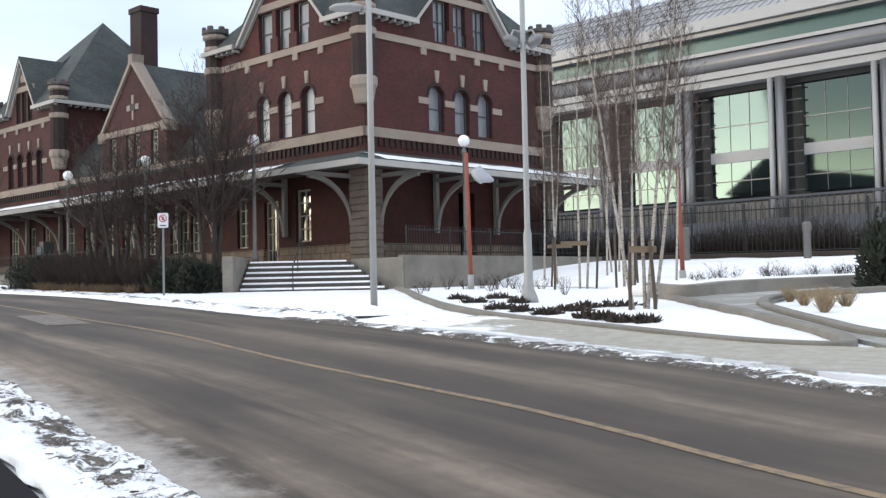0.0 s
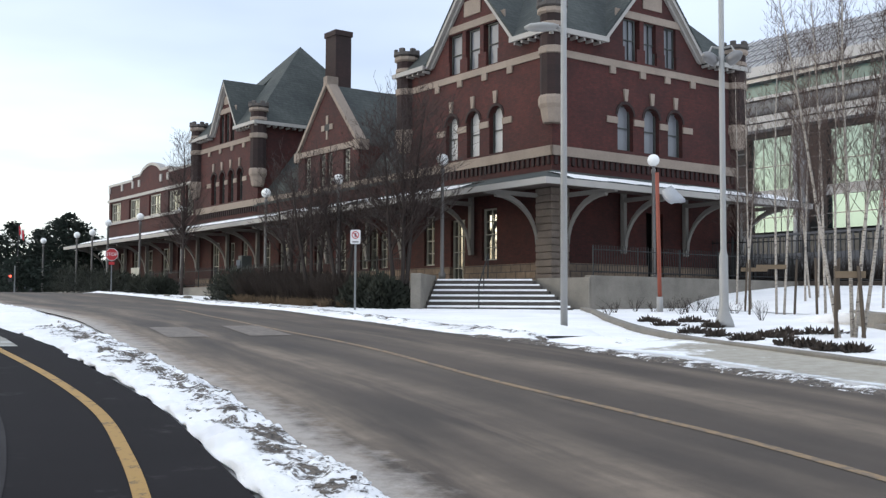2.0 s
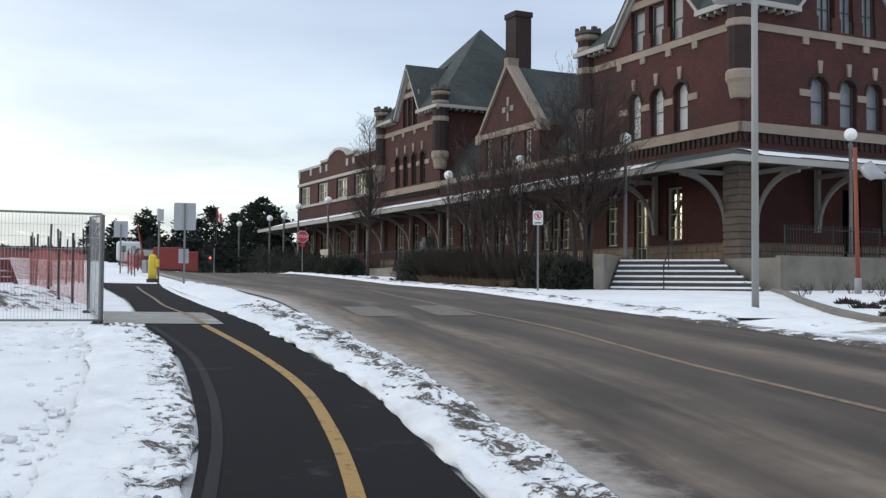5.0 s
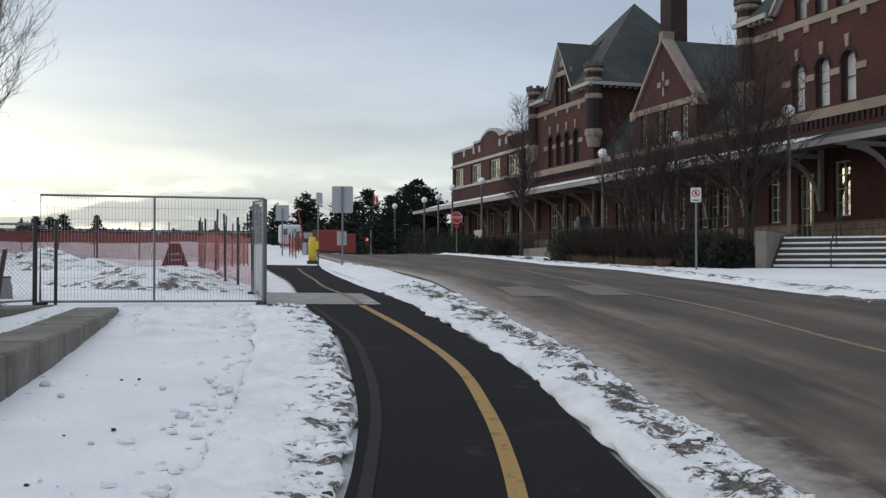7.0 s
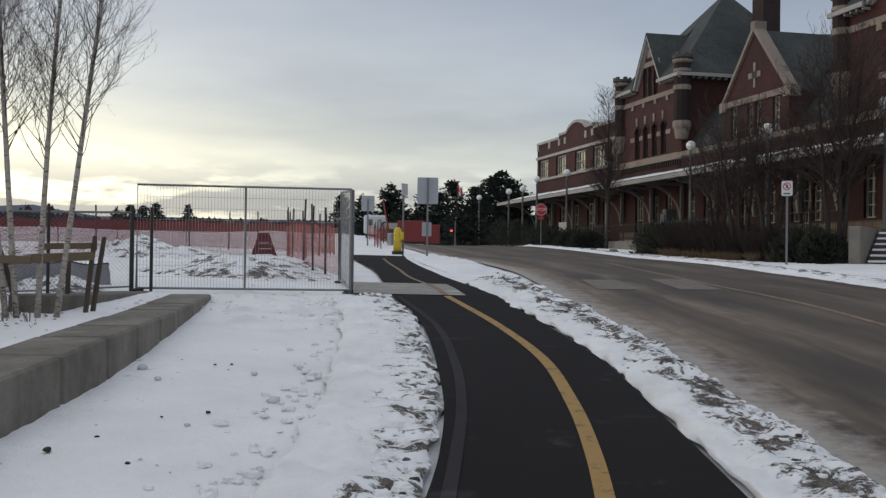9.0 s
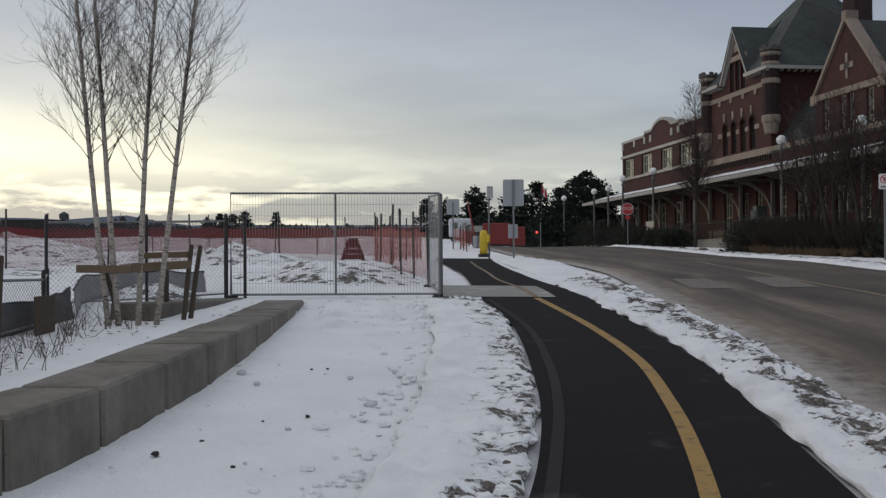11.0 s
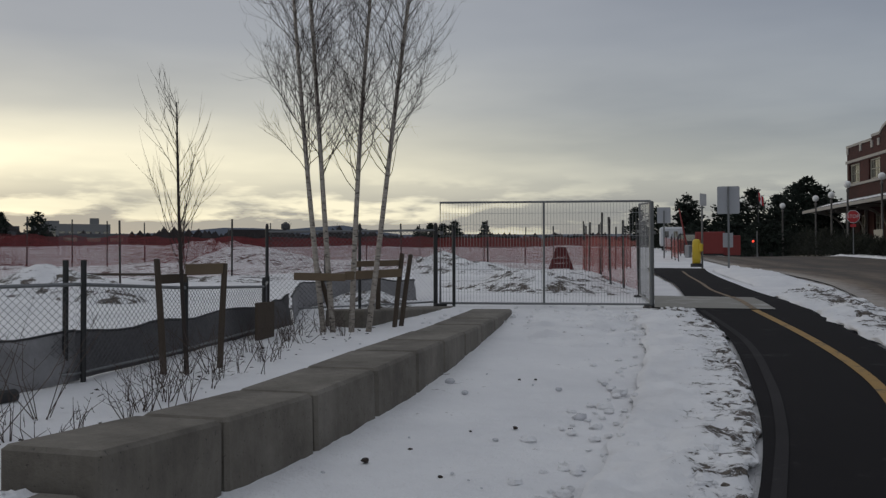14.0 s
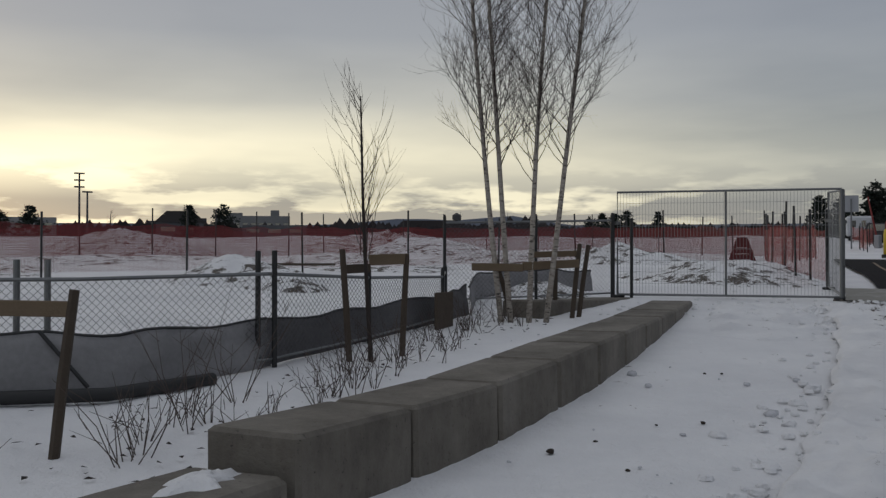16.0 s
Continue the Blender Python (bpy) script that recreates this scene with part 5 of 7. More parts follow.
cols = [16.1 - 6.0 * k for k in range(8)]
for u in cols:
    for du in (0.0, 0.62):
        part("column", MB().tube([H(u - du, -0.25, HB), H(u - du, -0.25, 13.35)], 0.17 if du == 0 else 0.30, 10), PALECLAD if du == 0 else STEELTUBE, hall, smooth=True)
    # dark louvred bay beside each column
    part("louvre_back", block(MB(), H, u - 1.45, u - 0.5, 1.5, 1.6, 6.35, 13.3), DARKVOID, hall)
    for k in range(9):
        part("louvre", MB().tube([H(u - 1.5, 0.6, 6.8 + 0.75 * k), H(u - 0.5, 0.6, 6.8 + 0.75 * k)], 0.045, 5), GALV, hall)
    a, b = u - 5.3, u - 1.42
    for z0, z1 in ((6.72, 8.82), (9.48, 12.95)):
        part("glazing", block(MB(), H, a, b, 1.0, 1.05, z0, z1), MIRRORGLASS, hall, "blue-green mirror glazing")
        for k in range(1, 3):
            part("mullion", block(MB(), H, a + (b - a) * k / 3 - .012, a + (b - a) * k / 3 + .012, 0.96, 1.0, z0, z1), STEELTUBE, hall)
        part("transom", block(MB(), H, a, b, 0.95, 1.0, z0 + (z1 - z0) * 0.45 - .03, z0 + (z1 - z0) * 0.45 + .03), STEELTUBE, hall)
    part("floor_band", block(MB(), H, a - 0.05, b + .02, 0.9, 1.5, 8.82, 9.48), PALECLAD, hall, "white floor band")
# black board under the eaves; its colour stands in for their shade
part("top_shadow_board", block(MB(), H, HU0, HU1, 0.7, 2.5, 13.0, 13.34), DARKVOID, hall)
mb = MB()
x = HU0
while x < HU1:
    mb.tube([H(x, -1.6, 5.1), H(x, -1.6, 6.25)], 0.05, 4)
    x += 0.42
mb.tube([H(HU0, -1.6, 6.28), H(HU1, -1.6, 6.28)], 0.09, 5)
block(mb, H, HU0, HU1, -1.9, -1.3, HB, 5.1)
part("balustrade", mb, FARDARK, hall)


# ---- lamps, posts and signs ----
def pole(h, r0, r1, n=10):
    return MB().lathe([(r0, 0), (r1, h)], n=n)


def globe_lamp(at, h, label="grey lamp post with a white globe on the terrace"):
    lp = thing("globe_lamp", at, label, "lamp post", "globe lamps along the station")
    part("post", MB().lathe([(0.13, 0), (0.13, 0.25), (0.075, 0.32), (0.06, h - 0.5), (0.09, h - 0.46), (0.09, h - 0.34), (0.05, h - 0.3), (0.05, h - 0.22)], n=10), LAMPPOST, lp, smooth=True)
    part("globe", MB().lathe([(0.225 * math.sin(a), h - 0.225 * math.cos(a)) for a in [0.25 + k * (math.pi - 0.27) / 10 for k in range(11)]], n=18), GLOBE, lp, "white opal globe", smooth=True)
    return lp


lamp = globe_lamp(W(1.1, -4.4, FLOOR), 4.42)
for u in (8.6, 15.4, 25.7, 32.3, 38.2):
    copy_thing(lamp, Matrix.Translation(W(u, -4.4, FLOOR)))
copy_thing(lamp, Matrix.Translation(W(-3.55, 1.76, FLOOR)))
for u in (41.4, 44.8, 53.2):
    copy_thing(lamp, Matrix.Translation(W(u, -4.4, FLOOR - 0.45)))

st = thing("street_lamp", on(-1.6, 20.75), "tall thin grey street lamp with a cobra head", "street lamp")
part("pole", MB().lathe([(0.07, 0), (0.062, 4), (0.05, 9.5)], n=10), GREYPOLE, st, smooth=True)
part("base_plate", MB().box((0, 0, 0.03), (0.28, 0.28, 0.06), None, 0.01), GALV, st)
part("arm", MB().tube([(0, 0, 5.85), (-0.12, 0.06, 5.98), (-0.2, 0.1, 6.0)], 0.035, 6), GREYPOLE, st)
hd = MB()
for k, (x, rx, rz) in enumerate(((0.0, .05, .04), (.1, .10, .07), (.3, .15, .09), (.55, .14, .07), (.68, .05, .03))):
    hd.v += [(-0.1 - x, 0.05 + ry * rx * 1.4, 6.0 + (rz * zz)) for ry, zz in ((-1, 0), (-.7, .8), (0, 1.1), (.7, .8), (1, 0), (0.6, -.6), (-.6, -.6))]
    if k:
        hd.f += [((k - 1) * 7 + i, (k - 1) * 7 + (i + 1) % 7, k * 7 + (i + 1) % 7, k * 7 + i) for i in range(7)]
hd.f += [tuple(range(6, -1, -1)), tuple(range(28, 35))]
part("lamp_head", hd, GREYPOLE, st, smooth=True)
soil = MB()
rows = []
for i in range(7):
    for k in range(24):
        a, r = k * math.pi / 12, 0.13 * i
        rows.append((r * 1.5 * math.cos(a), r * math.sin(a), 0.16 * (1 - (i / 6) ** 2) + 0.05 * rough(math.cos(a) * r * 4 + 7, math.sin(a) * r * 4, 3.0) * (i < 6) - 0.03 * (i == 6)))
soil.add(rows, [(i * 24 + k, i * 24 + (k + 1) % 24, i * 24 + 24 + (k + 1) % 24, i * 24 + 24 + k) for i in range(6) for k in range(24)])
solid("snow_mound", MB().add([Vector(p) + on(-2.0, 19.6, 0.04) for p in soil.v], soil.f), DIRTYSNOW, "dirty snow heap at the foot of the lamp", "snow heap", smooth=True)

fl = thing("flood_light_pole", on(1.55, 22.75), "thick grey pole with two floodlights", "light pole")
part("pole", MB().lathe([(0.21, 0.0), (0.19, 0.1), (0.12, 0.28), (0.095, 0.5), (0.09, 1.45), (0.062, 1.6), (0.052, 10.5)], n=14), GREYPOLE, fl, smooth=True)
for sx in (-1, 1):
    part("floodlight", MB().lathe([(0.06, -0.30), (0.17, -0.26), (0.19, -0.1), (0.17, 0.08), (0.08, 0.22), (0.03, 0.25)], (0, 0, 0), 12), STEELTUBE, fl, smooth=True).matrix_local = \
        Matrix.Translation((sx * 0.27, -0.1, 5.62)) @ Matrix.Rotation(radians(62 * sx), 4, "Y") @ Matrix.Rotation(radians(30), 4, "X") @ Matrix.Scale(0.68, 4)
    part("arm", MB().tube([(0, 0, 5.82), (sx * 0.2, -0.03, 5.86), (sx * 0.27, -0.1, 5.7)], 0.025, 6), GREYPOLE, fl)

for x, y, h, wrap in ((0.4, 32.8, 4.25, True), (6.47, 30.5, 3.45, False)):
    op = thing("orange_post", on(x, y), "orange painted steel post on a grey foot", "post", "orange posts")
    part("shaft", MB().tube([(0, 0, 0.45), (-0.06, 0, h)], [0.066, 0.062], 10), ORANGEPOST, op, smooth=True)
    part("foot", MB().lathe([(0.10, 0), (0.095, 0.46)], n=10), GREYPOLE, op, smooth=True)
    if wrap:
        wr = MB()
        rows = []
        for i in range(6):
            for k in range(10):
                a = k * math.pi / 5
                r = (0.08, 0.18, 0.24, 0.2, 0.12, 0.04)[i] * (1 + 0.35 * math.sin(3 * a + i))
                rows.append((0.08 + i * 0.14 + 0, r * math.cos(a), h - 0.62 - 0.05 * i + r * math.sin(a)))
        wr.add(rows, [(i * 10 + k, i * 10 + (k + 1) % 10, i * 10 + 10 + (k + 1) % 10, i * 10 + 10 + k) for i in range(5) for k in range(10)] + [tuple(range(9, -1, -1)), tuple(range(50, 60))])
        part("wrapped_head", wr, SIGNBACK, op, "lamp head wrapped in grey plastic", smooth=True)


def plate(w_, h, z, th=0.012, bev=0.04):
    """A sign plate with rounded corners, facing -y."""
    pts = []
    for cx_, cz_, a0 in ((w_ / 2 - bev, h / 2 - bev, 0), (-w_ / 2 + bev, h / 2 - bev, 90), (-w_ / 2 + bev, -h / 2 + bev, 180), (w_ / 2 - bev, -h / 2 + bev, 270)):
        pts += [(cx_ + bev * math.cos(radians(a0 + k * 30)), 0, z + cz_ + bev * math.sin(radians(a0 + k * 30))) for k in range(4)]
    return MB().prism(pts, (0, -th, 0), (0, 0, 0))


def facing(x, y, turn=0.0):
    return Matrix.Translation(on(x, y)) @ Matrix.Rotation(math.atan2(-x, y) + radians(turn), 4, "Z")


np_ = thing("parking_sign", facing(-9.0, 32.15, -8), "white no-parking sign with a red ring on a grey post", "sign")
part("post", MB().box((0, 0.03, 1.25), (0.06, 0.05, 2.5)), GALV, np_)
pl_ = part("plate", plate(0.32, 0.45, 2.3), WHITE, np_)
ring = MB()
rows = [((r * math.cos(k * math.pi / 10)), y_, 2.36 + r * math.sin(k * math.pi / 10)) for r, y_ in ((0.12, -0.016), (0.092, -0.016)) for k in range(20)]
ring.add(rows, [(k, (k + 1) % 20, 20 + (k + 1) % 20, 20 + k) for k in range(20)])
part("ring", ring, STOPRED, pl_)
part("bar", MB().box((0, -0.016, 2.36), (0.2, 0.003, 0.028), Matrix.Rotation(radians(45), 4, "Y")), STOPRED, pl_)
part("mark", MB().box((0, -0.0145, 2.36), (0.055, 0.002, 0.11)), BLACK, pl_)
part("bar", MB().box((0, -0.0145, 2.14), (0.2, 0.003, 0.035)), BLACK, pl_)

ss = thing("stop_sign", facing(-28.7, 53.1), "red octagonal stop sign on a steel post", "sign")
part("post", MB().box((0, 0.04, 1.2), (0.06, 0.05, 2.4)), GALV, ss)
part("border", MB().prism([(0.36 * math.cos(radians(22.5 + 45 * k)), 0, 2.16 + 0.36 * math.sin(radians(22.5 + 45 * k))) for k in range(8)], (0, -0.010, 0), (0, 0, 0)), WHITE, ss)
pl_ = part("plate", MB().prism([(0.33 * math.cos(radians(22.5 + 45 * k)), 0, 2.16 + 0.33 * math.sin(radians(22.5 + 45 * k))) for k in range(8)], (0, -0.018, 0), (0, -.011, 0)), STOPRED, ss)
tx = bpy.data.curves.new("lettering", "FONT")
tx.body, tx.size, tx.align_x, tx.align_y, tx.extrude = "STOP", 0.25, "CENTER", "CENTER", 0.001
tx.materials.append(WHITE)
to = new("lettering", tx)
to.parent = pl_
to.matrix_local = Matrix.Translation((0, -0.021, 2.16)) @ Matrix.Rotation(radians(90), 4, "X")
part("tab", MB().box((0, -0.012, 1.68), (0.3, 0.012, 0.16)), STOPRED, ss)

ws = thing("road_sign", facing(-18.93, 27.47), "blank grey back of a traffic sign on a steel post", "sign")
part("post", MB().box((0, -0.04, 1.3), (0.06, 0.05, 2.62)), GALV, ws)
part("plate", plate(0.66, 0.84, 2.2), SIGNBACK, ws)
part("small_plate", MB().box((-0.02, 0.03, 0.98), (0.30, 0.015, 0.44), None, 0.005), SIGNBACK, ws)
for dz in (-0.25, 0.25):
    part("bolt", MB().lathe([(0.02, 0), (0.02, 0.02)], (0, -0.08, 2.2 + dz), 6), GALV, ws)
s2 = thing("road_sign", facing(-23.64, 32.73, 62), "narrow sign seen edge-on on a steel post", "sign")
part("post", MB().box((0, 0.04, 1.38), (0.06, 0.05, 2.76)), GALV, s2)
part("plate", plate(0.5, 0.45, 2.55), WHITE, s2)
s3 = thing("road_sign", facing(-35.8, 46.1), "grey back of a far traffic sign", "sign")
part("post", MB().box((0, -0.04, 1.3), (0.08, 0.05, 2.6)), GALV, s3)
part("plate", plate(0.72, 0.86, 2.35), SIGNBACK, s3)

bd = thing("marker_bollard", on(-23.85, 32.6, 0.05), "yellow plastic marker bollard with a dark foot", "bollard")
part("body", MB().lathe([(0.16, 0.12), (0.155, 0.85), (0.14, 0.98), (0.07, 1.04)], n=14), YELLOWPL, bd, smooth=True)
part("foot", MB().lathe([(0.22, 0), (0.22, 0.12), (0.20, 0.13)], n=14), BLACK, bd)
part("side_arm", MB().box((0.2, 0, 0.72), (0.14, 0.14, 0.3), None, 0.03), YELLOWPL, bd)
ra = thing("road_barrier", on(-36.1, 48.4), "red barrier arm standing raised and leaning", "barrier")
part("arm", MB().tube([(0.15, 0, 0.4), (-0.35, -0.1, 2.75)], [0.06, 0.035], 6), REDBOX, ra)
part("housing", MB().box((0.18, 0, 0.35), (0.3, 0.3, 0.7), None, 0.03), SIGNBACK, ra)

for x, y, w_, h_, lb in ((-42.0, 59.0, 1.9, 1.45, "red site container with ribbed sides"), (-40.9, 59.9, 1.1, 1.3, "second red site container")):
    cn = thing("site_container", facing(x, y), lb, "container", "red containers")
    part("body", MB().box((0, 0, h_ / 2 + .1), (w_, 2.2, h_), None, 0.04), REDBOX, cn)
    for k in range(7):
        part("rib", MB().box((-w_ / 2 + w_ * (k + .5) / 7, -1.115, h_ / 2 + .1), (0.06, 0.03, h_ - .15)), REDBOX, cn)
    part("skid", MB().box((0, 0, 0.05), (w_ * .9, 2.1, 0.1)), BLACK, cn)
tr = thing("site_trailer", facing(-47.6, 62.2), "white site trailer with two small windows", "trailer")
part("body", MB().box((0, 0, 1.0), (1.7, 3.0, 1.35), None, 0.12), WHITEVAN, tr)
for dx in (-0.35, 0.3):
    part("window", MB().box((dx, -1.51, 1.15), (0.3, 0.02, 0.45)), GLASS, tr)
for dx in (-0.6, 0.6):
    part("wheel", MB().tube([(dx - .1, -0.9, 0.28), (dx + .1, -0.9, 0.28)], 0.28, 12), TYRE, tr)
car = thing("parked_car", facing(-44.9, 60.6), "dark parked car seen from the front", "car")
part("body", MB().prism([(-.85, 0, .25), (.85, 0, .25), (.88, 0, .75), (.66, 0, 1.3), (-.66, 0, 1.3), (-.88, 0, .75)], (0, -1.8, 0), (0, 1.8, 0)), FARDARK, car)
part("windscreen", MB().prism([(-.68, 0, .8), (.68, 0, .8), (.56, 0, 1.22), (-.56, 0, 1.22)], (0, -1.83, 0), (0, -1.8, 0)), GLASS, car)
for dx in (-.7, .7):
    part("wheel", MB().tube([(dx - .1, -1.2, .3), (dx + .1, -1.2, .3)], .3, 12), TYRE, car)
sg = thing("signal_post", facing(-38.4, 59.0), "short post with a small red signal lamp", "signal")
part("post", MB().tube([(0, 0, 0), (0, 0, 1.7)], 0.05, 6), GALV, sg)
part("housing", MB().box((-0.25, 0, 0.95), (0.26, 0.2, 0.5), None, 0.02), BLACK, sg)


def lamp_red(net, b, co):
    put(net, b, "Base Color", (0.5, 0.02, 0.01, 1))
    put(net, b, "Emission Color", (1.0, 0.06, 0.03, 1))
    put(net, b, "Emission Strength", 4.0)


part("lens", MB().lathe([(0.07, 0), (0.05, 0.03)], (0, 0, 0), 10), material("red_signal", lamp_red), sg).matrix_local = Matrix.Translation((-0.25, -0.1, 1.05)) @ Matrix.Rotation(radians(90), 4, "X")

fp = thing("flag_pole", Matrix.Translation(on(-51.9, 80.0)) @ Matrix.Diagonal((0.55, 0.55, 0.92, 1)), "flag pole with a red and white flag", "flag pole")
part("pole", MB().lathe([(0.07, 0), (0.04, 6.6)], n=8), FARDARK, fp)
fm = MB()
for c0, c1, nm, mt in ((0.0, 0.55, "red_band", FLAGRED), (0.55, 1.5, "white_band", WHITE), (1.5, 2.0, "red_band", FLAGRED)):
    fb = MB()
    rows = []
    for i in range(5):
        for k in range(5):
            x, q = c0 + (c1 - c0) * i / 4, k / 4
            rows.append((0.05 + x * 0.42, 0.14 * math.sin(x * 3.5 + q), 6.4 - 0.85 * q - 0.45 * x * 0.6))
    fb.add(rows, [(i * 5 + k, i * 5 + k + 1, i * 5 + 6 + k, i * 5 + 5 + k) for i in range(4) for k in range(4)])
    part(nm, fb, mt, fp)
part("leaf", MB().prism([(0.47 + 0.14 * math.cos(a) * (1 if k % 2 else .6), 0, 5.72 + 0.22 * math.sin(a) * (1 if k % 2 else .6)) for k, a in enumerate([i * math.pi / 5 for i in range(10)])], (0, -0.14, 0), (0, -.13, 0)), FLAGRED, fp)


# ---- block wall beside the snow field ----
def block_wall(name, line, length, top, label, sub=0.0):
    """Cast blocks laid end to end, their tops following the line's heights."""
    wl = thing(name, (0, 0, 0), label, "block wall", kind="structure")
    pts = spline(line, 30)
    run, nxt, seams = 0.0, 0.0, []
    for i, p in enumerate(pts):
        if i:
            run += float(np.linalg.norm(p - pts[i - 1]))
        if run >= nxt - 1e-6:
            seams.append(p)
            nxt += length
    rng = random.Random(5)
    for a, b in zip(seams, seams[1:]):
        m_, t = (a + b) / 2, b - a
        ln = float(np.linalg.norm(t))
        ang = math.atan2(t[1], t[0])
        za, zb = top(a), top(b)
        nrm = np.array([-t[1], t[0]]) / ln
        c = m_ + nrm * 0.305
        slope = math.atan2(zb - za, ln)
        blk = MB().box((0, 0, 0), (ln - 0.042, 0.61, 0.61), None, 0.024)
        jt = part("joint", MB().box((ln / 2, 0, -0.01), (0.06, 0.56, 0.56)), MULCH, wl)
        ob = part("cast_block", blk, BLOCK, wl)
        ob.matrix_local = Matrix.Translation((c[0], c[1], (za + zb) / 2 - 0.305 + rng.uniform(-.006, .006))) @ Matrix.Rotation(ang, 4, "Z") @ Matrix.Rotation(-slope, 4, "Y")
        jt.matrix_local = ob.matrix_local.copy()
    return wl


WALL_TOP = ((5.6, 6.6, 7.6, 8.6, 9.6, 10.8, 13.0, 17.3), (0.785, 0.79, 0.82, 0.88, 0.93, 0.955, 1.0, 1.075))
block_wall("block_wall", [(-5.17, 2.27), (-5.74, 3.26), (-6.29, 4.26), (-6.86, 5.18), (-7.5, 6.1), (-8.2, 7.02), (-9.6, 8.8), (-11.0, 10.5), (-12.25, 11.95)], 1.115,
           lambda p: float(np.interp(math.hypot(p[0], p[1]), *WALL_TOP)), "row of big grey cast concrete blocks in snow")
low_block = solid("low_block", MB().box((0, 0, 0), (1.25, 0.62, 0.6), None, 0.03), BLOCK, "lower concrete block dusted with snow", "concrete block")
low_block.matrix_world = Matrix.Translation((-5.1, 1.55, 0.29)) @ Matrix.Rotation(radians(123), 4, "Z")
cap = MB()
rows = []
for i in range(7):
    for k in range(18):
        a, t = k * math.pi / 9, i / 6
        q = .75 + .9 * rough(math.cos(a) * 1.7 + 4, math.sin(a) * 1.7, 1.6)
        rows.append((.36 * t * q * math.cos(a), .17 * t * q * math.sin(a), .045 * (1 - t * t) + .02 * rough(t * 5, a * 2, 1.3) * (0 < i < 6) - .006 * (i == 6)))
cap.add(rows, [(i * 18 + k, i * 18 + (k + 1) % 18, i * 18 + 18 + (k + 1) % 18, i * 18 + 18 + k) for i in range(6) for k in range(18)])
snow_patch = solid("snow_patch", cap, SNOW, "thin cap of snow lying on the low block", "snow patch", smooth=True)
snow_patch.matrix_world = Matrix.Translation((-5.27, 1.83, 0.593)) @ Matrix.Rotation(radians(123), 4, "Z")
block_wall("cross_wall", [(-13.9, 11.6), (-12.8, 9.4), (-11.75, 7.3)], 1.22, lambda p: float(np.interp(math.hypot(p[0], p[1]), (14.0, 16.5), (1.14, 1.06))), "grey concrete block wall across the planting bed")

# ---- fences ----
def mesh_panel(name, a, b, h, label, gap=0.05, mid=True, group="temporary fence panels"):
    """A welded mesh panel in a tube frame between two plan points."""
    a, b = on(*a, 0.06), on(*b, 0.06)
    pn = thing(name, a, label, "fence panel", group)
    d = b - a
    ln = Vector((d.x, d.y, 0)).length
    up_ = Vector((0, 0, h))
    part("frame", MB().tube([Vector((0, 0, 0)), up_, d + up_, d, Vector((0, 0, 0))], 0.021, 6), GALV, pn)
    if mid:
        part("upright", MB().tube([d * 0.5, d * 0.5 + up_], 0.019, 6), GALV, pn)
    wires = MB()
    for k in range(1, int(ln / gap)):
        p = d * (k * gap / ln)
        wires.tube([p, p + up_], 0.0026, 3, False)
    for k in range(1, 9):
        z = Vector((0, 0, h * k / 9))
        wires.tube([z, d + z], 0.0026, 3, False)
    tagged(part("mesh", wires, PALEWIRE, pn, fix=False), kind="stuff")
    for p in (Vector((0, 0, 0)), d):
        part("clamp", MB().box(p + Vector((0, 0, h * .7)), (0.07, 0.07, 0.05)), GALV, pn)
        part("foot", MB().box(p + Vector((0, 0, -0.03)), (0.14, 0.2, 0.05), None, 0.015), DARKPOST, pn)
    return pn


mesh_panel("temporary_fence", (-13.36, 11.3), (-10.82, 13.52), 1.64, "galvanised temporary fence panel with fine wire mesh")
mesh_panel("temporary_fence", (-10.84, 13.6), (-12.36, 15.15), 1.62, "galvanised fence panel standing along the path", 0.075, False)
for x, y in ((-13.16, 11.42), (-10.80, 13.50)):
    solid("fence_post", MB().tube([on(x, y, -0.1), on(x, y, 1.28 if x < -12 else 1.70)], 0.026, 6), DARKPOST if x < -12 else GALV, "dark steel post at the fence corner", "post")


def chain_fence(name, pts, heights, label, skip=(), cell=0.05):
    """Posts, rails and diagonal wires; the top follows the heights given for the points."""
    fc_ = thing(name, (0, 0, 0), label, "chain-link fence")
    for i, (p, q) in enumerate(zip(pts, pts[1:])):
        a, b = on(*p), on(*q)
        d = b - a
        ln = Vector((d.x, d.y)).length
        h0, h1 = heights[i], heights[i + 1]
        part("top_rail", MB().tube([a + Vector((0, 0, h0)), b + Vector((0, 0, h1))], 0.02, 6), GALV, fc_)
        part("bottom_rail", MB().tube([a + Vector((0, 0, .08)), b + Vector((0, 0, .08))], 0.014, 5), GALV, fc_)
        wires = MB()
        hh = max(h0, h1) - 0.1
        for sgn in (1, -1):
            s = -hh
            while s < ln:
                s0, s1 = max(0, s), min(ln, s + hh)
                if s1 - s0 > 0.02:
                    ends = []
                    for s_ in (s0, s1):
                        z = (s_ - s if sgn > 0 else hh - s_ + s) / hh * (h0 + (h1 - h0) * s_ / ln - 0.1)
                        ends.append(a + d * (s_ / ln) + Vector((0, 0, .08 + z)))
                    wires.tube(ends, 0.0023, 3, False)
                s += cell * 1.42
        tagged(part("wire_mesh", wires, DARKWIRE, fc_, fix=False), kind="stuff")
        if i not in skip:
            part("post", MB().lathe([(0.025, -.1), (0.025, h0 + .08), (0.015, h0 + .12)], a, 8), DARKPOST, fc_)
    h = heights[-1]
    part("post", MB().lathe([(0.035, -.1), (0.035, h + .08), (0.02, h + .12)], on(*pts[-1]), 8), DARKPOST, fc_)
    return fc_


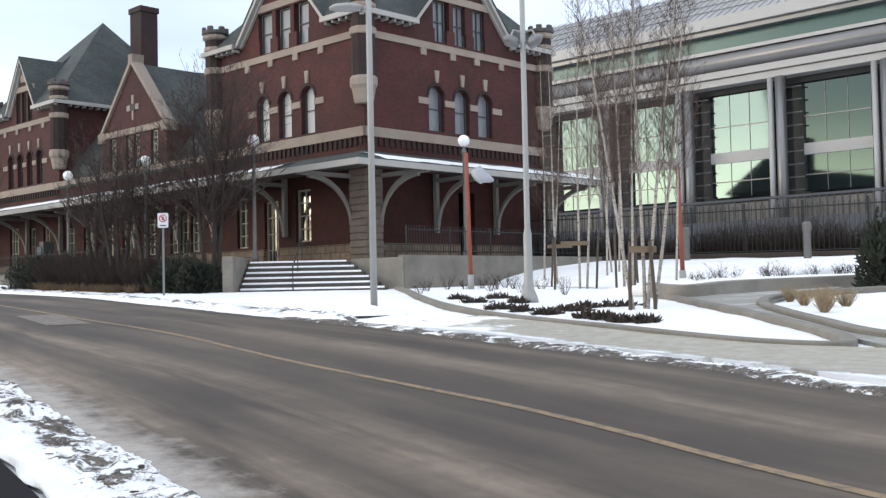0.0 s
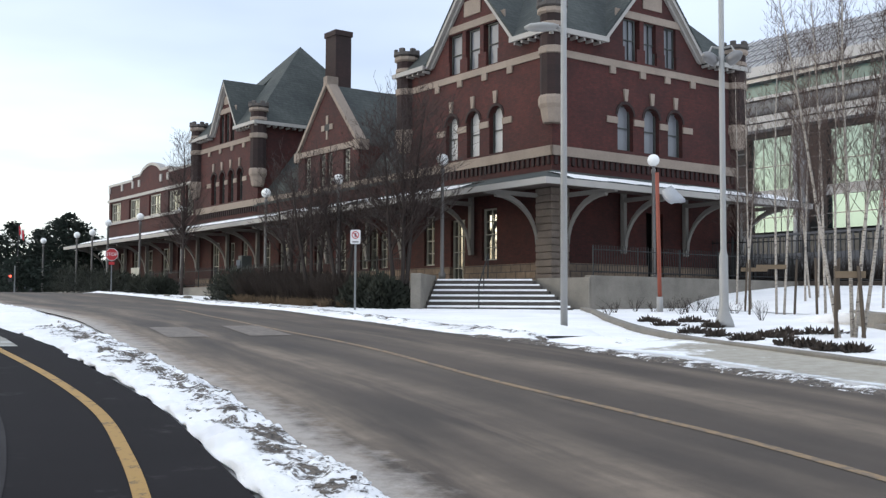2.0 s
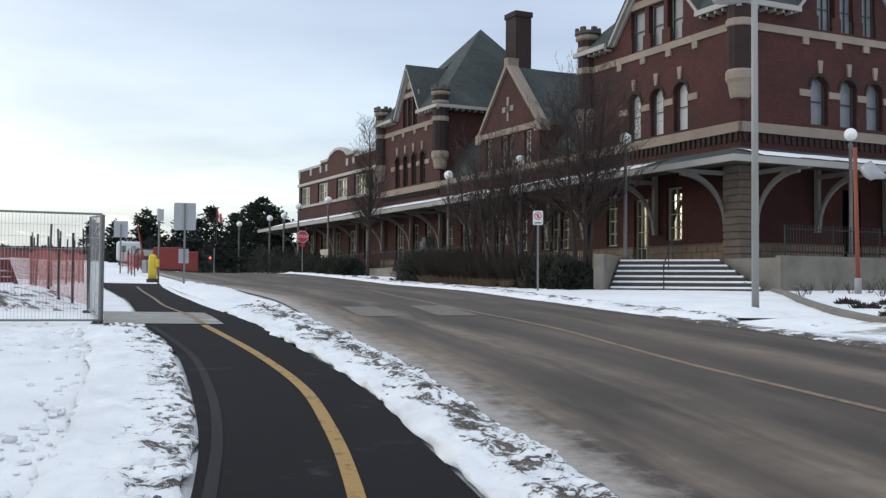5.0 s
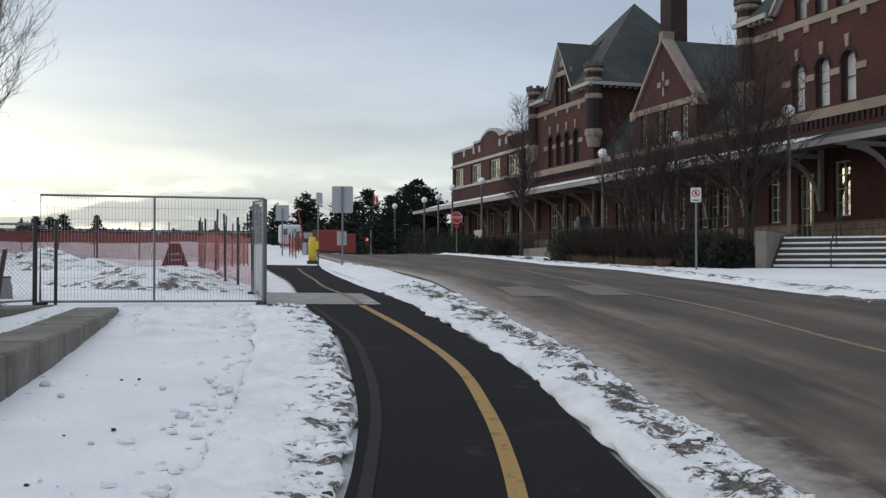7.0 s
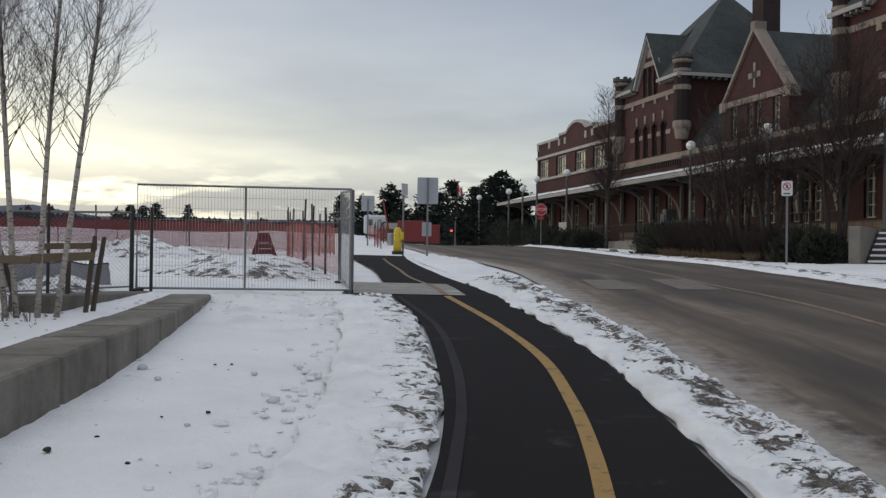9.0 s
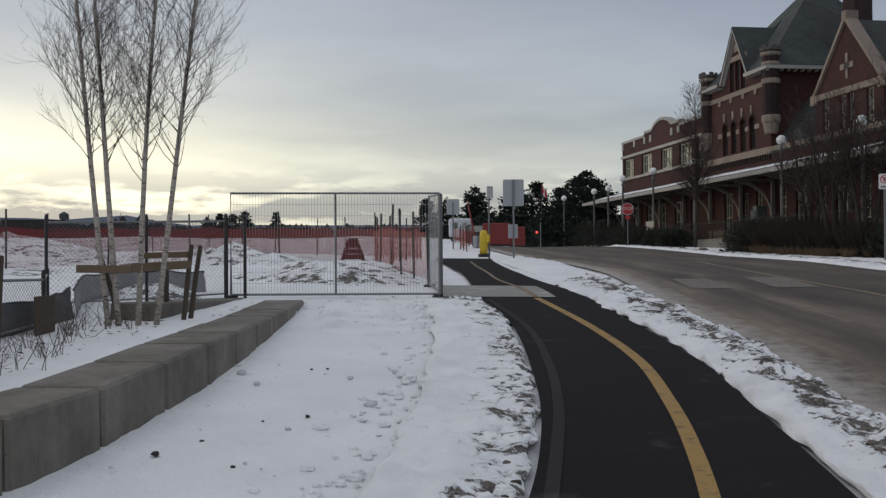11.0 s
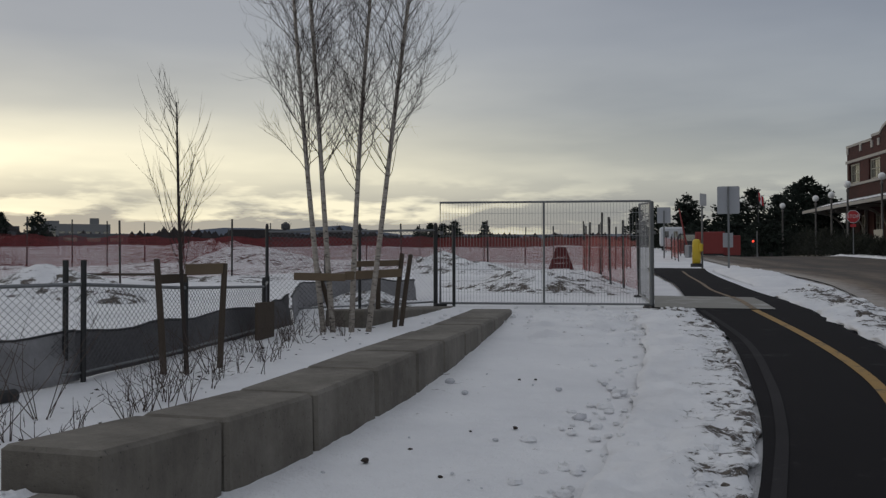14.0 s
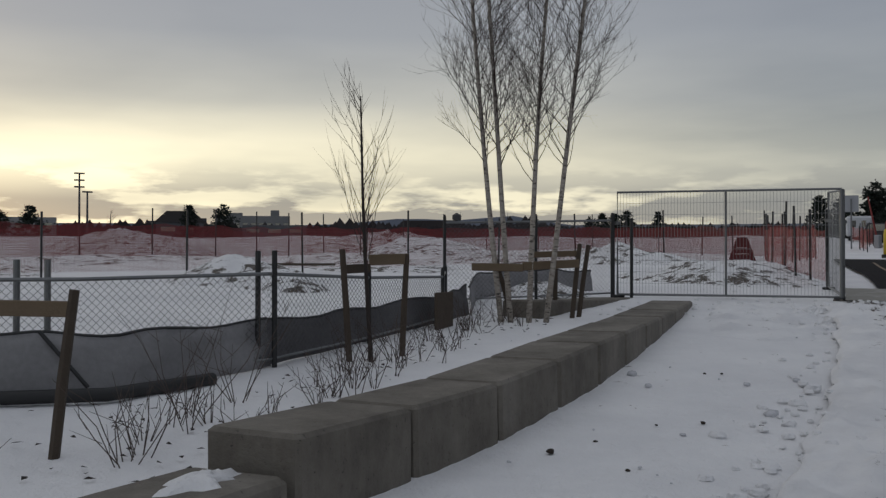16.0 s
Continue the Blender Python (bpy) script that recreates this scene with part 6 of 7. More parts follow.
CHAIN = [(-10.6, -1.2), (-9.95, 1.1), (-9.75, 2.2), (-9.8, 3.93), (-10.75, 5.5), (-12.0, 7.2), (-13.9, 8.38)]
chain_fence("chain_fence", CHAIN, (0.9, 0.9, 0.9, 0.9, 0.74, 0.6, 0.5), "galvanised chain-link fence with dark posts", (1, 2, 3))
chain_fence("chain_fence", [(-13.96, 8.41), (-13.66, 9.9), (-13.42, 11.25)], (1.25, 1.25, 1.25), "chain-link panel beside the tall mesh fence")
for x, y in ((-9.86, 3.86), (-9.84, 4.02)):
    solid("gate_post", MB().tube([on(x, y, -.1), on(x, y, 1.12)], 0.028, 8), DARKPOST, "dark steel gate post", "post")
solid("fence_brace", MB().tube([on(-9.1, 1.75, 0.55), on(-8.98, 2.1, 0.1)], 0.018, 6), DARKPOST, "thin diagonal brace of the fence", "brace")

# sagging silt fabric in front of the chain link
def fabric(name, pts, tops, label, mat=None, per=10):
    line = spline(pts, per)
    mb = MB()
    rows = []
    for i, p in enumerate(line):
        h = float(np.interp(i / (len(line) - 1), np.linspace(0, 1, len(tops)), tops)) + 0.02 * math.sin(i * 0.9)
        g = ter(*p)
        for k in range(6):
            t = k / 5
            off = 0.05 * rough(p[0] * 1.5 + k, p[1] * 1.5, 1.6)
            rows.append((p[0] + off + 0.05 * (1 - t), p[1] + off, g + 0.0 + h * t))
    mb.add(rows, [(i * 6 + k, i * 6 + k + 1, i * 6 + 7 + k, i * 6 + 6 + k) for i in range(len(line) - 1) for k in range(5)])
    top_ = [rows[i * 6 + 5] for i in range(len(line))]
    fb = thing(name, (0, 0, 0), label, "silt fence")
    cl = part("cloth", mb, mat or SILT, fb, smooth=True, fix=False)
    md = cl.modifiers.new("thick", "SOLIDIFY")
    md.thickness = 0.006
    part("hem", MB().tube(top_, 0.014, 5), BLACK, fb)
    return fb


for x, y in ((-10.2, 1.75), (-10.15, 2.0)):
    solid("gate_post", MB().tube([on(x, y, -.1), on(x, y, 1.05)], 0.03, 8), GALV, "thin galvanised gate post", "post")
fabric("silt_fence", [(-10.1, -1.2), (-9.35, 1.0), (-9.15, 2.35), (-9.95, 4.0)], (0.55, 0.55, 0.50, 0.44), "sagging grey silt fabric along the fence", SILTMID)
fabric("silt_fence", [(-9.93, 3.85), (-10.85, 5.35), (-12.2, 7.3), (-12.7, 8.0)], (0.42, 0.39, 0.34, 0.40), "dark silt fabric with a black hem")
fabric("silt_fence", [(-12.7, 8.05), (-14.6, 9.5), (-14.9, 10.9), (-14.4, 11.6)], (0.38, 0.40, 0.40, 0.36), "pale grey silt fabric with a black hem", SILTPALE)
solid("wood_panel", MB().box(on(-11.55, 6.95, 0.2), (0.5, 0.04, 0.5), Matrix.Rotation(radians(125), 4, "Z"), 0.008), STAKE, "brown board against the silt fence", "board")
# black tube in place of the dark shadow band under the grey fabric
solid("drain_pipe", MB().tube([on(-9.75, -0.5, 0.07), on(-9.0, 1.3, 0.07), on(-8.78, 2.2, 0.07), on(-9.2, 3.2, 0.05)], 0.055, 8), BLACK, "black tube standing in for the shadow band below the fabric", "pipe", smooth=True)


def net_fence(name, pts, h, label, post_h=1.5, gap=2.2, sag=0.06, mat=None):
    nf = thing(name, (0, 0, 0), label, "barrier net")
    rows, uvs, run = [], [], 0.0
    line = spline(pts, 12)
    for i, p in enumerate(line):
        if i:
            run += float(np.linalg.norm(p - line[i - 1]))
        s = sag * abs(math.sin(run / gap * math.pi)) + 0.05 * rough(p[0], p[1], .8)
        g = ter(*p) + 0.12
        for k in range(4):
            rows.append((p[0] + 0.03 * rough(p[0] + k, p[1], 2), p[1], g + (h - s) * k / 3))
            uvs.append((run, (h - s) * k / 3))
    mb = MB().add(rows, [(i * 4 + k, i * 4 + k + 1, i * 4 + 5 + k, i * 4 + 4 + k) for i in range(len(line) - 1) for k in range(3)])
    me = mb.data("net", mat or ORANGENET, False, fix=False)
    lay = me.uv_layers.new(name="UVMap")
    for lp in me.loops:
        lay.data[lp.index].uv = uvs[lp.vertex_index]
    ob = new("net", me)
    ob.parent = nf
    run, nxt = 0.0, 0.0
    rng = random.Random(len(pts))
    for i, p in enumerate(line):
        if i:
            run += float(np.linalg.norm(p - line[i - 1]))
        if run >= nxt:
            part("post", MB().tube([on(*p, -.1), on(p[0] + rng.uniform(-.06, .06), p[1], post_h + rng.uniform(-.15, .2))], 0.025, 5), DARKPOST, nf)
            nxt += gap
    return nf


net_fence("barrier_net", [(-12.5, 15.3), (-14.5, 17.05), (-16.6, 18.9), (-18.4, 20.3)], 0.95, "orange safety net on dark posts along the path", 1.5, 1.7)
net_fence("barrier_net", [(-18.4, 20.4), (-19.0, 21.6), (-20.5, 23.6), (-24.0, 29.0)], 1.05, "bunched orange safety net", 1.5, 1.5)
net_fence("barrier_net", [(-24.0, 29.0), (-33.0, 31.5), (-41.5, 31.0), (-42.0, 22.5), (-38.0, 15.5), (-34.8, 10.9), (-33.5, 5.0), (-34.0, -3.0)], 1.15, "long orange safety net across the snowy yard", 1.7, 2.6, 0.12, FARNET)
net_fence("barrier_net", [(-31.0, 41.0), (-36.0, 47.0), (-40.0, 53.5), (-45.0, 58.0)], 0.9, "orange safety net beside the far street", 1.2, 2.4)

net_fence("barrier_net", [(-21.5, 23.9), (-22.8, 22.4), (-24.0, 20.3), (-23.6, 17.0), (-23.5, 13.6), (-23.3, 10.5), (-23.0, 8.0), (-22.6, 2.0), (-23.0, -4.0)], 1.0, "thin sagging orange safety net before the yard", 1.45, 2.9, 0.14, THINNET)

af = thing("barricade", Matrix.Translation(on(-17.4, 18.45)) @ Matrix.Rotation(radians(43), 4, "Z") @ Matrix.Scale(0.78, 4), "red wooden A-frame barricade on a snow heap", "barricade")
for sx in (-1, 1):
    for sy in (-1, 1):
        part("leg", MB().hexa([(sx * .46 - .06, sy * .3, 0), (sx * .46 + .06, sy * .3, 0), (sx * .46 + .06, sy * .3 + .04, 0), (sx * .46 - .06, sy * .3 + .04, 0),
                               (sx * .1 - .06, sy * .03, 1.02), (sx * .1 + .06, sy * .03, 1.02), (sx * .1 + .06, sy * .03 + .04, 1.02), (sx * .1 - .06, sy * .03 + .04, 1.02)]), REDWOOD, af)
for z, w_ in ((0.30, .78), (0.48, .66), (0.66, .52), (0.84, .40), (0.98, .30)):
    part("board", MB().box((0, -0.3 + z * 0.27, z), (w_, 0.03, 0.16)), REDWOOD, af)


# ---- trees and shrubs ----
def tree(name, at, h, rng, label, bark, twig, spread=0.32, stems=((0, 0, 0, 0),), r0=0.05, twigs=260, first=0.25, droop=0.0, order=2, up=0.7, category="tree", bow=0.05, finest=0.0024, curve=0.07, stout=0.26, bushy=1.0, crook=0.13):
    """Bare winter tree: stems with limbs, and fine twigs."""
    tr_ = thing(name, at, label, category)
    wood, fine = MB(), MB()
    for sx, sy, lx, ly in stems:
        hh = h * rng.uniform(0.88, 1.05)
        pts, n = [], 9
        ph = rng.uniform(0, 6)
        for i in range(n + 1):
            t = i / n
            pts.append(Vector((sx + lx * t + bow * math.sin(ph + t * 4), sy + ly * t + bow * math.cos(ph + t * 3.3), hh * t)))
        rad = [r0 * (1 - t / n) ** 0.8 + 0.006 for t in range(n + 1)]
        tk = MB().tube(pts, rad, 8)
        part("trunk", tk, bark, tr_, smooth=True)

        def limb(p, d, ln, r, lev):
            q = [p]
            dd = d.copy()
            k = 5
            for i in range(k):
                dd = (dd + Vector((rng.gauss(0, crook), rng.gauss(0, crook), rng.gauss(curve * up, .10) - droop * i * .1))).normalized()
                q.append(q[-1] + dd * ln / k)
            (wood if lev == 0 and r > 0.012 else fine).tube(q, [r * (1 - .85 * i / k) for i in range(k + 1)], 5 if lev == 0 else 3, False)
            if lev < order:
                m = max(2, int(bushy * ((6 if lev == 0 else 4) * (ln / h) * 5 ** .5 + 2)))
                for _ in range(m):
                    t = rng.uniform(.25, 1.0)
                    i = min(k - 1, int(t * k))
                    o = q[i].lerp(q[i + 1], t * k - i)
                    base_d = (q[i + 1] - q[i]).normalized()
                    sd = (base_d + Vector((rng.gauss(0, .55), rng.gauss(0, .55), rng.gauss(.12 * up, .4)))).normalized()
                    limb(o, sd, ln * rng.uniform(.3, .55), max(r * .5, finest), lev + 1)

        m = max(6, int(twigs / max(1, len(stems)) / 10))
        for j in range(m):
            t = first + (1 - first) * (j + rng.random()) / m
            i = min(n - 1, int(t * n))
            o = pts[i].lerp(pts[i + 1], t * n - i)
            a = rng.uniform(0, 6.283)
            d = Vector((math.cos(a), math.sin(a), up * rng.uniform(.8, 1.5))).normalized()
            limb(o, d, h * spread * (1.15 - 0.8 * t) * rng.uniform(.7, 1.15), max(0.0035, r0 * stout * (1 - t) + .003), 0)
    wood.add(fine.v, fine.f)
    part("crown", wood, twig, tr_, "bare twigs", fix=False)
    return tr_


rng = random.Random(11)
# the birch clump in the bed, its stems fanning upwards
tree("birch_clump", on(-11.5, 8.15, -0.05), 7.6, rng, "clump of slender white birches tied to stakes", BIRCH, TWIGDARK, 0.185,
     ((-0.16, -0.20, -0.45, -0.60), (-0.04, -0.14, -0.36, -0.55), (0.03, 0.05, 0.24, 0.36), (0.13, 0.19, 0.60, 0.86)), 0.033, 3600, 0.27, 0.0, 2, 1.0, "tree", 0.05, 0.0019, 0.09, 0.13, 1.8, 0.11)
tree("young_tree", on(-9.68, 4.98, -0.05), 2.62, rng, "young bare sapling tied to two stakes", BARKDARK, TWIGDARK, 0.40, ((0, 0, -0.06, -0.09),), 0.020, 320, 0.34, 0.0, 1, 1.45, "tree", 0.015, 0.0022, 0.09, 0.15, 1.0, 0.05)
tree("young_tree", on(-7.75, 0.42, -0.05), 4.3, rng, "slender bare sapling beside a leaning stake", BARKDARK, TWIGBIRCH, 0.26, ((0, 0, 0.1, 0.1),), 0.04, 200, 0.3, 0.0, 1, 1.2)
# birches in the kerbed bed
for x, y, h, st_ in ((2.94, 36.3, 7.5, ((0, 0, .1, .2), (.25, .1, .5, -.2))), (3.25, 34.2, 7.0, ((0, 0, -.2, .2),)), (3.45, 30.2, 8.4, ((0, 0, .2, .1), (.2, .1, .6, .3))), (4.45, 28.1, 9.0, ((0, 0, -.3, .1), (.15, 0, .35, .2))),
                     (4.9, 34.5, 8.5, ((0, 0, .2, .2),)), (3.45, 19.7, 7.2, ((-.12, 0, -1.05, .3), (0, .05, 0.05, .2), (.12, 0, .75, .1), (.2, .1, 1.0, .5))), (5.4, 35.9, 8.0, ((0, 0, .3, 0), (-.2, 0, -.3, .1))), (6.1, 29.5, 8.2, ((0, 0, .2, .3),))):
    tree("birch_tree", on(x, y, -0.05), h, rng, "slender pale birch in the snowy bed", BIRCH, TWIGRED, 0.17, st_, 0.030, 700 * len(st_) + 80, 0.30, 0.0, 2, 1.0, "tree", 0.05, 0.0042, 0.14, 0.2, 1.4, 0.18)
# dark bare trees before the station
for x, y, h, sp in ((-8.65, 36.9, 7.1, .47), (-11.25, 37.95, 5.4, .44), (-12.6, 38.6, 5.7, .44), (-14.6, 42.2, 5.6, .44), (-24.3, 52.4, 8.0, .26)):
    tree("bare_tree", on(x, y, -0.05), h, rng, "dark spreading bare tree before the station", BARKDARK, TWIGDARK, sp, ((0, 0, .1, .1), (.1, .1, .7, .3), (-.1, 0, -.6, -.2)) if sp > .43 else ((0, 0, .1, .1),), 0.09, 2500 if h > 7 else 1000, 0.28, 0.0, 2, 0.8, "tree", 0.06, 0.0085, 0.09, 0.30)


def shrub(name, at, r, h, n, rng, label, mat, lean=0.5, thick=0.006, category="shrub"):
    """Many thin shoots rising from one root."""
    mb = MB()
    for _ in range(n):
        a, s = rng.uniform(0, 6.283), rng.random() ** .6
        o = Vector((math.cos(a), math.sin(a), 0)) * r * .35 * rng.random()
        d = Vector((math.cos(a) * s * lean, math.sin(a) * s * lean, 1)).normalized()
        ln = h * rng.uniform(.55, 1.0)
        p1 = o + d * ln * .5 + Vector((rng.gauss(0, .03), rng.gauss(0, .03), 0))
        p2 = o + d * ln + Vector((rng.gauss(0, .07), rng.gauss(0, .07), 0))
        mb.tube([o, p1, p2], [thick, thick * .75, thick * .3], 3, False)
        for _k in range(2):
            t = rng.uniform(.3, .9)
            q = o.lerp(p2, t)
            e = q + Vector((rng.gauss(0, .12), rng.gauss(0, .12), rng.uniform(.08, .22))) * h
            mb.tube([q, e], [thick * .6, thick * .2], 3, False)
    ob = solid(name, mb, mat, label, category, fix=False)
    ob.location = at
    return ob


# dogwood shoots in the bed behind the block wall
for k in range(40):
    t = rng.random() ** .8
    x, y = -6.6 - 5.2 * t + rng.uniform(-.25, .2), 1.7 + 6.4 * t + rng.uniform(-.55, .5)
    wall_x = -5.3 - (y - 2.0) * 0.66
    x = min(x, wall_x - 1.0)
    fence_x = np.interp(y, [0, 2.35, 4.1, 5.9, 7.6], [-9.0, -8.9, -9.5, -10.5, -11.9])
    x = max(x, float(fence_x) + 0.15)
    shrub("dogwood_shrub", on(x, y, -0.03), 0.16, rng.uniform(.3, .65), rng.randint(3, 7), rng, "thin leafless shrub standing in snow", TWIGBIRCH, 0.6, 0.005)
for x, y, h in ((-6.8, 1.85, .85), (-7.0, 2.0, .6), (-6.4, .55, .6), (-6.3, .75, .5), (-8.0, 2.6, 1.1), (-8.35, 3.1, 1.0)):
    shrub("dogwood_shrub", on(x, y, -0.03), 0.25, h, 7, rng, "tall thin leafless shrub standing in snow", TWIGBIRCH, 0.8, 0.005)
# small shrubs in the kerbed bed
for x, y, h in ((-1.05, 29.2, .35), (-.33, 33.2, .6), (.2, 33.0, .5), (.74, 33.8, .55), (.95, 29.9, .5), (1.51, 34.0, .6), (1.66, 31.8, .55), (1.74, 28.4, .45), (2.47, 31.4, .5), (2.62, 25.9, .62), (-.9, 31.5, .5), (1.2, 32.2, .6)):
    shrub("bed_shrub", on(x, y, -0.02), .25, h, 12, rng, "small leafless shrub in the snowy bed", HEDGETWIG, .8, .007)
for k in range(34):
    x = 6.0 + 9.5 * (k + rng.random()) / 34
    y = np.interp(x, [6.0, 9.4, 15.5], [27.0, 29.5, 32.5]) + rng.uniform(-.6, 2.6)
    shrub("bed_shrub", on(x, y, 0.16), .25, rng.uniform(.3, .6), 12, rng, "small leafless shrub in the snowy bed", HEDGETWIG, .8, .007)
for x, y in ((6.35, 20.4), (6.25, 19.2), (6.4, 18.6), (6.05, 17.6), (6.8, 18.7), (6.9, 20.1)):
    shrub("grass_tuft", on(x, y, -0.02), .14, .40, 70, rng, "tuft of dry straw-coloured grass in snow", PALESTRAW, .7, .007, "grass")


def leafy(name, at, sx, sy, sz, n, rng, label, mat, category="shrub", leaf=0.16, lift=0.0):
    """A clump of many small sprays with an uneven outline."""
    mb = MB()
    for _ in range(n):
        a, b, s = rng.uniform(0, 6.283), rng.uniform(-.2, 1), rng.random() ** .4
        w_ = (1 + .35 * math.sin(3 * a + 1) * math.cos(2 * b)) * s
        rr = math.sqrt(max(0, 1 - b * b))
        o = Vector((sx * math.cos(a) * rr * w_, sy * math.sin(a) * rr * w_, max(.02, sz * (b * w_ * .9 + .12)) + lift))
        d = Vector((math.cos(a) * rr + rng.gauss(0, .4), math.sin(a) * rr + rng.gauss(0, .4), b + .5 + rng.gauss(0, .4))).normalized()
        t = d.cross(Vector((rng.random(), rng.random(), rng.random()))).normalized()
        ln = leaf * rng.uniform(.6, 1.5)
        mb.add([o - t * ln * .22, o + t * ln * .22, o + d * ln * .7 + t * ln * .12, o + d * ln, o + d * ln * .7 - t * ln * .12], [(0, 1, 2, 3, 4)])
    ob = solid(name, mb, mat, label, category, fix=False)
    ob.location = at
    return ob


# low dark junipers by the kerb
for x, y, r in ((0.0, 25.0, .26), (.38, 22.9, .34), (.95, 24.8, .36), (1.27, 22.5, .2), (.84, 20.6, .32), (1.19, 19.85, .22), (1.58, 18.9, .26), (2.1, 19.6, .34), (2.5, 20.5, .28),
                (3.1, 20.6, .42), (2.19, 17.85, .24), (2.42, 17.5, .22), (2.6, 17.0, .16), (2.97, 16.8, .22)):
    leafy("creeping_juniper", on(x, y, -0.02), r * .9, r * .7, .07, 150, rng, "low dark creeping juniper with snow round it", MULCH, leaf=.10)
# hedges and bushes along the terrace
hedge_line = [(-8.7, 35.0, .8, 1.5), (-9.3, 35.9, 1.0, 1.7), (-9.9, 36.6, 1.1, 1.6), (-11.0, 37.7, 1.0, 1.3), (-12.2, 38.9, 1.0, 1.3), (-13.4, 40.1, 1.1, 1.3), (-14.7, 41.4, 1.1, 1.4), (-16.1, 42.7, 1.2, 1.5),
              (-17.4, 44.0, 1.3, 1.9), (-18.5, 45.2, 1.2, 1.9), (-26.0, 53.4, 1.1, 1.4), (-28.0, 55.6, 1.2, 1.5), (-30.0, 57.5, 1.3, 1.7), (-32.0, 59.8, 1.5, 2.0), (-34.0, 62.4, 1.6, 2.2), (-36.5, 65.0, 1.7, 2.6), (-38.8, 67.5, 1.9, 2.8), (-41.0, 70.5, 2.0, 3.0), (-43.5, 73.5, 2.2, 3.2)]
for k, (x, y, r, h) in enumerate(hedge_line):
    green = k in (0, 1, 2, 8, 9) or k > 9
    if green:
        leafy("evergreen_bush", on(x, y, -0.05), r, r * .8, h * .72, 2600, rng, "dark evergreen bush beside the terrace", SHRUBGREEN, leaf=.15)
    else:
        shrub("brown_hedge", on(x, y, -0.05), 2.2, h * 1.12, 560, rng, "dense brown leafless hedge before the terrace", HEDGETWIG, .75, .012)
        shrub("brown_hedge", on(x + .4, y + .8, -0.05), 2.2, h * 1.15, 440, rng, "dense brown leafless hedge before the terrace", HEDGETWIG, .75, .012)
for k in range(16):
    t = k / 15
    x, y = -10.6 - 7.0 * t, 36.0 + 6.9 * t
    shrub("grass_tuft", on(x + rng.uniform(-.3, .3), y + rng.uniform(-.2, .3), -0.02), .6, .42, 45, rng, "dry brown grass at the foot of the hedge", STRAW, .9, .010, "grass")
leafy("evergreen_bush", on(9.75, 24.5, -0.05), .45, .42, 1.6, 2000, rng, "upright dark evergreen in the snow", SHRUBGREEN, leaf=.14)


def conifer(at, h, r, rng, label="dark spruce beyond the street"):
    """Uneven whorls of boughs, each hung with small needle tufts."""
    tr_ = thing("spruce_tree", at, label, "tree", "dark conifers beyond the street")
    part("trunk", MB().lathe([(h * .018, 0), (.02, h)], n=6), BARKDARK, tr_)
    mb = MB()
    for _ in range(int(h * 30)):
        t = rng.random() ** .85
        z, a = h * (.05 + .95 * t), rng.uniform(0, 6.283)
        bulge = 1 + .75 * rough(math.cos(a) * 1.3 + at[0], math.sin(a) * 1.3 + z * .7, .9)
        ln = r * ((1 - t) ** .62 * bulge * rng.uniform(.65, 1.15) + .07)
        rise = rng.uniform(-.05, .45) * ln
        for k in range(3 + int(ln * 5)):
            q = rng.random() ** .6
            o = Vector((math.cos(a) * ln * q, math.sin(a) * ln * q, z + rise * q * q + rng.gauss(0, .1)))
            o += Vector((rng.gauss(0, .12), rng.gauss(0, .12), 0))
            for _k in range(2):
                d = Vector((math.cos(a) + rng.gauss(0, .7), math.sin(a) + rng.gauss(0, .7), rng.gauss(.35, .5))).normalized() * rng.uniform(.14, .34)
                e = d.cross(Vector((rng.gauss(0, 1), rng.gauss(0, 1), rng.gauss(0, 1)))).normalized() * rng.uniform(.05, .11)
                mb.add([o - d * .5, o + e, o + d, o - e], [(0, 1, 2, 3)])
    part("crown", mb, NEEDLE, tr_, fix=False)
    return tr_


for x, y, h, r in ((-69.9, 85.4, 4.5, 1.6), (-74.3, 94.7, 5.0, 1.8), (-65.8, 88.6, 6.3, 2.6), (-67.5, 91.0, 5.2, 2.3), (-62.9, 90.7, 6.0, 2.6), (-60.2, 89.6, 6.2, 2.4), (-57.7, 88.1, 7.4, 2.6), (-55.8, 89.4, 6.8, 2.5),
                   (-53.5, 86.0, 6.4, 2.4), (-51.0, 84.4, 7.3, 2.6), (-48.5, 82.1, 7.6, 2.9), (-46.3, 80.4, 6.6, 2.6), (-44.5, 78.6, 5.3, 2.2), (-43.0, 75.0, 4.0, 2.0), (-58.0, 80.0, 3.2, 2.2), (-54.0, 77.0, 3.2, 2.4), (-50.0, 74.0, 3.0, 2.4), (-46.0, 71.0, 3.0, 2.2),
                   (-98.5, 85.4, 3.7, 1.2), (-96.0, 88.2, 3.6, 1.0), (-99.6, 84.4, 3.3, 1.1), (-100.6, 83.2, 3.4, 1.1), (-101.8, 82.2, 2.9, 1.0), (-134.0, 41.8, 4.6, 1.8), (-132.6, 45.9, 4.8, 2.0), (-150.0, 25.0, 4.5, 2.4), (-152.0, 21.0, 4.0, 2.2)):
    conifer(on(x, y, -.1), h * .93, r, rng)

# ---- stakes and ties ----

def put_stake(x, y, h, lx=0.0, ly=0.0):
    ob = solid("stake", MB().tube([(0, 0, -.1), (lx * .5, ly * .5, h * .5), (lx, ly, h)], [0.036, 0.036, 0.032], 6), STAKE, "weathered wooden tree stake in the bed", "stake", "tree stakes")
    ob.location = on(x, y)
    return ob


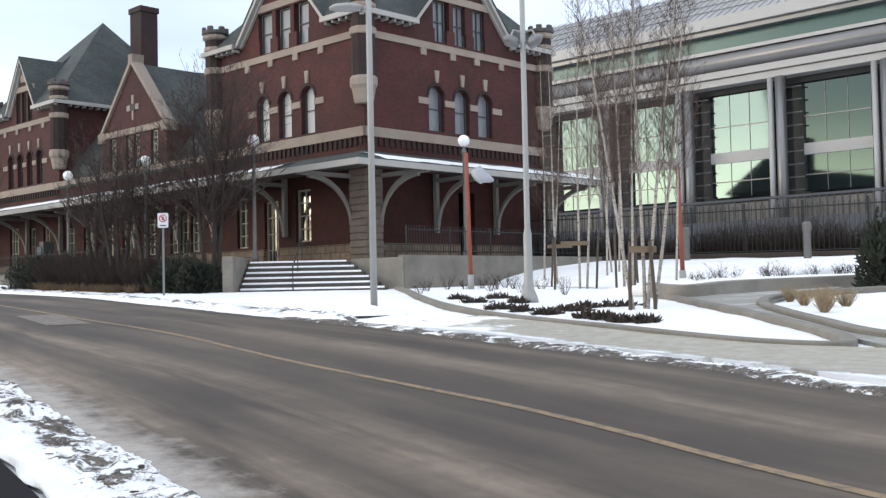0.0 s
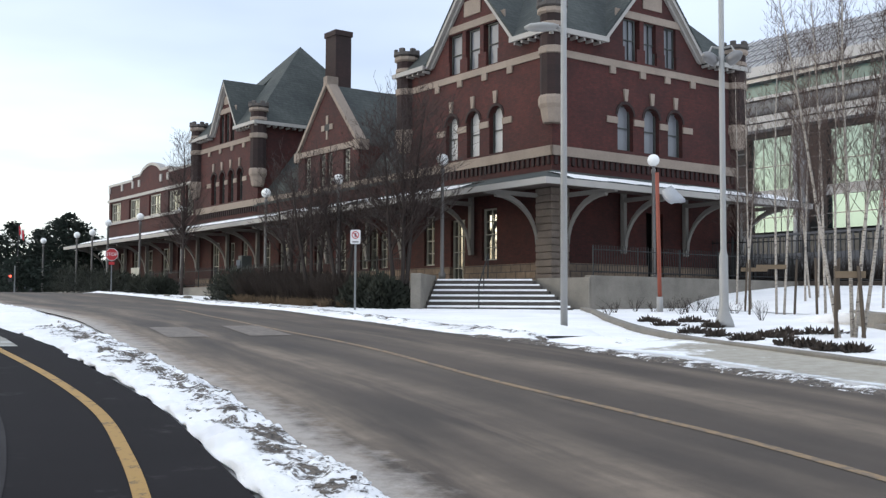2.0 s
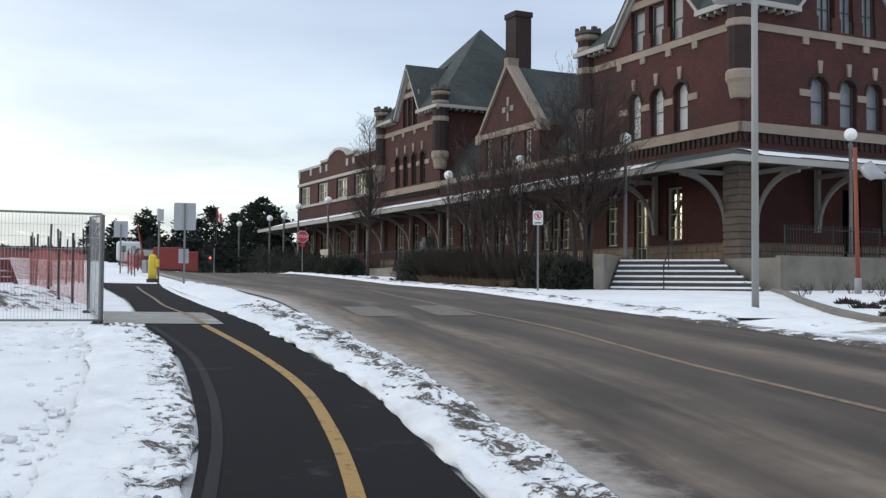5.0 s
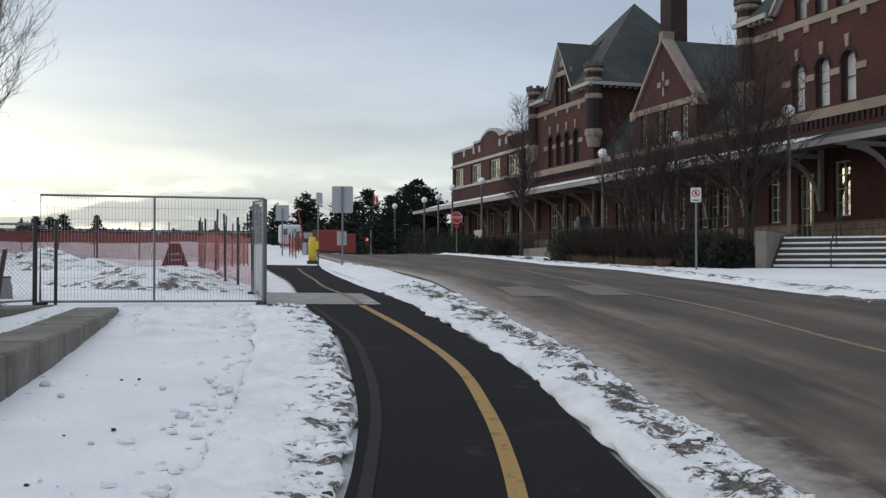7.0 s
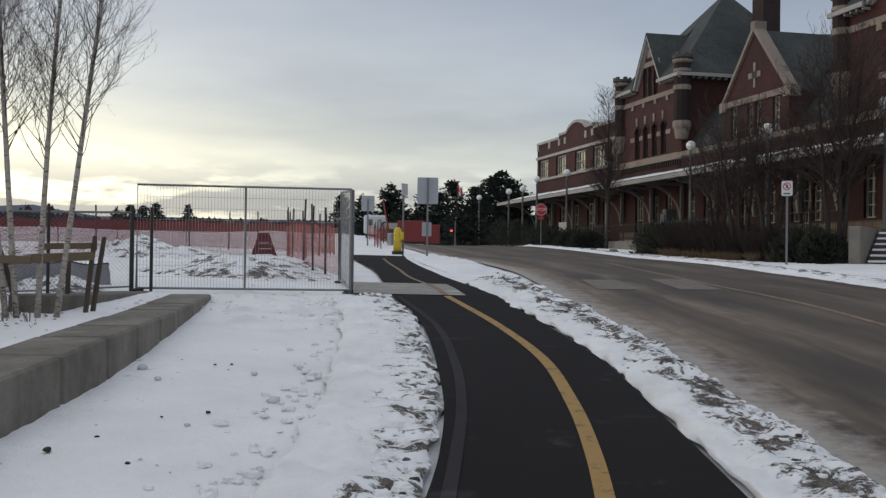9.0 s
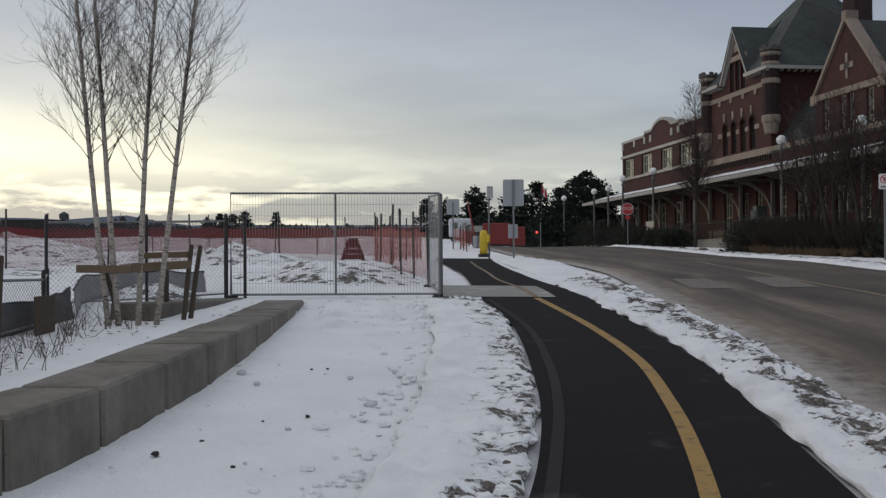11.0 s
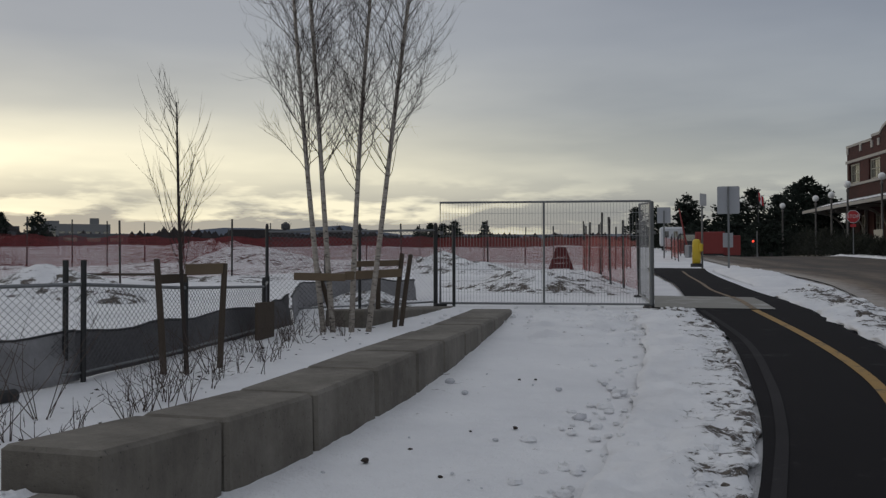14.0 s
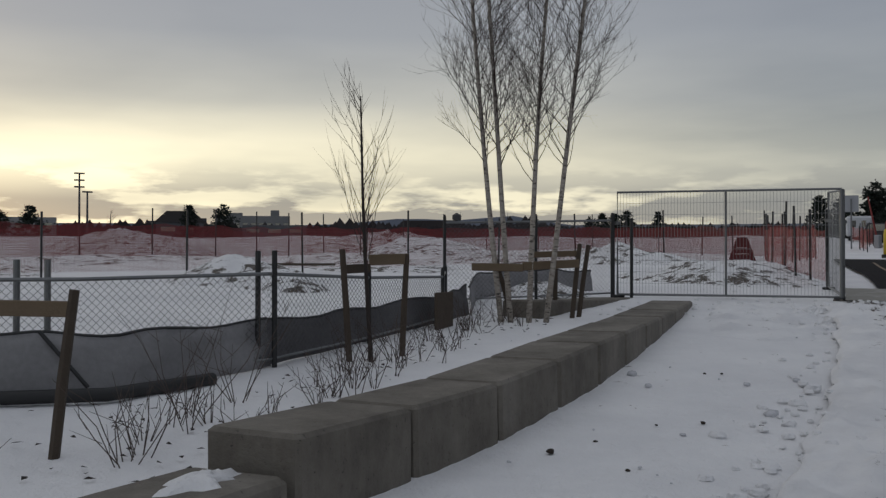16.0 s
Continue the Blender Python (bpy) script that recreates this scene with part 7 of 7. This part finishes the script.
for x, y, h, lx, ly in ((-9.75, 4.78, 1.12, -.05, -.06), (-9.85, 5.42, 1.05, 0, .06), (-11.9, 8.25, .95, 0, -.35), (-11.55, 8.95, 1.0, .06, .1), (-12.05, 9.05, .75, 0, .02), (-11.6, 9.1, 0.98, .08, .12), (-7.2, 1.5, 1.05, .05, .12)):
    put_stake(x, y, h, lx, ly)
for a, b, z, hgt in (((-9.78, 4.70), (-9.84, 5.05), 0.92, 0.09), ((-9.86, 5.05), (-9.85, 5.5), 1.0, 0.11), ((-11.95, 7.62), (-11.4, 8.05), 0.72, 0.10), ((-11.4, 8.05), (-11.45, 9.0), 0.74, 0.11), ((-11.62, 8.3), (-11.52, 9.05), 0.87, 0.08), ((-7.6, 0.75), (-7.15, 1.62), 0.93, 0.10)):
    p, q = on(*a, z), on(*b, z)
    d = q - p
    mb = MB().box((0, 0, 0), (d.length, 0.03, hgt), None, 0.006)
    ob = solid("tie_board", mb, PLANK if z != 0.92 else STAKE, "pale board tying the tree to its stakes", "board", "tie boards")
    ob.matrix_world = Matrix.Translation((p + q) / 2) @ d.to_track_quat("X", "Z").to_matrix().to_4x4()
for x, y in ((2.75, 30.0), (3.95, 30.2), (3.0, 34.0), (4.2, 28.0), (4.7, 28.2), (3.2, 19.6), (3.65, 19.5), (5.1, 30.0)):
    put_stake(x, y, 1.5 if y > 25 else 1.25, rng.uniform(-.1, .1), 0)
for x, y, w_ in ((3.35, 30.1, .8), (3.3, 34.1, .8), (3.45, 19.55, .5)):
    ob = solid("tie_board", MB().box((0, 0, 0), (w_, .03, .12), None, .006), PLANK, "pale board tying a birch to its stakes", "board", "tie boards")
    ob.matrix_world = Matrix.Translation(on(x, y, 1.3 if y > 25 else 1.1))

# ---- iron fence, pillars and hedge before the glass hall ----
LINE = [(-0.5, 49.0), (4.4, 46.2), (9.4, 42.4), (12.7, 38.9), (16.5, 35.4), (24.0, 29.0)]
fnc = thing("yard_fence", (0, 0, 0), "tall black iron bar fence before the glass hall", "fence")
for p, q in zip(LINE, LINE[1:]):
    a, b = Vector((*p, ter(*p))), Vector((*q, ter(*q)))
    bars = MB()
    n = int((b - a).length / .19)
    for k in range(n):
        o = a.lerp(b, k / n)
        bars.tube([o + Vector((0, 0, .9)), o + Vector((0, 0, 2.75))], .013, 4, False)
    tagged(part("bar_run", bars, BLACKIRON, fnc, fix=False), kind="stuff")
    for z in (1.0, 2.6):
        part("rail", MB().tube([a + Vector((0, 0, z)), b + Vector((0, 0, z))], .025, 4), BLACKIRON, fnc)
    for k in range(int((b - a).length / 2.4) + 1):
        o = a.lerp(b, k * 2.4 / (b - a).length)
        part("post", MB().tube([o, o + Vector((0, 0, 2.85))], .045, 5), BLACKIRON, fnc)
for x, y in ((8.9, 41.2), (12.4, 37.6)):
    pb = thing("light_bollard", on(x, y, .6), "short grey bollard light beside the fence", "bollard", "bollard lights")
    part("shaft", MB().lathe([(.14, -.6), (.14, 1.1)], n=10), LAMPPOST, pb)
    part("cap", MB().lathe([(.17, 1.1), (.17, 1.35), (.1, 1.42)], n=10), LAMPPOST, pb)
for k in range(34):
    t = k / 33 * (len(LINE) - 1)
    i = min(int(t), len(LINE) - 2)
    p = np.array(LINE[i]) + (np.array(LINE[i + 1]) - np.array(LINE[i])) * (t - i) + np.array([.8, 1.0])
    shrub("yard_hedge", on(p[0], p[1], .4), 2.0, rng.uniform(1.5, 2.2), 150, rng, "dense brown hedge behind the iron fence", HEDGETWIG, .8, .014)
mb = kerb("bank_wall", [(-0.3, 48.6), (4.5, 45.8), (9.5, 42.0), (12.8, 38.5), (16.6, 35.0), (24.0, 28.6)], .5, .95, "low dark bank under the iron fence", MULCH, category="bank")
# snowy bank that rises to it
rows = []
xs = np.linspace(0, 1, 30)
lo = spline([(1.0, 40.5), (4.9, 28.4), (6.5, 26.5), (8.2, 29.2), (11.8, 34.9), (20, 30)], 6)
hi = spline([(0.0, 48.0), (4.4, 45.6), (9.3, 41.8), (12.6, 38.3), (16.4, 34.8), (23.0, 29.0)], 6)
mb = MB()
for p, q in zip(lo, hi):
    for k in range(9):
        t = k / 8
        x, y = p + (q - p) * t
        rows.append((x, y, ter(x, y) + .02 + .75 * t ** .9 + .04 * rough(x, y, 1.0)))
mb.add(rows, [(i * 9 + k, i * 9 + k + 1, i * 9 + 10 + k, i * 9 + 9 + k) for i in range(len(lo) - 1) for k in range(8)])
solid("snow_slope", mb, SNOW, "smooth snow slope below the iron fence", "snow slope", kind="structure", smooth=True, fix=False)

# ---- clods, stones and crumbs on the snow ----
def lump(r, rng):
    mb = MB()
    n, m = 7, 4
    rows = [(0, 0, -r * .3)]
    for i in range(1, m):
        for k in range(n):
            a, b = 2 * math.pi * k / n, math.pi * (i / m - .5)
            q = r * rng.uniform(.75, 1.2)
            rows.append((q * math.cos(a) * math.cos(b), q * .8 * math.sin(a) * math.cos(b), q * .55 * math.sin(b)))
    rows.append((0, 0, r * .5))
    fc = [(0, 1 + (k + 1) % n, 1 + k) for k in range(n)]
    for i in range(m - 2):
        fc += [(1 + i * n + k, 1 + i * n + (k + 1) % n, 1 + i * n + n + (k + 1) % n, 1 + i * n + n + k) for k in range(n)]
    fc += [(len(rows) - 1, 1 + (m - 2) * n + k, 1 + (m - 2) * n + (k + 1) % n) for k in range(n)]
    return mb.add(rows, fc)


CRUMBSOIL = plain("frozen_soil_crumb", (0.14, 0.12, 0.10), .9, 0, .4, 10, 40, .5)
GREYSTONE = plain("clod_snow", (0.55, 0.55, 0.57), .85, 0, .3, 10, 40, .5)
for x, y, r, m_ in ((-7.71, 6.65, 0.075, GREYSTONE), (-5.77, 7.24, 0.15, GREYSTONE), (-5.78, 6.32, 0.085, GREYSTONE), (-5.23, 6.24, 0.085, GREYSTONE), (-4.86, 6.07, 0.12, GREYSTONE), (-4.69, 5.49, 0.07, MULCH), (-5.82, 4.31, 0.045, MULCH), (-5.87, 4.72, 0.03, MULCH),
                    (-5.89, 5.73, 0.03, MULCH), (-5.57, 5.98, 0.03, MULCH), (-4.86, 5.17, 0.035, MULCH), (-7.20, 6.39, 0.05, GREYSTONE), (-5.21, 4.43, 0.025, MULCH), (-6.76, 7.11, 0.045, GREYSTONE), (-6.63, 7.59, 0.05, GREYSTONE), (-5.70, 5.35, 0.03, GREYSTONE)):
    ob = solid("snow_clod", lump(r * .8, rng), m_, "frozen clod lying on the snow", "clod", "clods on the snow", smooth=True)
    ob.location = on(x, y, r * .2)
data = [lump(1.0, rng).data("clod", mt, True) for mt in (MULCH, MULCH, GREYSTONE, SNOW)]
crumbs = {}
for k in range(1500):
    t = rng.random() ** 1.1
    i = t * (len(RAGA) - 1)
    j = min(int(i), len(RAGA) - 2)
    a = np.array(RAGA[j]) + (np.array(RAGA[j + 1]) - np.array(RAGA[j])) * (i - j)
    b = np.array(RAGB[j]) + (np.array(RAGB[j + 1]) - np.array(RAGB[j])) * (i - j)
    x, y = a + (b - a) * (1.03 - abs(rng.gauss(0, .42)))
    key = rng.choice((0, 1, 3, 3, 3, 3, 3))
    crumbs.setdefault(key, []).append((x, y, (rng.uniform(.008, .026) + .045 * rng.random() ** 4) * (1 if key == 3 else .55), .06))
for k in range(1000):
    t = rng.random() ** 1.2
    i = t * (len(VERGE_A) - 2)
    j = int(i)
    a = np.array(VERGE_A[j]) + (np.array(VERGE_A[j + 1]) - np.array(VERGE_A[j])) * (i - j)
    b = np.array(VERGE_B[j]) + (np.array(VERGE_B[j + 1]) - np.array(VERGE_B[j])) * (i - j)
    s = min(.93, max(.12, rng.gauss(.62, .24)))
    x, y = a + (b - a) * s
    lift = .055 + .04 * math.sqrt(1 - (2 * s - 1) ** 2) + .07 * (rough(x, y, 1.7) + .6 * rough(x, y, 5.0)) - .015
    crumbs.setdefault(rng.choice((0, 1, 2, 3, 3)), []).append((x, y, rng.uniform(.008, .022) + .035 * rng.random() ** 4, lift))
for k in range(45):
    a, r = radians(rng.uniform(34, 62)), rng.uniform(5, 15)
    crumbs.setdefault(rng.choice((0, 2, 2)), []).append((-math.sin(a) * r, math.cos(a) * r, rng.uniform(.006, .02), .012))
for key, items in crumbs.items():
    mb = MB()
    for x, y, r, lift in items:
        lm = lump(r, rng)
        o = on(x, y, r * .2 + lift)
        mb.add([Vector(p) + o for p in lm.v], lm.f)
    solid("soil_crumbs", mb, (MULCH, CRUMBSOIL, GREYSTONE, SNOW)[key], "crumbs of soil and ice scattered on snow", "crumbs", kind="stuff", fix=False)

# broken bits of crust on the trodden snow
mb = MB()
for k in range(1500):
    if k < 1020:
        t, q = rng.random(), abs(rng.gauss(0, .45))
        i = t * (len(RAGA) - 1.001)
        j = int(i)
        p = np.array(RAGB[j]) + (np.array(RAGB[j + 1]) - np.array(RAGB[j])) * (i - j)
        x, y = p + np.array([-0.80, -0.55]) * (0.10 + q * 1.15)
    else:
        x, y = rng.gauss(-9.6, 1.3), rng.gauss(10.6, 1.5)
        if (x + 10.6) * 0.8 + (y - 14.0) * -0.6 > 2.2 or x + 0.78 * y > 0.55:
            continue
    lm = lump((rng.uniform(.014, .05) + .05 * rng.random() ** 3) * (1 if k < 1020 else .8), rng)
    o = on(x, y, .015)
    mb.add([Vector(p) + o for p in lm.v], lm.f)
solid("snow_crumbs", mb, SNOW, "broken crumbs of snow crust on trodden snow", "snow crumbs", kind="stuff", fix=False)
# wind-blown dead leaves in the bed
mb = MB()
for k in range(150):
    x, y = rng.uniform(-8.6, -6.0), rng.uniform(.6, 3.4)
    if k > 70:
        t = rng.random()
        x, y = -8.6 - 3.0 * t + rng.uniform(-.4, .4), 3.6 + 5.0 * t
    o = on(x, y, .035)
    a = rng.uniform(0, 6.28)
    d, e = Vector((math.cos(a), math.sin(a), rng.uniform(-.1, .3))) * rng.uniform(.02, .05), Vector((-math.sin(a), math.cos(a), rng.uniform(-.1, .3))) * .018
    mb.add([o - d, o + e, o + d, o - e + Vector((0, 0, .012))], [(0, 1, 2, 3)])
solid("dead_leaves", mb, BARKDARK, "dark dead leaves scattered on the snowy bed", "leaves", kind="stuff", fix=False)

# heaps of soil and snow in the yard
def heap(x, y, rx, ry, h, mat, label, seed):
    mb = MB()
    rows = []
    n, m = 26, 9
    for i in range(m + 1):
        for k in range(n):
            a, t = 2 * math.pi * k / n, i / m
            px, py = x + rx * t * math.cos(a), y + ry * t * math.sin(a)
            e = (1 - t * t) ** 1.3
            rows.append((px, py, ter(px, py) + h * e * (1 + .5 * rough(px + seed, py, .9)) + .25 * h * rough(px, py + seed, 3.0) * e - .05 * (i == m)))
    mb.add(rows, [(i * n + k, i * n + (k + 1) % n, i * n + n + (k + 1) % n, i * n + n + k) for i in range(m) for k in range(n)])
    return solid("soil_mound", mb, mat, label, "heap", "heaps in the yard", smooth=True, fix=False)


heap(-0.8, 18.05, 1.0, 1.1, .10, SNOW, "low drift of snow at the end of the apron", 14)
heap(-20.5, 7.6, 2.2, 1.6, .42, SOILSNOW, "low heap of soil dusted with snow", 1)
heap(-15.6, 15.6, 2.6, 1.7, .35, SOILSNOW, "churned snow and soil behind the fence", 2)
heap(-17.2, 18.2, 1.8, 1.4, .30, SOILSNOW, "snow heap under the barricade", 3)
heap(-24.0, 20.0, 4.5, 2.0, .5, SOILSNOW, "long heap of soil and snow", 4)
heap(-45.0, 24.0, 9.0, 4.0, .9, SOILSNOW, "far heap of soil and snow", 5)
heap(-48.0, 12.0, 9.0, 4.0, .9, SOILSNOW, "far bank of soil and snow", 6)
heap(-14.4, 10.6, 1.0, .8, .2, SOILSNOW, "snow heap beside the block wall", 7)
heap(-18.6, 7.6, 1.7, .8, .28, SOILSNOW, "dark mound of soil and snow in the yard", 8)
heap(-27.5, 13.0, 6.0, 2.6, .28, SOILSNOW, "low churned bank of soil and snow", 9)
heap(-28.5, 20.0, 5.0, 2.4, .25, SOILSNOW, "low churned bank in the snowy yard", 10)
heap(-31.0, 8.0, 5.0, 11.0, .22, SOILSNOW, "broad churned strip of soil and snow", 12)
heap(-31.0, 24.0, 6.0, 7.0, .22, SOILSNOW, "broad churned strip beyond the thin net", 13)
heap(-27.0, 3.0, 5.0, 3.0, .28, SOILSNOW, "low bank of soil behind the net", 11)
# dropped plank
solid("plank", MB().box(on(-21.0, 8.4, .3), (3.0, .2, .05), Matrix.Rotation(radians(35), 4, "Z"), .01), STAKE, "dark plank lying in the yard", "plank")

# ---- far skyline ----
def far_house(x, y, w_, d_, h, label, roof=None, wins=0, mat=None):
    """A plain distant block with its windows and roofline."""
    hs = thing("far_building", facing(x, y), label, "building", "buildings on the skyline")
    part("wall", MB().box((0, 0, h / 2 - .5), (w_, d_, h + 1), None, .05), mat or FARDARK, hs)
    if roof == "gable":
        part("roof", MB().prism([(-w_ / 2 - .4, 0, h), (w_ / 2 + .4, 0, h), (w_ / 2 - 2, 0, h + 2.2), (-w_ / 2 + 2, 0, h + 2.2)], (0, -d_ / 2 - .3, 0), (0, d_ / 2 + .3, 0)), FARWOOD, hs)
    elif roof == "boxes":
        part("roof_box", MB().box((w_ * .3, 0, h + .9), (w_ * .12, 3, 1.8)), mat or FARDARK, hs)
        part("roof_box", MB().box((-w_ * .25, 0, h + .5), (w_ * .2, 3, 1.0)), mat or FARDARK, hs)
    for k in range(wins):
        part("window", MB().box((-w_ / 2 + w_ * (k + .5) / wins, -d_ / 2 - .03, h * .55), (w_ / wins * .6, .08, h * .3)), GLASS, hs)
    return hs


FARPALE = plain("far_pale_wall", (0.20, 0.20, 0.20), .9, 0, .2, .05)
far_house(-281, 106, 20, 12, 6.6, "long pale flat-roofed building on the skyline", "boxes", 9, FARPALE)
far_house(-287, 86, 22, 12, 4.2, "low dark building on the skyline", "boxes", 8)
far_house(-271, 122, 16, 10, 3.6, "low dark shed on the skyline", None, 5)
far_house(-240, 140, 18, 10, 2.8, "dark shed with a gabled roof on the skyline", "gable", 0)
far_house(-226, 158, 26, 10, 3.6, "long grey shed on the skyline", None, 6)
far_house(-205, 62, 9, 8, 3.0, "dark cabin at the yard's far edge", "gable", 2)
far_house(-190, 76, 12, 8, 2.4, "low dark store at the yard's far edge", None, 3)
far_house(-176, 28, 10, 8, 3.0, "pale cabin beyond the snowy yard", None, 3, FARPALE)
for x, y, h, heads in ((-176.5, 36.8, 10.5, 3), (-176.2, 38.0, 7.5, 1)):
    mst = thing("light_mast", on(x, y), "far floodlight mast on the skyline", "light mast", "masts on the skyline")
    part("mast", MB().lathe([(.22, 0), (.14, h)], n=6), FARDARK, mst)
    for k in range(heads):
        part("crossarm", MB().box((0, 0, h - .1 - 1.1 * k), (.3, 1.6, .25)), FARDARK, mst)
wt = thing("water_tower", on(-255.0, 157.5), "far water tower on thin legs on the skyline", "water tower")
part("tank", MB().lathe([(.3, 5.6), (1.3, 6.0), (1.3, 7.2), (.2, 7.9)], n=10), FARDARK, wt)
for k in range(4):
    a = math.pi / 4 + k * math.pi / 2
    part("leg", MB().tube([(1.5 * math.cos(a), 1.5 * math.sin(a), -.5), (.9 * math.cos(a), .9 * math.sin(a), 6.1)], .12, 5), FARDARK, wt)
# far woods along the horizon
mb = MB()
for k in range(2600):
    a = radians(rng.uniform(28, 100))
    r = rng.uniform(230, 420)
    x, y = -math.sin(a) * r, math.cos(a) * r
    h = rng.uniform(2.6, 5.8) * (.6 + .6 * max(0, rough(a * 12, 1.0, 1.0)))
    o = on(x, y, -.3)
    wv = Vector((math.cos(a), math.sin(a), 0)) * rng.uniform(1.2, 3.2)
    for _ in range(5):
        c = o + wv * rng.uniform(-1, 1) + Vector((0, 0, h * rng.uniform(.2, .9)))
        s = rng.uniform(.5, 1.3)
        mb.add([c - wv.normalized() * s, c + Vector((0, 0, -s)), c + wv.normalized() * s, c + Vector((rng.gauss(0, .5), 0, s * 1.5))], [(0, 1, 2, 3)])
solid("far_woods", mb, FARWOOD, "dark line of bare woods on the horizon", "woods", kind="stuff", fix=False)
# bare far trees
for x, y, h in ((-248, 154, 8), (-255, 60, 7), (-268, 44, 7), (-190, 130, 6)):
    tree("far_tree", on(x, y), h, rng, "far bare tree on the skyline", FARWOOD, FARWOOD, .35, ((0, 0, .3, .3),), .25, 160, .25, 0, 1, .9)
# hazy hills; the blue distance haze is part of their colour
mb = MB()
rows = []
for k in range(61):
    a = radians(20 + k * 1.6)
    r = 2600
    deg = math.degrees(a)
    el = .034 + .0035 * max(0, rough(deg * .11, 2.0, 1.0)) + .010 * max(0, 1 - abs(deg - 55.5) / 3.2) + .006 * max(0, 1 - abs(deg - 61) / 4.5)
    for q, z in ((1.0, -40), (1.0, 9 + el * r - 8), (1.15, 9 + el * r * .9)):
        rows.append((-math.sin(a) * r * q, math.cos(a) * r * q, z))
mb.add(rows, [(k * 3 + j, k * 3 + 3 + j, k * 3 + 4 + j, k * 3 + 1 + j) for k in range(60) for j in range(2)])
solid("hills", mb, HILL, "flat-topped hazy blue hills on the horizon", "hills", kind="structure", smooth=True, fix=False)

# ---- small things by the station ----
kb = thing("notice_kiosk", W(21.4, -2.6, FLOOR), "blue-grey notice kiosk on the terrace", "kiosk")
part("body", MB().box((0, 0, 0.85), (0.6, 0.45, 1.7), Matrix.Rotation(radians(YB), 4, "Z"), 0.03), WINFRAME, kb)
part("panel", MB().box((-0.2, -0.21, 1.15), (0.42, 0.02, 0.6), Matrix.Rotation(radians(YB), 4, "Z")), SIGNBACK, kb)
dr = thing("panel_gate", W(31.4, -4.75, FLOOR - 0.3), "cream boarded gate at the terrace edge", "gate")
for k in range(7):
    part("board", MB().box(W(31.4 + k * 0.2, -4.75, 0.85) - W(31.4, -4.75, 0), (0.03, 0.18, 1.5), Matrix.Rotation(radians(YB), 4, "Z"), 0.005), WINPALE, dr)
for x, y, r in ((-19.4, 42.6, .22), (-22.0, 46.0, .18), (-17.3, 40.2, .14)):
    ob = solid("kerb_stone", lump(r, rng), BLOCK, "dark stone lying in the kerb snow", "stone", "stones by the kerb", smooth=True)
    ob.location = on(x, y, r * .5)
